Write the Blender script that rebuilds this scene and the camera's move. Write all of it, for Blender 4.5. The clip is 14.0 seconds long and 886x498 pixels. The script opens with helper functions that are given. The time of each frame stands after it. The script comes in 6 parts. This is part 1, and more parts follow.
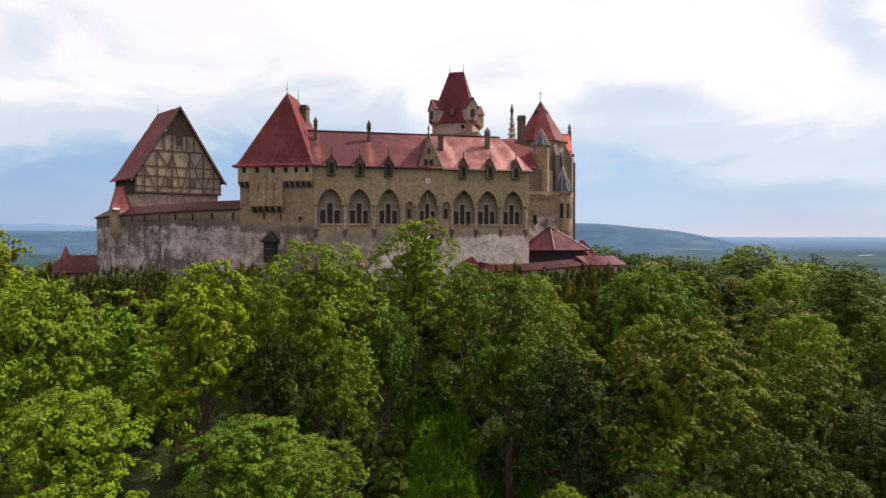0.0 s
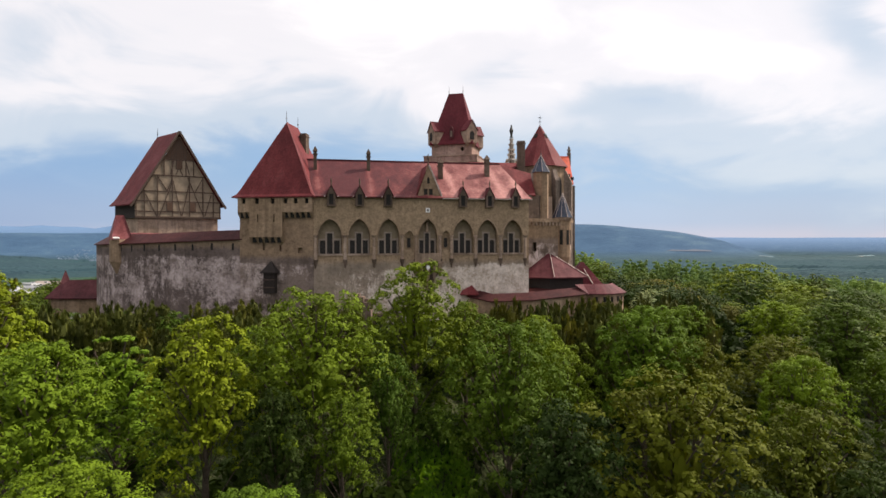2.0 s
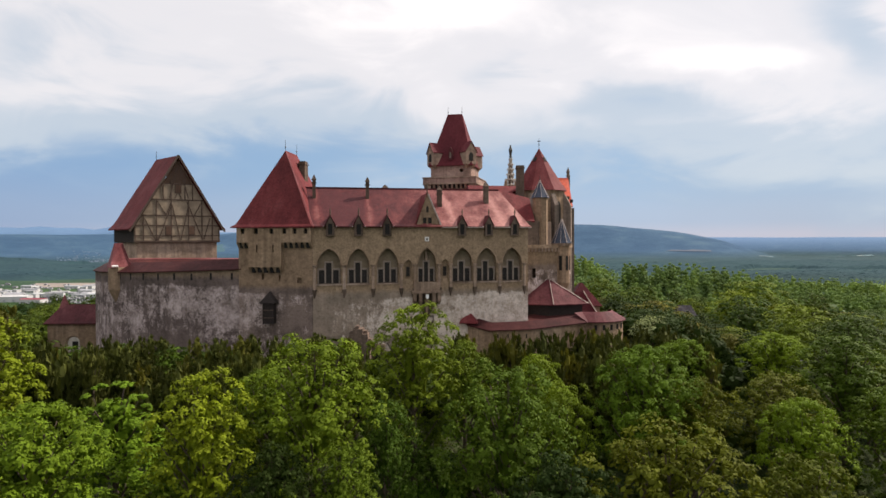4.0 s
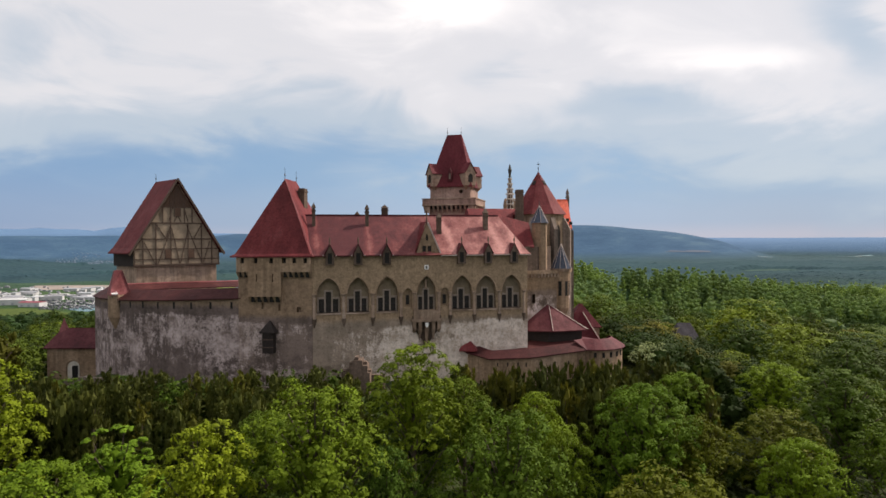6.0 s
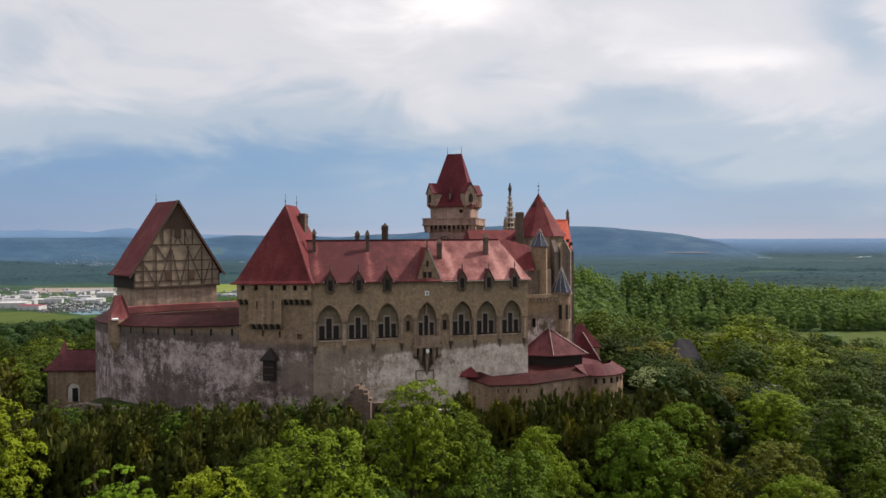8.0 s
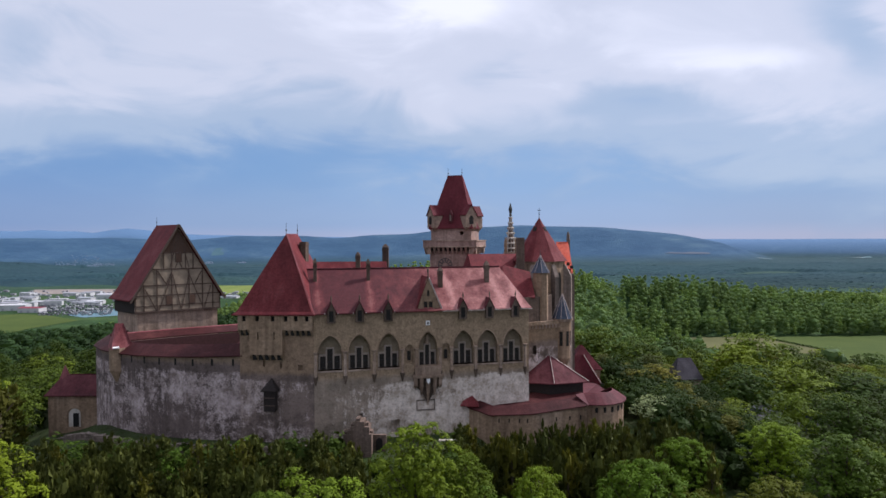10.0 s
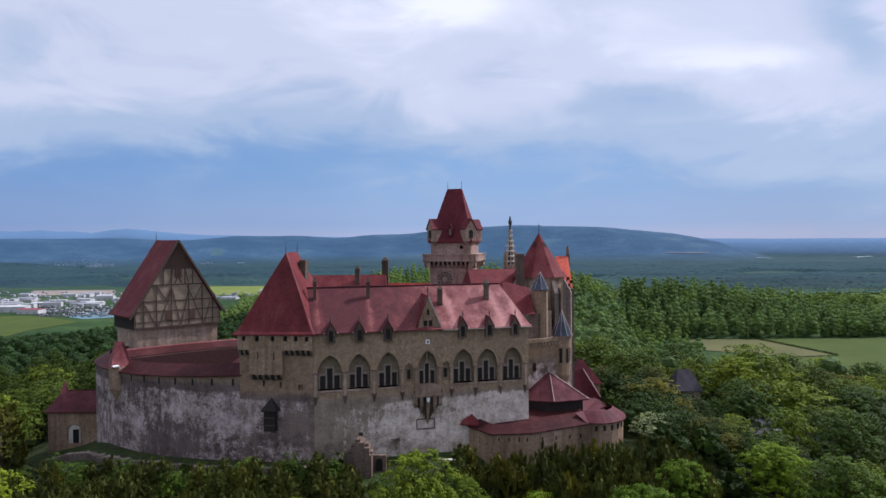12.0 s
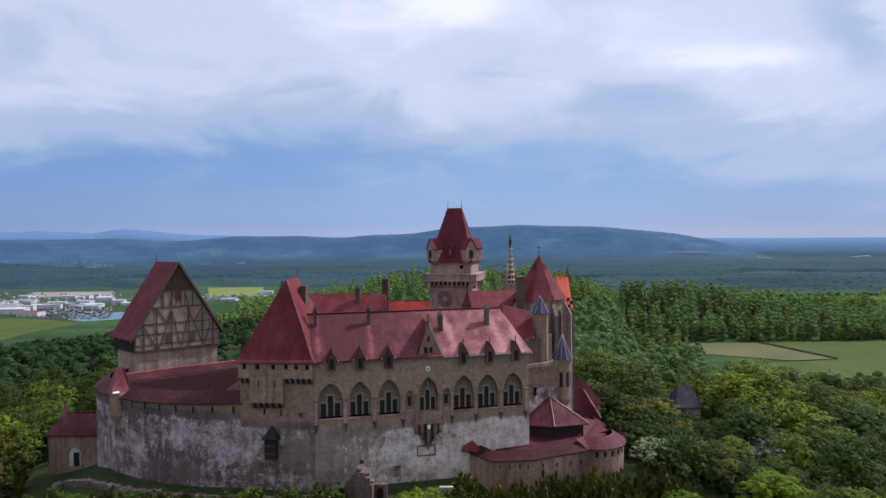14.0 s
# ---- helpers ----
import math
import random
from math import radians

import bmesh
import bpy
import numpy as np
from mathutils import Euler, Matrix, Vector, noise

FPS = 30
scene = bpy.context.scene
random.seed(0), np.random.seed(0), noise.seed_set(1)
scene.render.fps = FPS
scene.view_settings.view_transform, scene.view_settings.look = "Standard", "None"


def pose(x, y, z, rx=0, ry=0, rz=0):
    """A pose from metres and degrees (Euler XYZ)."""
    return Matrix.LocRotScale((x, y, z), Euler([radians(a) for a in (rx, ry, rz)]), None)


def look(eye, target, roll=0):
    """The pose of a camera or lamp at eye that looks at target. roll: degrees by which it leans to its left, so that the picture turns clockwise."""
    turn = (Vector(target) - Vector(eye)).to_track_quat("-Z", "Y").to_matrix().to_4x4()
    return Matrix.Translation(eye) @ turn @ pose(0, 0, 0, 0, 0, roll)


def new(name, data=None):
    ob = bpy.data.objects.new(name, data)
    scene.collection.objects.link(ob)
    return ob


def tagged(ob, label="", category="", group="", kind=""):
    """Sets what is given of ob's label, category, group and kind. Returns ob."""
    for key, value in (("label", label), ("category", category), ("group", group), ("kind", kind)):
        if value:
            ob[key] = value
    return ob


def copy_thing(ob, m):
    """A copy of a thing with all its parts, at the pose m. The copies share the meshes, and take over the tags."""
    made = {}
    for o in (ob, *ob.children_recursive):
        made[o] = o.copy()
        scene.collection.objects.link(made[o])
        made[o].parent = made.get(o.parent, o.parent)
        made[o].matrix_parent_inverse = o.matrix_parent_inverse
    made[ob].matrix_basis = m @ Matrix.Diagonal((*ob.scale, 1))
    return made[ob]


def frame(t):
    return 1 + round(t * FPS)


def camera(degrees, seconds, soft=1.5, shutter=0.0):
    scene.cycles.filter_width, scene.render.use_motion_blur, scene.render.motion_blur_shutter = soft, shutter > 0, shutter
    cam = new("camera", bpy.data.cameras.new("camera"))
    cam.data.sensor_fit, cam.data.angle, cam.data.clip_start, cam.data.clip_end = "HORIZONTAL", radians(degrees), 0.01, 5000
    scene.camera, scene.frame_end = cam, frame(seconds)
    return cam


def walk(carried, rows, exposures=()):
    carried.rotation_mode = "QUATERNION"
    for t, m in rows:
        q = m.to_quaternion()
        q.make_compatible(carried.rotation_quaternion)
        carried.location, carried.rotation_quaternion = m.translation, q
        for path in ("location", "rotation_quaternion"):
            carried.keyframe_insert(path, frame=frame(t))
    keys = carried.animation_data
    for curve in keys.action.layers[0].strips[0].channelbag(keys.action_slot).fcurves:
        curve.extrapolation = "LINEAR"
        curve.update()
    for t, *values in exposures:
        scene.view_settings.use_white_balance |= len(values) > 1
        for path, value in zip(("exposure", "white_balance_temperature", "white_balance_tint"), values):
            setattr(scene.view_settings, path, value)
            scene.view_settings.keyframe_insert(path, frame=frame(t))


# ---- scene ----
EXPOSURES = [(0.0, 0.47, 6850, 18), (3.0, 0.31, 6800, 17), (8.2, 0.02, 6600, 16), (10.3, -0.06, 5700, 20), (14.0, -0.06, 5600, 21)]
cam = camera(72.0, 14.0, 1.56)
METRES, EYE, TILT, LEAN, TURN = 28.0, 8.0, -0.9, 0.0, 0.0
ROWS = [
    (0.0, 0.0, 0.0, 0.0, 0.0, 0.0, -0.0),
    (0.5, -0.0017, -0.0006, 0.0376, -0.01, 0.03, 0.03),
    (1.0, -0.0017, -0.0016, 0.0765, -0.01, 0.05, 0.04),
    (1.5, -0.0008, -0.0022, 0.1156, -0.02, 0.05, 0.08),
    (2.0, -0.0002, -0.0017, 0.1535, -0.03, 0.05, 0.11),
    (2.5, 0.0009, -0.0004, 0.1918, -0.03, 0.06, 0.13),
    (3.0, 0.0038, 0.0009, 0.2329, -0.03, 0.05, 0.16),
    (5.5, 0.0041, -0.0011, 0.4181, -0.09, 0.02, 0.29),
    (6.0, 0.0034, -0.0022, 0.4559, -0.11, 0.05, 0.3),
    (6.5, 0.0029, -0.0029, 0.4777, -0.13, 0.09, 0.32),
    (7.0, 0.0015, -0.003, 0.5104, -0.14, 0.09, 0.33),
    (7.5, 0.0, -0.0037, 0.5508, -0.15, 0.11, 0.33),
    (8.0, -0.0006, -0.004, 0.5907, -0.15, 0.12, 0.34),
    (10.5, -0.0051, -0.0042, 0.7681, -0.17, 0.09, 0.38),
    (11.0, -0.0051, -0.0035, 0.7793, -0.18, 0.08, 0.41),
    (11.5, -0.0053, -0.0038, 0.8134, -0.2, 0.05, 0.43),
    (12.0, -0.0053, -0.0054, 0.8531, -0.21, 0.04, 0.43),
    (12.5, -0.0056, -0.006, 0.8914, -0.23, 0.03, 0.45),
    (13.0, -0.0071, -0.0069, 0.9305, -0.25, -0.0, 0.48),
    (13.5, -0.0085, -0.0061, 0.9698, -0.25, -0.01, 0.49),
    (14.0, -0.0087, -0.006, 0.9994, -0.26, -0.02, 0.52),
]
walk(cam, [(t, pose(0, 0, EYE, TILT, LEAN, TURN) @ pose(METRES * x, METRES * y, METRES * z, 90 + pitch, roll, yaw)) for t, x, y, z, yaw, pitch, roll in ROWS], EXPOSURES)

# ---- light ----
CLOUD_SHIFT = (5.3, 2.2, 0.7)             # which part of the cloud sheet lies over the place
SUN_AZ, SUN_EL = 68.0, 45.0          # degrees clockwise from +y, and above the horizon
world = bpy.data.worlds.new("sky")
scene.world = world
world.use_nodes = True
wt = world.node_tree
wt.nodes.clear()


def wnode(kind, **values):
    n = wt.nodes.new(kind)
    for key, value in values.items():
        n.inputs[key].default_value = value
    return n


def wlink(a, b):
    wt.links.new(a, b)


def wmath(op, a, b=None, clamp=False):
    n = wt.nodes.new("ShaderNodeMath")
    n.operation, n.use_clamp = op, clamp
    for i, v in enumerate((a, b)):
        if v is None:
            continue
        if isinstance(v, (int, float)):
            n.inputs[i].default_value = v
        else:
            wlink(v, n.inputs[i])
    return n.outputs[0]


def wramp(fac, stops, smooth="EASE"):
    n = wt.nodes.new("ShaderNodeValToRGB")
    n.color_ramp.interpolation = smooth
    while len(n.color_ramp.elements) < len(stops):
        n.color_ramp.elements.new(0.5)
    for e, (p, c) in zip(n.color_ramp.elements, stops):
        e.position, e.color = p, (*c, 1)
    wlink(fac, n.inputs[0])
    return n.outputs[0]


def wmix(fac, a, b):
    n = wt.nodes.new("ShaderNodeMix")
    n.data_type = "RGBA"
    wlink(fac, n.inputs[0])
    for i, v in ((6, a), (7, b)):
        if isinstance(v, tuple):
            n.inputs[i].default_value = (*v, 1)
        else:
            wlink(v, n.inputs[i])
    return n.outputs[2]


coord = wt.nodes.new("ShaderNodeTexCoord")
split = wt.nodes.new("ShaderNodeSeparateXYZ")
wlink(coord.outputs["Generated"], split.inputs[0])
spread = wt.nodes.new("ShaderNodeMapping")
spread.inputs["Scale"].default_value = (1.0, 1.0, 2.6)
spread.inputs["Location"].default_value = CLOUD_SHIFT
wlink(coord.outputs["Generated"], spread.inputs["Vector"])
big = wnode("ShaderNodeTexNoise", Scale=2.2, Detail=6.0, Roughness=0.45, Distortion=0.5)
wlink(spread.outputs[0], big.inputs["Vector"])
fine = wnode("ShaderNodeTexNoise", Scale=4.5, Detail=8.0, Roughness=0.52, Distortion=0.8)
wlink(spread.outputs[0], fine.inputs["Vector"])
ahead = wmath("MAXIMUM", split.outputs[1], 0.2)
across = wmath("ADD", wmath("DIVIDE", split.outputs[0], ahead), wmath("MULTIPLY", wmath("ADD", wmath("SUBTRACT", big.outputs[0], 0.5), wmath("MULTIPLY", wmath("SUBTRACT", fine.outputs[0], 0.5), 0.5)), 0.5))
above = wmath("ADD", wmath("DIVIDE", split.outputs[2], ahead), wmath("MULTIPLY", wmath("ADD", wmath("SUBTRACT", big.outputs[0], 0.5), wmath("MULTIPLY", wmath("SUBTRACT", fine.outputs[0], 0.5), 0.5)), 0.1))
lift = wramp(above, [(0.0, (0.02, 0.02, 0.02)), (0.09, (0.16, 0.16, 0.16)), (0.17, (0.36, 0.36, 0.36)), (0.26, (0.55, 0.55, 0.55)), (0.4, (0.6, 0.6, 0.6))], "LINEAR")
cover = wmath("ADD", lift, wmath("MULTIPLY", wmath("SUBTRACT", fine.outputs[0], 0.5), 0.5))
# thin bright places and thicker grey-blue ones in the cloud: bearing, height, half width, half height, amount
for at, up, wide, tall, much in ((0.47, 0.29, 0.15, 0.032, 0.22), (0.65, 0.207, 0.14, 0.045, 0.16), (0.04, 0.385, 0.07, 0.03, 0.26), (-0.25, 0.33, 0.34, 0.09, 0.14), (0.1, 0.22, 0.2, 0.05, 0.12),
                                 (0.2, 0.35, 0.35, 0.09, 0.1), (0.11, 0.27, 0.07, 0.028, -0.2), (0.31, 0.222, 0.11, 0.025, -0.18), (0.7, 0.35, 0.09, 0.08, -0.2), (-0.68, 0.3, 0.12, 0.12, -0.12), (-0.6, 0.11, 0.3, 0.07, -0.1)):
    u = wmath("DIVIDE", wmath("SUBTRACT", across, at), wide)
    v = wmath("DIVIDE", wmath("SUBTRACT", above, up), tall)
    bell = wmath("POWER", 2.718, wmath("MULTIPLY", wmath("ADD", wmath("MULTIPLY", u, u), wmath("MULTIPLY", v, v)), -1.0))
    cover = wmath("ADD", cover, wmath("MULTIPLY", bell, much))
cover = wmath("ADD", cover, 0.0, True)
low_sky = wramp(split.outputs[2], [(0.0, (0.48, 0.53, 0.65)), (0.03, (0.35, 0.475, 0.64)), (0.12, (0.28, 0.455, 0.65)), (0.3, (0.40, 0.56, 0.71))])
# the low sky is deeper towards the west
haze = wt.nodes.new("ShaderNodeMix")
haze.data_type, haze.blend_type = "RGBA", "MULTIPLY"
haze.inputs[0].default_value = 1.0
wlink(low_sky, haze.inputs[6])
wlink(wramp(wmath("ADD", wmath("MULTIPLY", across, 0.5), 0.5, True), [(0.12, (0.74, 0.82, 0.93)), (0.36, (0.92, 0.96, 1.0)), (0.52, (1.08, 1.1, 1.11)), (0.85, (1.0, 1.0, 1.0))]), haze.inputs[7])
cloud = wramp(cover, [(0.1, (0.32, 0.475, 0.65)), (0.38, (0.52, 0.63, 0.72)), (0.62, (0.8, 0.83, 0.85)), (0.95, (1.2, 1.19, 1.15))])
thick = wramp(cover, [(0.05, (0, 0, 0)), (0.35, (1, 1, 1))])
veil = wmix(thick, haze.outputs[2], cloud)
overhead = wmath("ADD", wmath("MULTIPLY", wmath("MAXIMUM", wmath("SUBTRACT", split.outputs[2], 0.42), 0.0), 0.6), 0.92)
sky = wt.nodes.new("ShaderNodeTexSky")
sky.sky_type, sky.sun_disc = "NISHITA", False
sky.sun_elevation, sky.sun_rotation = radians(SUN_EL), radians(SUN_AZ)
clear_back = wnode("ShaderNodeBackground", Strength=0.1)
wlink(sky.outputs[0], clear_back.inputs[0])
cloud_back = wnode("ShaderNodeBackground", Strength=0.92)
wlink(veil, cloud_back.inputs[0])
wlink(overhead, cloud_back.inputs[1])
both = wnode("ShaderNodeMixShader", Fac=0.88)
wlink(clear_back.outputs[0], both.inputs[1])
wlink(cloud_back.outputs[0], both.inputs[2])
world_out = wt.nodes.new("ShaderNodeOutputWorld")
wlink(both.outputs[0], world_out.inputs[0])

sun = new("sun", bpy.data.lights.new("sun", "SUN"))
sun.data.energy, sun.data.angle, sun.data.color = 5.0, radians(3), (1.0, 0.93, 0.82)
_a, _e = radians(SUN_AZ), radians(SUN_EL)
sun.matrix_basis = look((math.sin(_a) * math.cos(_e) * 300, math.cos(_a) * math.cos(_e) * 300, math.sin(_e) * 300), (0, 0, 0))


# ---- materials ----
def material(name, build, rough=0.85, spec=0.3):
    m = bpy.data.materials.new(name)
    m.use_nodes = True
    t = m.node_tree
    b = t.nodes["Principled BSDF"]
    b.inputs["Roughness"].default_value = rough
    b.inputs["Specular IOR Level"].default_value = spec
    build(Nodes(t, b))
    return m


class Nodes:
    """Short forms for building a node material."""

    def __init__(self, tree, bsdf):
        self.t, self.b = tree, bsdf

    def put(self, kind, **values):
        n = self.t.nodes.new(kind)
        for k, v in values.items():
            n.inputs[k].default_value = v
        return n

    def link(self, a, b):
        self.t.links.new(a, b)

    def place(self, scale=(1, 1, 1), world_space=True):
        src = self.t.nodes.new("ShaderNodeNewGeometry").outputs["Position"] if world_space else self.t.nodes.new("ShaderNodeTexCoord").outputs["Object"]
        mp = self.t.nodes.new("ShaderNodeMapping")
        mp.inputs["Scale"].default_value = scale
        self.link(src, mp.inputs[0])
        return mp.outputs[0]

    def noise(self, scale, detail=5, rough=0.6, at=None, distort=0.0):
        n = self.put("ShaderNodeTexNoise", Scale=scale, Detail=detail, Roughness=rough, Distortion=distort)
        self.link(at if at is not None else self.place(), n.inputs["Vector"])
        return n.outputs[0]

    def ramp(self, fac, stops):
        n = self.t.nodes.new("ShaderNodeValToRGB")
        while len(n.color_ramp.elements) < len(stops):
            n.color_ramp.elements.new(0.5)
        for e, (p, c) in zip(n.color_ramp.elements, stops):
            e.position = p
            e.color = (*c, 1) if isinstance(c, tuple) else (c, c, c, 1)
        self.link(fac, n.inputs[0])
        return n.outputs[0]

    def mix(self, fac, a, b, blend="MIX"):
        n = self.t.nodes.new("ShaderNodeMix")
        n.data_type, n.blend_type = "RGBA", blend
        for i, v in ((0, fac), (6, a), (7, b)):
            if isinstance(v, tuple):
                n.inputs[i].default_value = (*v, 1)
            elif isinstance(v, (int, float)):
                n.inputs[i].default_value = v
            else:
                self.link(v, n.inputs[i])
        return n.outputs[2]

    def math(self, op, a, b=0.0, clamp=False):
        n = self.t.nodes.new("ShaderNodeMath")
        n.operation, n.use_clamp = op, clamp
        for i, v in enumerate((a, b)):
            if isinstance(v, (int, float)):
                n.inputs[i].default_value = v
            else:
                self.link(v, n.inputs[i])
        return n.outputs[0]

    def height(self):
        s = self.t.nodes.new("ShaderNodeSeparateXYZ")
        self.link(self.t.nodes.new("ShaderNodeNewGeometry").outputs["Position"], s.inputs[0])
        return s.outputs[2]

    def each(self):
        return self.t.nodes.new("ShaderNodeNewGeometry").outputs["Random Per Island"]

    def single(self):
        return self.t.nodes.new("ShaderNodeObjectInfo").outputs["Random"]

    def color(self, c):
        self.link(c, self.b.inputs["Base Color"])

    def bump(self, h, strength=0.4, distance=0.05):
        n = self.put("ShaderNodeBump", Strength=strength, Distance=distance)
        self.link(h, n.inputs["Height"])
        self.link(n.outputs[0], self.b.inputs["Normal"])


def stone_kind(name, dark, mid, light, course=0.45):
    """Rubble masonry with worn courses."""
    def build(n):
        p = n.place((1, 1, 1.6))
        v = n.put("ShaderNodeTexVoronoi", Scale=1 / course)
        n.link(p, v.inputs["Vector"])
        wash = n.noise(0.16, 6, 0.62, n.place((1, 1, 0.55)))
        grain = n.noise(2.6, 6, 0.7)
        c = n.ramp(wash, [(0.3, dark), (0.5, mid), (0.72, light)])
        c = n.mix(0.35, c, n.ramp(v.outputs["Color"], [(0.0, 0.25), (1.0, 0.8)]), "OVERLAY")
        c = n.mix(0.5, c, n.ramp(grain, [(0.3, 0.32), (0.7, 0.7)]), "OVERLAY")
        run = n.noise(0.9, 6, 0.7, n.place((1.3, 1.3, 0.1)))
        c = n.mix(0.55, c, n.ramp(run, [(0.36, 0.35), (0.56, 1.0)]), "MULTIPLY")
        n.color(c)
        n.bump(n.math("ADD", n.math("MULTIPLY", v.outputs["Distance"], -0.5), grain), 0.5, 0.08)
    return material(name, build, 0.93, 0.15)


def plaster_over_stone(name, stone, dirty, clean, low, high, amount, east=0.0, dark=0.42):
    """Whitewash that has flaked off rubble in ragged patches and left bare stone above; east: how much more of it is left per metre to the east."""
    def build(n):
        p = n.t.nodes.new("ShaderNodeSeparateXYZ")
        n.link(n.t.nodes.new("ShaderNodeNewGeometry").outputs["Position"], p.inputs[0])
        big = n.noise(0.11, 6, 0.6, n.place((1, 1, 1.7)), 0.4)
        rag = n.noise(1.3, 10, 0.82, n.place((1, 1, 0.7)))
        speck = n.noise(4.5, 5, 0.7)
        drip = n.noise(0.8, 6, 0.7, n.place((1.2, 1.2, 0.14)))
        band = n.math("MULTIPLY", n.math("SUBTRACT", n.math("ADD", p.outputs[2], n.math("MULTIPLY", rag, 1.6)), low), 1.0 / (high - low), True)
        where = n.math("ADD", n.math("ADD", n.math("MULTIPLY", big, 0.7), n.math("ADD", n.math("ADD", n.math("MULTIPLY", rag, 0.7), n.math("MULTIPLY", speck, 0.4)), n.math("MULTIPLY", drip, 0.3))), n.math("MULTIPLY", band, -0.5))
        where = n.math("ADD", n.math("SUBTRACT", where, 0.3), n.math("MULTIPLY", p.outputs[0], east))
        mask = n.ramp(where, [(amount, 0.0), (amount + 0.1, 1.0)])
        soot = n.ramp(n.noise(0.22, 7, 0.7, n.place((1, 1, 1.3))), [(0.4, 0.0), (0.62, 1.0)])
        base = n.mix(n.ramp(n.noise(1.4, 9, 0.75), [(0.35, 0.0), (0.65, 1.0)]), tuple(v * 0.72 for v in stone), tuple(v * 1.2 for v in stone))
        lower = n.mix(soot, tuple(v * 0.9 for v in dirty), tuple(v * dark for v in dirty))
        base = n.mix(n.ramp(band, [(0.55, 1.0), (1.0, 0.0)]), base, lower)
        white = n.mix(n.ramp(n.noise(0.5, 8, 0.75), [(0.42, 0.0), (0.62, 1.0)]), clean, dirty)
        c = n.mix(mask, base, white)
        c = n.mix(0.6, c, n.ramp(n.noise(3.2, 6, 0.75), [(0.34, 0.4), (0.52, 1.0)]), "MULTIPLY")
        c = n.mix(0.22, c, n.ramp(drip, [(0.3, 0.35), (0.6, 0.62)]), "OVERLAY")
        run = n.noise(1.1, 6, 0.7, n.place((1.3, 1.3, 0.1)))
        c = n.mix(0.2, c, n.ramp(run, [(0.36, 0.4), (0.56, 1.0)]), "MULTIPLY")
        n.color(c)
        n.bump(n.math("ADD", n.math("MULTIPLY", mask, 0.6), n.noise(3.0, 6, 0.7)), 0.45, 0.08)
    return material(name, build, 0.94, 0.12)


def tile_kind(name, dark, mid, light, rows=3.2, patches=0.13):
    """Clay roof tiles in courses, weathered in streaks."""
    def build(n):
        streak = n.noise(0.55, 6, 0.65, n.place((1, 1, 0.22)))
        patch = n.noise(patches, 5, 0.6)
        w = n.put("ShaderNodeTexWave", Scale=rows / 2, Distortion=0.8, Detail=2.0)
        w.bands_direction, w.wave_profile = "Z", "SAW"
        n.link(n.place(), w.inputs["Vector"])
        v = n.put("ShaderNodeTexVoronoi", Scale=4.2)
        n.link(n.place(), v.inputs["Vector"])
        c = n.ramp(n.math("ADD", n.math("MULTIPLY", streak, 0.6), n.math("MULTIPLY", patch, 0.45)), [(0.36, dark), (0.52, mid), (0.7, light)])
        c = n.mix(0.4, c, n.ramp(v.outputs["Color"], [(0.1, 0.3), (0.9, 0.72)]), "OVERLAY")
        c = n.mix(0.25, c, n.ramp(w.outputs[0], [(0.0, 0.25), (0.35, 0.6)]), "OVERLAY")
        n.color(c)
        n.bump(n.math("ADD", w.outputs[0], n.noise(5.0, 4, 0.7)), 0.5, 0.05)
    return material(name, build, 0.66, 0.12)


def plain_kind(name, c, vary=0.35, scale=3.0, rough=0.85, spec=0.3, metal=0.0):
    def build(n):
        n.color(n.mix(n.ramp(n.noise(scale, 6, 0.65), [(0.3, 0.0), (0.7, 1.0)]), tuple(v * (1 - vary) for v in c), tuple(min(1, v * (1 + vary)) for v in c)))
        n.bump(n.noise(scale * 3, 4, 0.6), 0.2, 0.03)
        n.b.inputs["Metallic"].default_value = metal
    return material(name, build, rough, spec)


def leaf_kind(name, low, mid, high, clump=0.35, glow=0.1, gloss=0.7, sway=0.65):
    """Leaves: every one a little different, and each tree different from the next."""
    def build(n):
        tree = n.single()
        c = n.ramp(n.each(), [(0.0, tuple(0.25 * a + 0.75 * b for a, b in zip(low, mid))), (0.55, mid), (1.0, tuple(0.8 * a + 0.2 * b for a, b in zip(mid, high)))])
        warm = n.mix(n.ramp(tree, [(0.0, 0.0), (1.0, 1.0)]), (0.62, 0.74, 0.8), (1.55, 1.42, 0.75))
        c = n.mix(1.0, c, warm, "MULTIPLY")
        big = n.ramp(n.noise(clump, 3, 0.5), [(0.35, 0.6), (0.65, 1.2)])
        c = n.mix(sway, c, big, "MULTIPLY")
        n.color(c)
        tr = n.put("ShaderNodeBsdfTranslucent")
        n.link(n.mix(1.0, c, (2.0, 1.85, 0.7), "MULTIPLY"), tr.inputs[0])
        m = n.put("ShaderNodeMixShader", Fac=glow)
        out = n.t.nodes["Material Output"]
        n.link(n.b.outputs[0], m.inputs[1])
        n.link(tr.outputs[0], m.inputs[2])
        n.link(m.outputs[0], out.inputs[0])
    return material(name, build, gloss, 0.1)


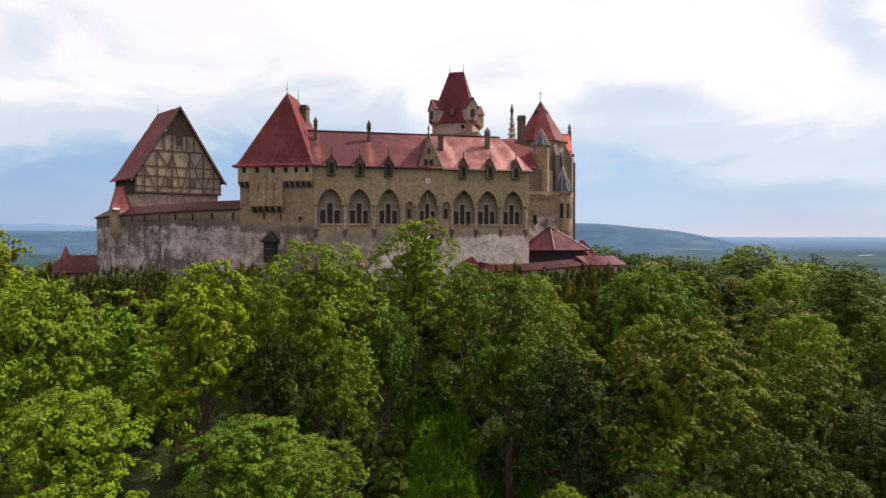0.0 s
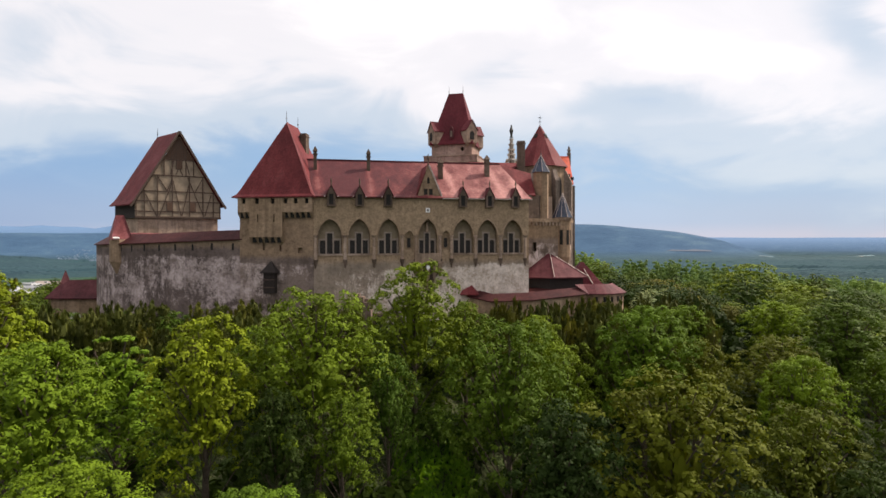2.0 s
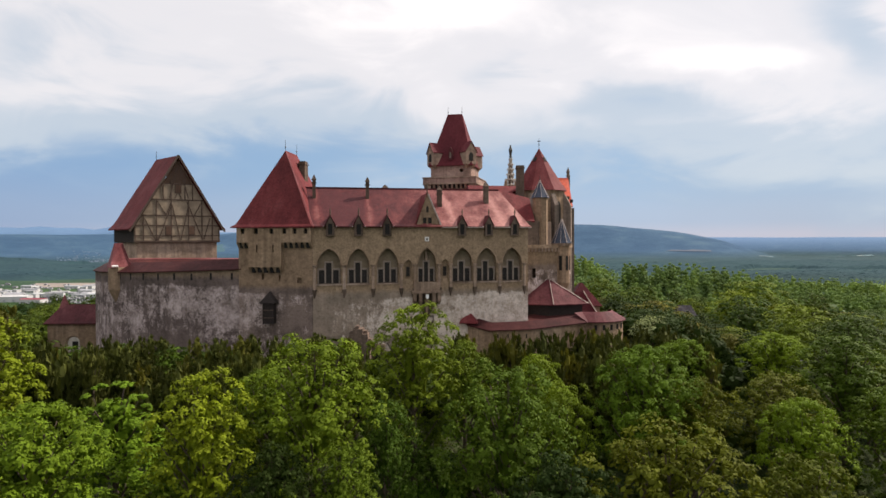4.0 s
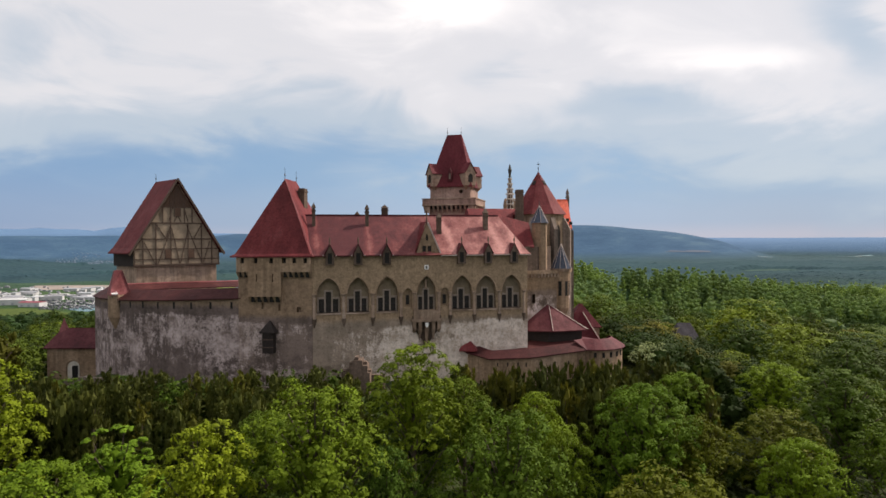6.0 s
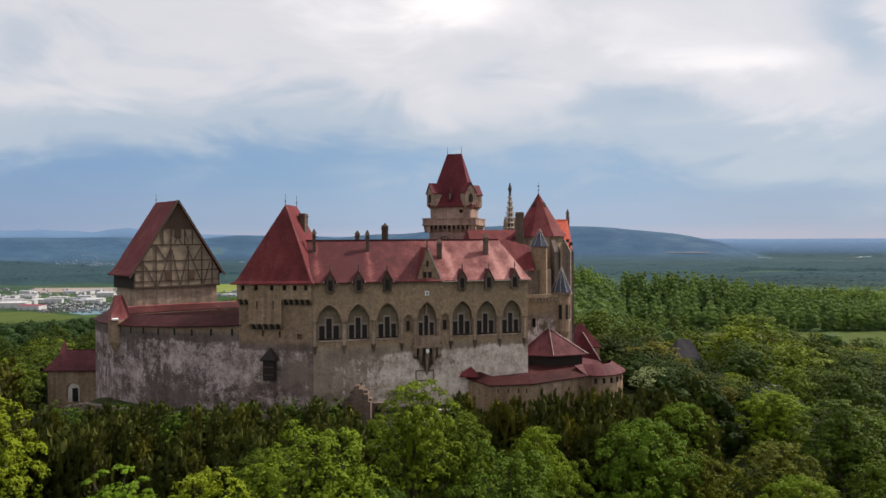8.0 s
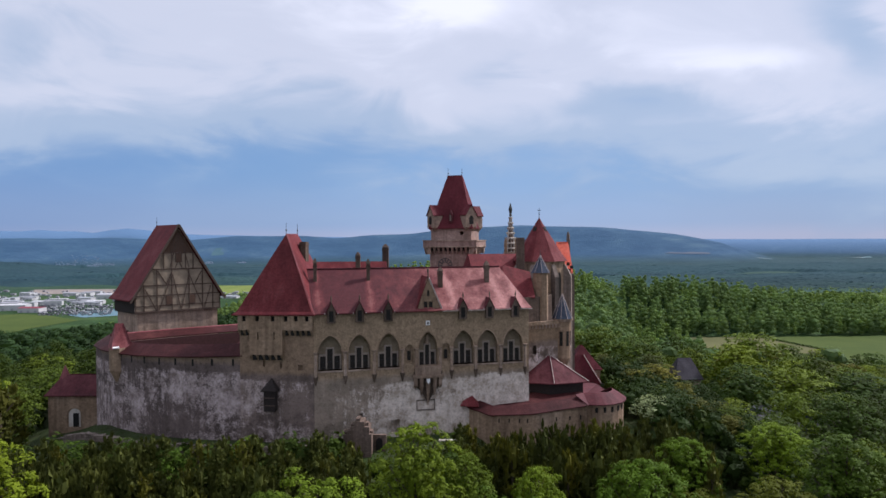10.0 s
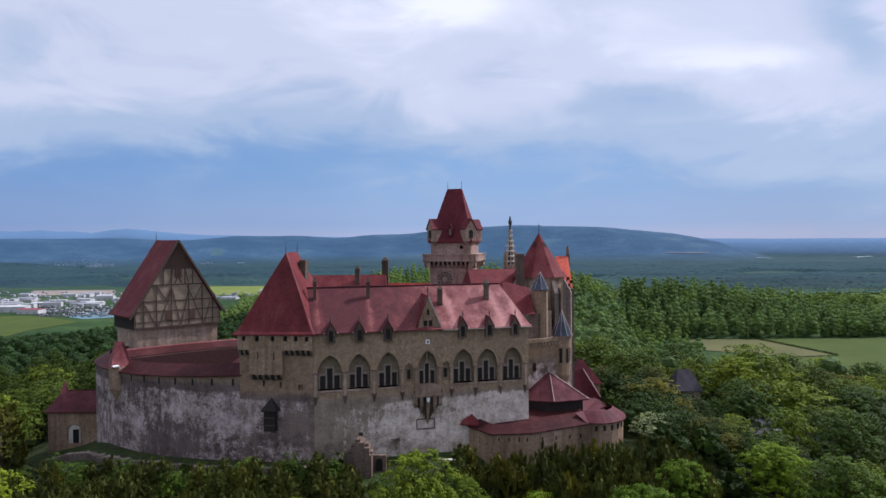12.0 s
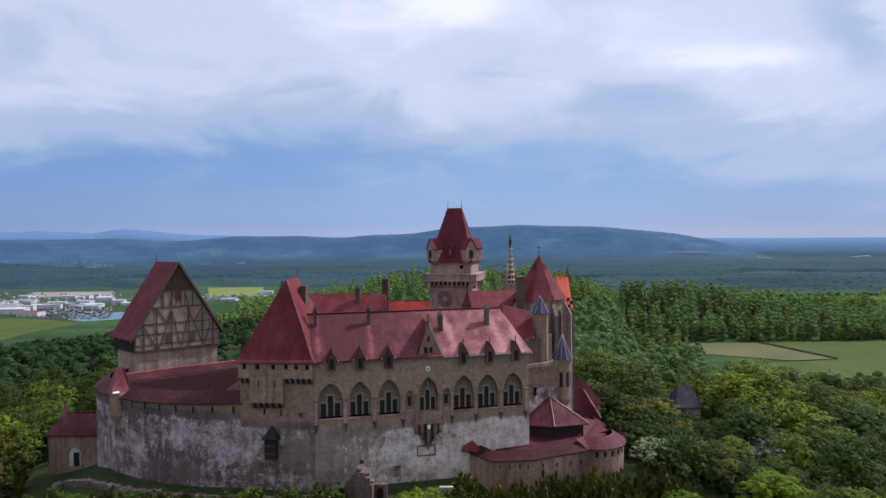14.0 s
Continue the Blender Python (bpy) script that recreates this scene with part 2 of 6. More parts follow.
STONE = stone_kind("rubble_stone", (0.1750, 0.1164, 0.0761), (0.2864, 0.1988, 0.1312), (0.3925, 0.2861, 0.2052))
STONE_DARK = stone_kind("dark_rubble", (0.0986, 0.0786, 0.0667), (0.1803, 0.1406, 0.1156), (0.2886, 0.2309, 0.1947))
STONE_CUT = stone_kind("cut_stone", (0.2122, 0.1474, 0.1042), (0.3129, 0.2279, 0.1719), (0.4243, 0.3250, 0.2604), 0.9)
PALE_STONE = stone_kind("pale_carved_stone", (0.36, 0.31, 0.25), (0.52, 0.47, 0.4), (0.66, 0.61, 0.54), 0.9)
PALE_KEEP = stone_kind("keep_stone", (0.1803, 0.1164, 0.0937), (0.2970, 0.1988, 0.1614), (0.4243, 0.3007, 0.2500), 0.7)
HALL_WALL = plaster_over_stone("hall_masonry", (0.318, 0.228, 0.15), (0.36, 0.285, 0.222), (0.70, 0.605, 0.53), 8.6, 10.2, 0.6, 0.0125, 0.6)
BLOCK_WALL = plaster_over_stone("block_masonry", (0.2678, 0.1830, 0.1179), (0.2892, 0.2127, 0.1684), (0.6427, 0.5244, 0.4843), 12.4, 13.6, 0.7)
CURTAIN_WALL = plaster_over_stone("curtain_masonry", (0.2571, 0.1830, 0.1263), (0.1875, 0.1434, 0.1284), (0.5035, 0.4106, 0.3895), 10.6, 12.6, 0.71)
TOWER_WALL = plaster_over_stone("tower_masonry", (0.2678, 0.1850, 0.1243), (0.2357, 0.1781, 0.1527), (0.5356, 0.4353, 0.4053), 9.5, 11.0, 0.72)
TILE = tile_kind("red_roof_tiles", (0.0817, 0.0162, 0.0179), (0.1290, 0.0243, 0.0258), (0.1806, 0.0495, 0.0504))
TILE_WORN_PLAIN = tile_kind("worn_hip_tiles", (0.1376, 0.0360, 0.0381), (0.2064, 0.0675, 0.0694), (0.2838, 0.1170, 0.1232))
TILE_DEEP = tile_kind("deep_red_tiles", (0.0688, 0.0126, 0.0168), (0.1032, 0.0180, 0.0235), (0.1419, 0.0333, 0.0381))
# the darkest of the stone colours
DARKEST_STONE = stone_kind("darkest_stone", (0.0636, 0.0456, 0.0354), (0.1114, 0.0795, 0.0605), (0.1803, 0.1310, 0.1042))


def worn_roof(n):
    """The hall's tiles: dark to the west, paler to the east, with pale washed streaks below the chimneys."""
    o = n.t.nodes.new("ShaderNodeSeparateXYZ")
    n.link(n.t.nodes.new("ShaderNodeTexCoord").outputs["Object"], o.inputs[0])
    u, z = o.outputs[0], o.outputs[2]
    down = n.math("SUBTRACT", 24.2, z)
    wash = None
    for at, lean, w in ((0.6, 0.06, 0.5), (8.4, 0.0, 0.45), (20.0, 0.25, 0.7), (27.6, 0.22, 0.8), (30.8, 0.1, 0.5)):
        off = n.math("ABSOLUTE", n.math("SUBTRACT", n.math("SUBTRACT", u, at), n.math("MULTIPLY", down, lean)))
        m = n.math("SUBTRACT", 1.0, n.math("DIVIDE", off, n.math("ADD", n.math("MULTIPLY", down, 0.13), w)), True)
        wash = m if wash is None else n.math("MAXIMUM", wash, m)
    streak = n.noise(0.6, 6, 0.65, n.place((1, 1, 0.2)))
    east = n.math("MULTIPLY", n.math("SUBTRACT", u, 14.0), 0.016)
    east = n.math("MINIMUM", n.math("MAXIMUM", east, -0.13), 0.12)
    age = n.math("ADD", n.math("ADD", n.math("MULTIPLY", streak, 0.55), n.math("MULTIPLY", n.noise(0.16, 5, 0.6), 0.4)), n.math("ADD", east, n.math("MULTIPLY", wash, 0.2)))
    c = n.ramp(age, [(0.38, (0.074, 0.017, 0.019)), (0.5, (0.118, 0.028, 0.028)), (0.62, (0.21, 0.074, 0.067)), (0.78, (0.38, 0.175, 0.155))])
    w = n.put("ShaderNodeTexWave", Scale=1.6, Distortion=0.8, Detail=2.0)
    w.bands_direction, w.wave_profile = "Z", "SAW"
    n.link(n.place(), w.inputs["Vector"])
    v = n.put("ShaderNodeTexVoronoi", Scale=4.2)
    n.link(n.place(), v.inputs["Vector"])
    c = n.mix(0.4, c, n.ramp(v.outputs["Color"], [(0.1, 0.3), (0.9, 0.72)]), "OVERLAY")
    n.color(n.mix(0.25, c, n.ramp(w.outputs[0], [(0.0, 0.25), (0.35, 0.6)]), "OVERLAY"))
    n.bump(n.math("ADD", w.outputs[0], n.noise(5.0, 4, 0.7)), 0.5, 0.05)


TILE_WORN = material("graded_red_tiles", worn_roof, 0.55, 0.2)
TILE_SUNLIT = tile_kind("sunlit_red_tiles", (0.36, 0.05, 0.025), (0.48, 0.075, 0.04), (0.52, 0.12, 0.075))
TILE_DARK = tile_kind("old_red_tiles", (0.0473, 0.0153, 0.0179), (0.0860, 0.0234, 0.0269), (0.1376, 0.0495, 0.0526))
# darker copy of the red tiles, with court shade in its colour
TILE_SHADE = tile_kind("dim_red_tiles", (0.0265, 0.0086, 0.0086), (0.0468, 0.0133, 0.0133), (0.0780, 0.0265, 0.0242))
TILE_CRIMSON = tile_kind("crimson_tiles", (0.22, 0.026, 0.02), (0.3, 0.038, 0.028), (0.36, 0.06, 0.045))
SLATE = tile_kind("blue_slate", (0.03, 0.035, 0.05), (0.05, 0.06, 0.085), (0.09, 0.1, 0.13))
GREY_TILE = tile_kind("grey_roof_tiles", (0.035, 0.03, 0.036), (0.058, 0.052, 0.06), (0.09, 0.08, 0.09))
FLASHING = plain_kind("zinc_flashing", (0.42, 0.34, 0.3), 0.25, 2.0, 0.6, 0.4)
TIMBER = plain_kind("dark_timber", (0.075, 0.05, 0.038), 0.4, 5.0)
BOARDS = plain_kind("black_boards", (0.022, 0.016, 0.014), 0.4, 4.0)
MAROON_BOARDS = plain_kind("shadowed_red_boards", (0.045, 0.016, 0.016), 0.4, 3.0)
INFILL = plain_kind("ochre_plaster", (0.2385, 0.1890, 0.1350), 0.3, 0.8)
# plaster with the shade of the arch recesses put into its colour
TYMPANUM = plain_kind("recess_plaster", (0.2, 0.155, 0.105), 0.25, 1.5)
DARK_GLASS = plain_kind("leaded_glass", (0.026, 0.022, 0.02), 0.5, 6.0, 0.4, 0.15)
VOID = plain_kind("unlit_opening", (0.012, 0.011, 0.01), 0.3, 3.0)
SHUTTER = plain_kind("brown_shutters", (0.085, 0.05, 0.033), 0.3, 4.0)
WINDOW_STONE = plain_kind("pale_window_stone", (0.2677, 0.2139, 0.1726), 0.25, 3.0)
IRON = plain_kind("wrought_iron", (0.03, 0.03, 0.032), 0.3, 5.0, 0.5, 0.5, 0.6)
BRONZE = plain_kind("dark_bronze", (0.05, 0.05, 0.045), 0.3, 5.0, 0.5, 0.5, 0.5)
WHITE = plain_kind("white_paint", (0.78, 0.77, 0.75), 0.08, 2.0)
BARK = plain_kind("bark", (0.07, 0.052, 0.038), 0.4, 4.0)
LEAF = leaf_kind("leaves_green", (0.0487, 0.0803, 0.0074), (0.0748, 0.1172, 0.0097), (0.1137, 0.1628, 0.0145))
LEAF_LIGHT = leaf_kind("leaves_light_green", (0.0573, 0.0983, 0.0061), (0.0890, 0.1433, 0.0094), (0.1310, 0.1875, 0.0135))
# dark trees; the shade low on the slope is put into this green
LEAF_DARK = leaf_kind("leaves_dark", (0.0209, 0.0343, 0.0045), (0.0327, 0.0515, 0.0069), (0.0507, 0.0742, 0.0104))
LEAF_BRONZE = leaf_kind("leaves_bronze", (0.0577, 0.0620, 0.0132), (0.0879, 0.0909, 0.0192), (0.1346, 0.1322, 0.0300))
LEAF_OLIVE = leaf_kind("olive_green_leaves", (0.0352, 0.0471, 0.0049), (0.0558, 0.0706, 0.0066), (0.0862, 0.1006, 0.0096))
LEAF_YEW = leaf_kind("brown_green_needles", (0.0408, 0.0444, 0.0094), (0.0624, 0.0648, 0.0127), (0.0936, 0.0936, 0.0198))
LEAF_FRESH = leaf_kind("fresh_spring_leaves", (0.085, 0.14, 0.009), (0.12, 0.192, 0.012), (0.165, 0.245, 0.017))
LEAF_PALE = leaf_kind("pale_blossom", (0.14, 0.18, 0.08), (0.26, 0.3, 0.17), (0.42, 0.44, 0.33))
# extra blue in this green is distance haze put into the leaves
LEAF_WOOD = leaf_kind("leaves_of_the_wood", (0.0989, 0.1526, 0.0535), (0.1401, 0.1983, 0.0688), (0.1830, 0.2441, 0.0919), 0.07, 0.25, 0.7, 0.9)
LEAF_YELLOW = leaf_kind("yellow_green_leaves", (0.0625, 0.0905, 0.0069), (0.0927, 0.1307, 0.0095), (0.1310, 0.1710, 0.0137))
LEAF_SUNNY = leaf_kind("sunny_green_leaves", (0.0629, 0.0967, 0.0108), (0.0977, 0.1389, 0.0159), (0.1352, 0.1767, 0.0233))
LEAF_SIDE = leaf_kind("hillside_leaves", (0.0430, 0.0659, 0.0104), (0.0655, 0.0966, 0.0140), (0.1017, 0.1338, 0.0210))
# cloud shadow on the western hill is put into this leaf colour
LEAF_WEST_SHADED = leaf_kind("cloud_shaded_leaves", (0.0225, 0.0450, 0.0198), (0.0297, 0.0576, 0.0243), (0.0396, 0.0720, 0.0288), 0.07, 0.25, 0.7, 0.9)
# distance haze is put into these leaves as blue
LEAF_FAR_HAZED = leaf_kind("hazed_leaves_of_far_woods", (0.0681, 0.1166, 0.0627), (0.0941, 0.1536, 0.0771), (0.1265, 0.1906, 0.0940), 0.05, 0.25, 0.7, 0.9)


def hazed_canopy(n):
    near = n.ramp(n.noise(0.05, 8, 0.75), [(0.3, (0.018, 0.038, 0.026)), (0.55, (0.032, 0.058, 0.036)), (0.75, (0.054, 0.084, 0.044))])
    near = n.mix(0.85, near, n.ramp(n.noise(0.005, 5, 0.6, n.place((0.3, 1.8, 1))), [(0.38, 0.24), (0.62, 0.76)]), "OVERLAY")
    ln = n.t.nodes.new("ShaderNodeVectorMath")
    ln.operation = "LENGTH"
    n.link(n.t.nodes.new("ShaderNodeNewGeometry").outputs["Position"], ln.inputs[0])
    # blue haze is mixed into the leaf colour with distance
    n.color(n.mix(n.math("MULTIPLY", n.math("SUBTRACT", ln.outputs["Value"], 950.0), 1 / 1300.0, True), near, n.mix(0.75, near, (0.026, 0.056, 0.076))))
    n.bump(n.noise(0.12, 6, 0.7), 0.4, 4.0)


HAZED_CANOPY = material("leaves_of_plain_woods", hazed_canopy, 0.95, 0.05)
GRASS = leaf_kind("meadow_grass", (0.0497, 0.1097, 0.0103), (0.0829, 0.1696, 0.0172), (0.1326, 0.2196, 0.0275), 0.3, 0.3)
# shade in the gaps between crowns is put into this dark green
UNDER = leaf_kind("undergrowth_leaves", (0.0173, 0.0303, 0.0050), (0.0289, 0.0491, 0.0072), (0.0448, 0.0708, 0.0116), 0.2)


# ---- building helpers ----
def thing(name, m, label, category, group="", kind=""):
    ob = new(name)
    ob.empty_display_size = 0.2
    ob.matrix_basis = m
    return tagged(ob, label, category, group, kind)


def to_mesh(bm, name, mat, smooth=False):
    bmesh.ops.recalc_face_normals(bm, faces=bm.faces)
    me = bpy.data.meshes.new(name)
    bm.to_mesh(me)
    bm.free()
    me.materials.append(mat)
    if smooth:
        for p in me.polygons:
            p.use_smooth = True
    return me


def part(name, bm, mat, parent, label="", smooth=False):
    """A mesh of its own under a thing or a part; bm may be a bmesh or a mesh."""
    me = bm if isinstance(bm, bpy.types.Mesh) else to_mesh(bm, name, mat, smooth)
    ob = new(name, me)
    ob.parent = parent
    return tagged(ob, label)


def whole(name, bm, mat, label, category, group="", kind="", smooth=False, m=None):
    """A thing that is one mesh."""
    me = bm if isinstance(bm, bpy.types.Mesh) else to_mesh(bm, name, mat, smooth)
    ob = new(name, me)
    if m is not None:
        ob.matrix_basis = m
    return tagged(ob, label, category, group, kind)


def prism(pts, z0, z1, bm=None, top=None):
    """A closed upright prism on a plan; top: the plan of its upper face."""
    bm = bm or bmesh.new()
    a = [bm.verts.new((x, y, z0)) for x, y in pts]
    b = [bm.verts.new((x, y, z1)) for x, y in (top or pts)]
    bm.faces.new(a[::-1])
    bm.faces.new(b)
    for i in range(len(pts)):
        j = (i + 1) % len(pts)
        bm.faces.new((a[i], a[j], b[j], b[i]))
    return bm


def box(x0, x1, y0, y1, z0, z1, bm=None):
    return prism([(x0, y0), (x1, y0), (x1, y1), (x0, y1)], z0, z1, bm)


def slab(outline, y0, y1, bm=None):
    """An outline in x and z, pushed from y0 to y1."""
    bm = bm or bmesh.new()
    a = [bm.verts.new((x, y0, z)) for x, z in outline]
    b = [bm.verts.new((x, y1, z)) for x, z in outline]
    bm.faces.new(a)
    bm.faces.new(b[::-1])
    for i in range(len(outline)):
        j = (i + 1) % len(outline)
        bm.faces.new((a[j], a[i], b[i], b[j]))
    return bm


def ring(cx, cy, r, n=16, turn=0.0):
    return [(cx + r * math.cos(2 * math.pi * i / n + turn), cy + r * math.sin(2 * math.pi * i / n + turn)) for i in range(n)]


def drum(cx, cy, r0, z0, r1, z1, n=16, bm=None, turn=0.0):
    return prism(ring(cx, cy, r0, n, turn), z0, z1, bm, ring(cx, cy, max(r1, 0.01), n, turn))


def pointed(u0, u1, zb, zs, za, n=7):
    """The outline of a pointed arch."""
    mid, half, up = (u0 + u1) / 2, (u1 - u0) / 2, za - zs
    big = (half * half + up * up) / (2 * half)
    last = math.asin(min(1.0, up / big))
    side = [(big * math.cos(last * i / n) - (big - half), zs + big * math.sin(last * i / n)) for i in range(n + 1)]
    side[-1] = (0.0, za)
    return [(u0, zb), (u1, zb)] + [(mid + d, z) for d, z in side] + [(mid - d, z) for d, z in side[-2::-1]]


def beam(a, b, w, d, bm=None, out=(0, -1, 0)):
    """A squared beam from a to b; w across, d in the direction out."""
    bm = bm or bmesh.new()
    a, b, o = Vector(a), Vector(b), Vector(out).normalized()
    side = (b - a).cross(o).normalized() * (w / 2)
    v = [bm.verts.new(p + s + q) for p in (a, b) for s, q in ((-side, o * 0), (side, o * 0), (side, o * d), (-side, o * d))]
    for q in ((0, 1, 2, 3), (7, 6, 5, 4), (0, 4, 5, 1), (1, 5, 6, 2), (2, 6, 7, 3), (3, 7, 4, 0)):
        bm.faces.new([v[i] for i in q])
    return bm


def shell(faces3, thick, bm=None):
    """A roof skin: upper faces given as corner lists, closed to a solid by dropping a copy."""
    bm = bm or bmesh.new()
    look_up, made = {}, []

    def vert(p):
        key = tuple(round(c, 3) for c in p)
        if key not in look_up:
            look_up[key] = bm.verts.new(p)
        return look_up[key]
    for f in faces3:
        made.append(bm.faces.new([vert(p) for p in f]))
    bmesh.ops.recalc_face_normals(bm, faces=made)
    out = bmesh.ops.extrude_face_region(bm, geom=made)
    for v in out["geom"]:
        if isinstance(v, bmesh.types.BMVert):
            v.co.z += thick
    return bm


def hip_roof(corners, z0, ridge, z1, flare=0.18, kick=0.3, thick=0.16, bm=None):
    """A hipped roof over four corners (front left, front right, back right, back left) with a ridge of two plan points, bell-cast at its eaves.
    flare: how far in the bend lies, as a share; kick: how far below the straight slope it is, as a share of the height."""
    rings = []
    ends = [ridge[0], ridge[1], ridge[1], ridge[0]] if len(ridge) == 2 and ridge[2:] == [] else ridge
    for s, h in ((0.0, 0.0), (flare * 0.55, flare * 0.55 * (1 - kick * 1.3)), (flare, flare * (1 - kick * 0.8)), (flare * 2.2, flare * 2.2 * (1 - kick * 0.25)), (1.0, 1.0)):
        rings.append([(c[0] + (e[0] - c[0]) * s, c[1] + (e[1] - c[1]) * s, z0 + (z1 - z0) * h) for c, e in zip(corners, ends)])
    faces = []
    for a, b in zip(rings, rings[1:]):
        for i in range(4):
            j = (i + 1) % 4
            q = [a[i], a[j], b[j], b[i]]
            keep = []
            for p in q:
                if not keep or (Vector(p) - Vector(keep[-1])).length > 1e-3:
                    keep.append(p)
            if (Vector(keep[0]) - Vector(keep[-1])).length < 1e-3:
                keep.pop()
            if len(keep) > 2:
                faces.append(keep)
    return shell(faces, thick, bm)


def carve(bm, cut):
    """The solid bm with the solid cut taken out, as a bmesh."""
    obs = []
    for b in (bm, cut):
        bmesh.ops.recalc_face_normals(b, faces=b.faces)
        me = bpy.data.meshes.new("work")
        b.to_mesh(me)
        b.free()
        obs.append(new("work", me))
    mod = obs[0].modifiers.new("cut", "BOOLEAN")
    mod.operation, mod.solver, mod.object = "DIFFERENCE", "EXACT", obs[1]
    bpy.context.view_layer.update()
    done = bmesh.new()
    done.from_mesh(bpy.data.meshes.new_from_object(obs[0].evaluated_get(bpy.context.evaluated_depsgraph_get())))
    for o in obs:
        bpy.data.objects.remove(o)
    return done


def finial(parent, x, y, z, h, cross=False):
    bm = drum(x, y, 0.05, z - 0.2, 0.025, z + h, 6)
    drum(x, y, 0.02, z + h * 0.3, 0.13, z + h * 0.38, 6, bm)
    drum(x, y, 0.13, z + h * 0.38, 0.02, z + h * 0.5, 6, bm)
    if cross:
        box(x - 0.28, x + 0.28, y - 0.04, y + 0.04, z + h * 0.72, z + h * 0.78, bm)
    return part("finial", bm, IRON, parent, "thin wrought-iron finial")


def chimney(parent, x, y, z0, z1, w, d, mat=None, cap=True):
    bm = box(x - w / 2, x + w / 2, y - d / 2, y + d / 2, z0, z1)
    box(x - w / 2 - 0.1, x + w / 2 + 0.1, y - d / 2 - 0.1, y + d / 2 + 0.1, z1 - 0.55, z1 - 0.35, bm)
    ob = part("chimney", bm, mat or DARKEST_STONE, parent, "weathered stone chimney")
    if cap:
        c = prism([(x - w / 2 - 0.12, y - d / 2 - 0.12), (x + w / 2 + 0.12, y - d / 2 - 0.12), (x + w / 2 + 0.12, y + d / 2 + 0.12), (x - w / 2 - 0.12, y + d / 2 + 0.12)], z1 + 0.02, z1 + 0.75, None,
                  [(x - 0.06, y - 0.06), (x + 0.06, y - 0.06), (x + 0.06, y + 0.06), (x - 0.06, y + 0.06)])
        part("cap", c, DARKEST_STONE, ob)
    return ob


# ---- the ground ----
def smooth(a, b, x):
    t = np.clip((x - a) / (b - a), 0, 1)
    return t * t * (3 - 2 * t)


# skyline of the near range and of the last range, by bearing (tangent from straight ahead) and height in metres
NEAR_BEARING = np.array([-1.4, -0.73, -0.6, -0.45, -0.402, -0.356, -0.328, -0.263, -0.17, -0.124, -0.055, -0.02, 0.04, 0.2, 0.28, 0.332, 0.37, 0.415, 0.462, 0.506, 0.55, 1.4], float)
NEAR_TOP = np.array([60, 46, 52, 52, 47, 58, 70, 58, 50, 66, 82, 92, 112, 124, 105, 84, 61, 30, 2, -52, -92, -95], float)
FAR_BEARING = np.array([-1.4, -0.73, -0.703, -0.676, -0.657, -0.634, -0.601, -0.564, -0.537, -0.509, -0.476, -0.449, -0.402, -0.3, 0.3, 0.55, 1.4], float)
FAR_TOP = np.array([100, 112, 114, 106, 122, 112, 114, 98, 124, 132, 114, 102, 80, 70, 40, 20, 20], float)


def ground_height(x, y):
    """The castle hill, its slopes, the woods behind and the plain with far hills."""
    x, y = np.asarray(x, float), np.asarray(y, float)
    r = np.hypot(x, y - 105)
    z = -95 + 95 * (1 - smooth(40, 900, r))
    e = np.maximum(np.abs(x + 15) / 48, np.abs(y - 112) / 26)
    z -= 7 * smooth(1.0, 1.6, e) * (1 - smooth(250, 500, r)) * np.maximum(smooth(80, 95, y), smooth(34, 60, np.abs(x)))
    z -= 6 * smooth(1, 5, x) * smooth(91, 86, y) * (1 - smooth(200, 400, r))
    z -= 13 * smooth(84, 50, y) * (1 - smooth(200, 500, r))
    z -= 4 * smooth(-52, -66, x) * smooth(40, 80, y) * (1 - smooth(150, 300, r))
    z += 46 * np.exp(-((x + 20) / 150) ** 2 - ((y - 640) / 120) ** 2)
    z += 28 * np.exp(-((x - 130) / 90) ** 2 - ((y - 560) / 130) ** 2)
    z += 1.2 * np.sin(x * 0.06 + 1) * np.sin(y * 0.05) * smooth(60, 120, r) * (1 - smooth(300, 500, r))
    z -= 32 * smooth(0.16, 0.4, x / np.maximum(y, 60.0)) * smooth(122, 300, y) * (1 - smooth(430, 600, r))
    level = smooth(0.27, 0.33, x / np.maximum(y, 60.0)) * smooth(395, 430, y) * smooth(650, 605, y)
    z = z * (1 - level) - 64 * level
    bearing = x / np.maximum(y, 60.0)
    z = z + 42 * np.exp(-((y - 690 - 150 * (bearing - 0.38)) / 85) ** 2) * smooth(0.16, 0.45, bearing) * smooth(572, 650, y)
    far = np.hypot(x, y)
    ahead = np.where(y > 60, 1.0, 0.0)
    tan = x / np.maximum(y, 60.0)
    crest = np.interp(tan, NEAR_BEARING, NEAR_TOP) + 6 * np.sin(x * 0.005) + 4 * np.sin(x * 0.013 + 1)
    z = z + (crest + 95) * np.exp(-((far - 4050) / 520) ** 2) * (0.3 + 0.7 * ahead)
    last = np.interp(tan, FAR_BEARING, FAR_TOP) + 4 * np.sin(x * 0.003)
    z = np.maximum(z, -95 + (last + 95) * smooth(4350, 4880, far) * (0.5 + 0.5 * ahead))
    return z


def ground_at(x, y):
    return float(ground_height(x, y))


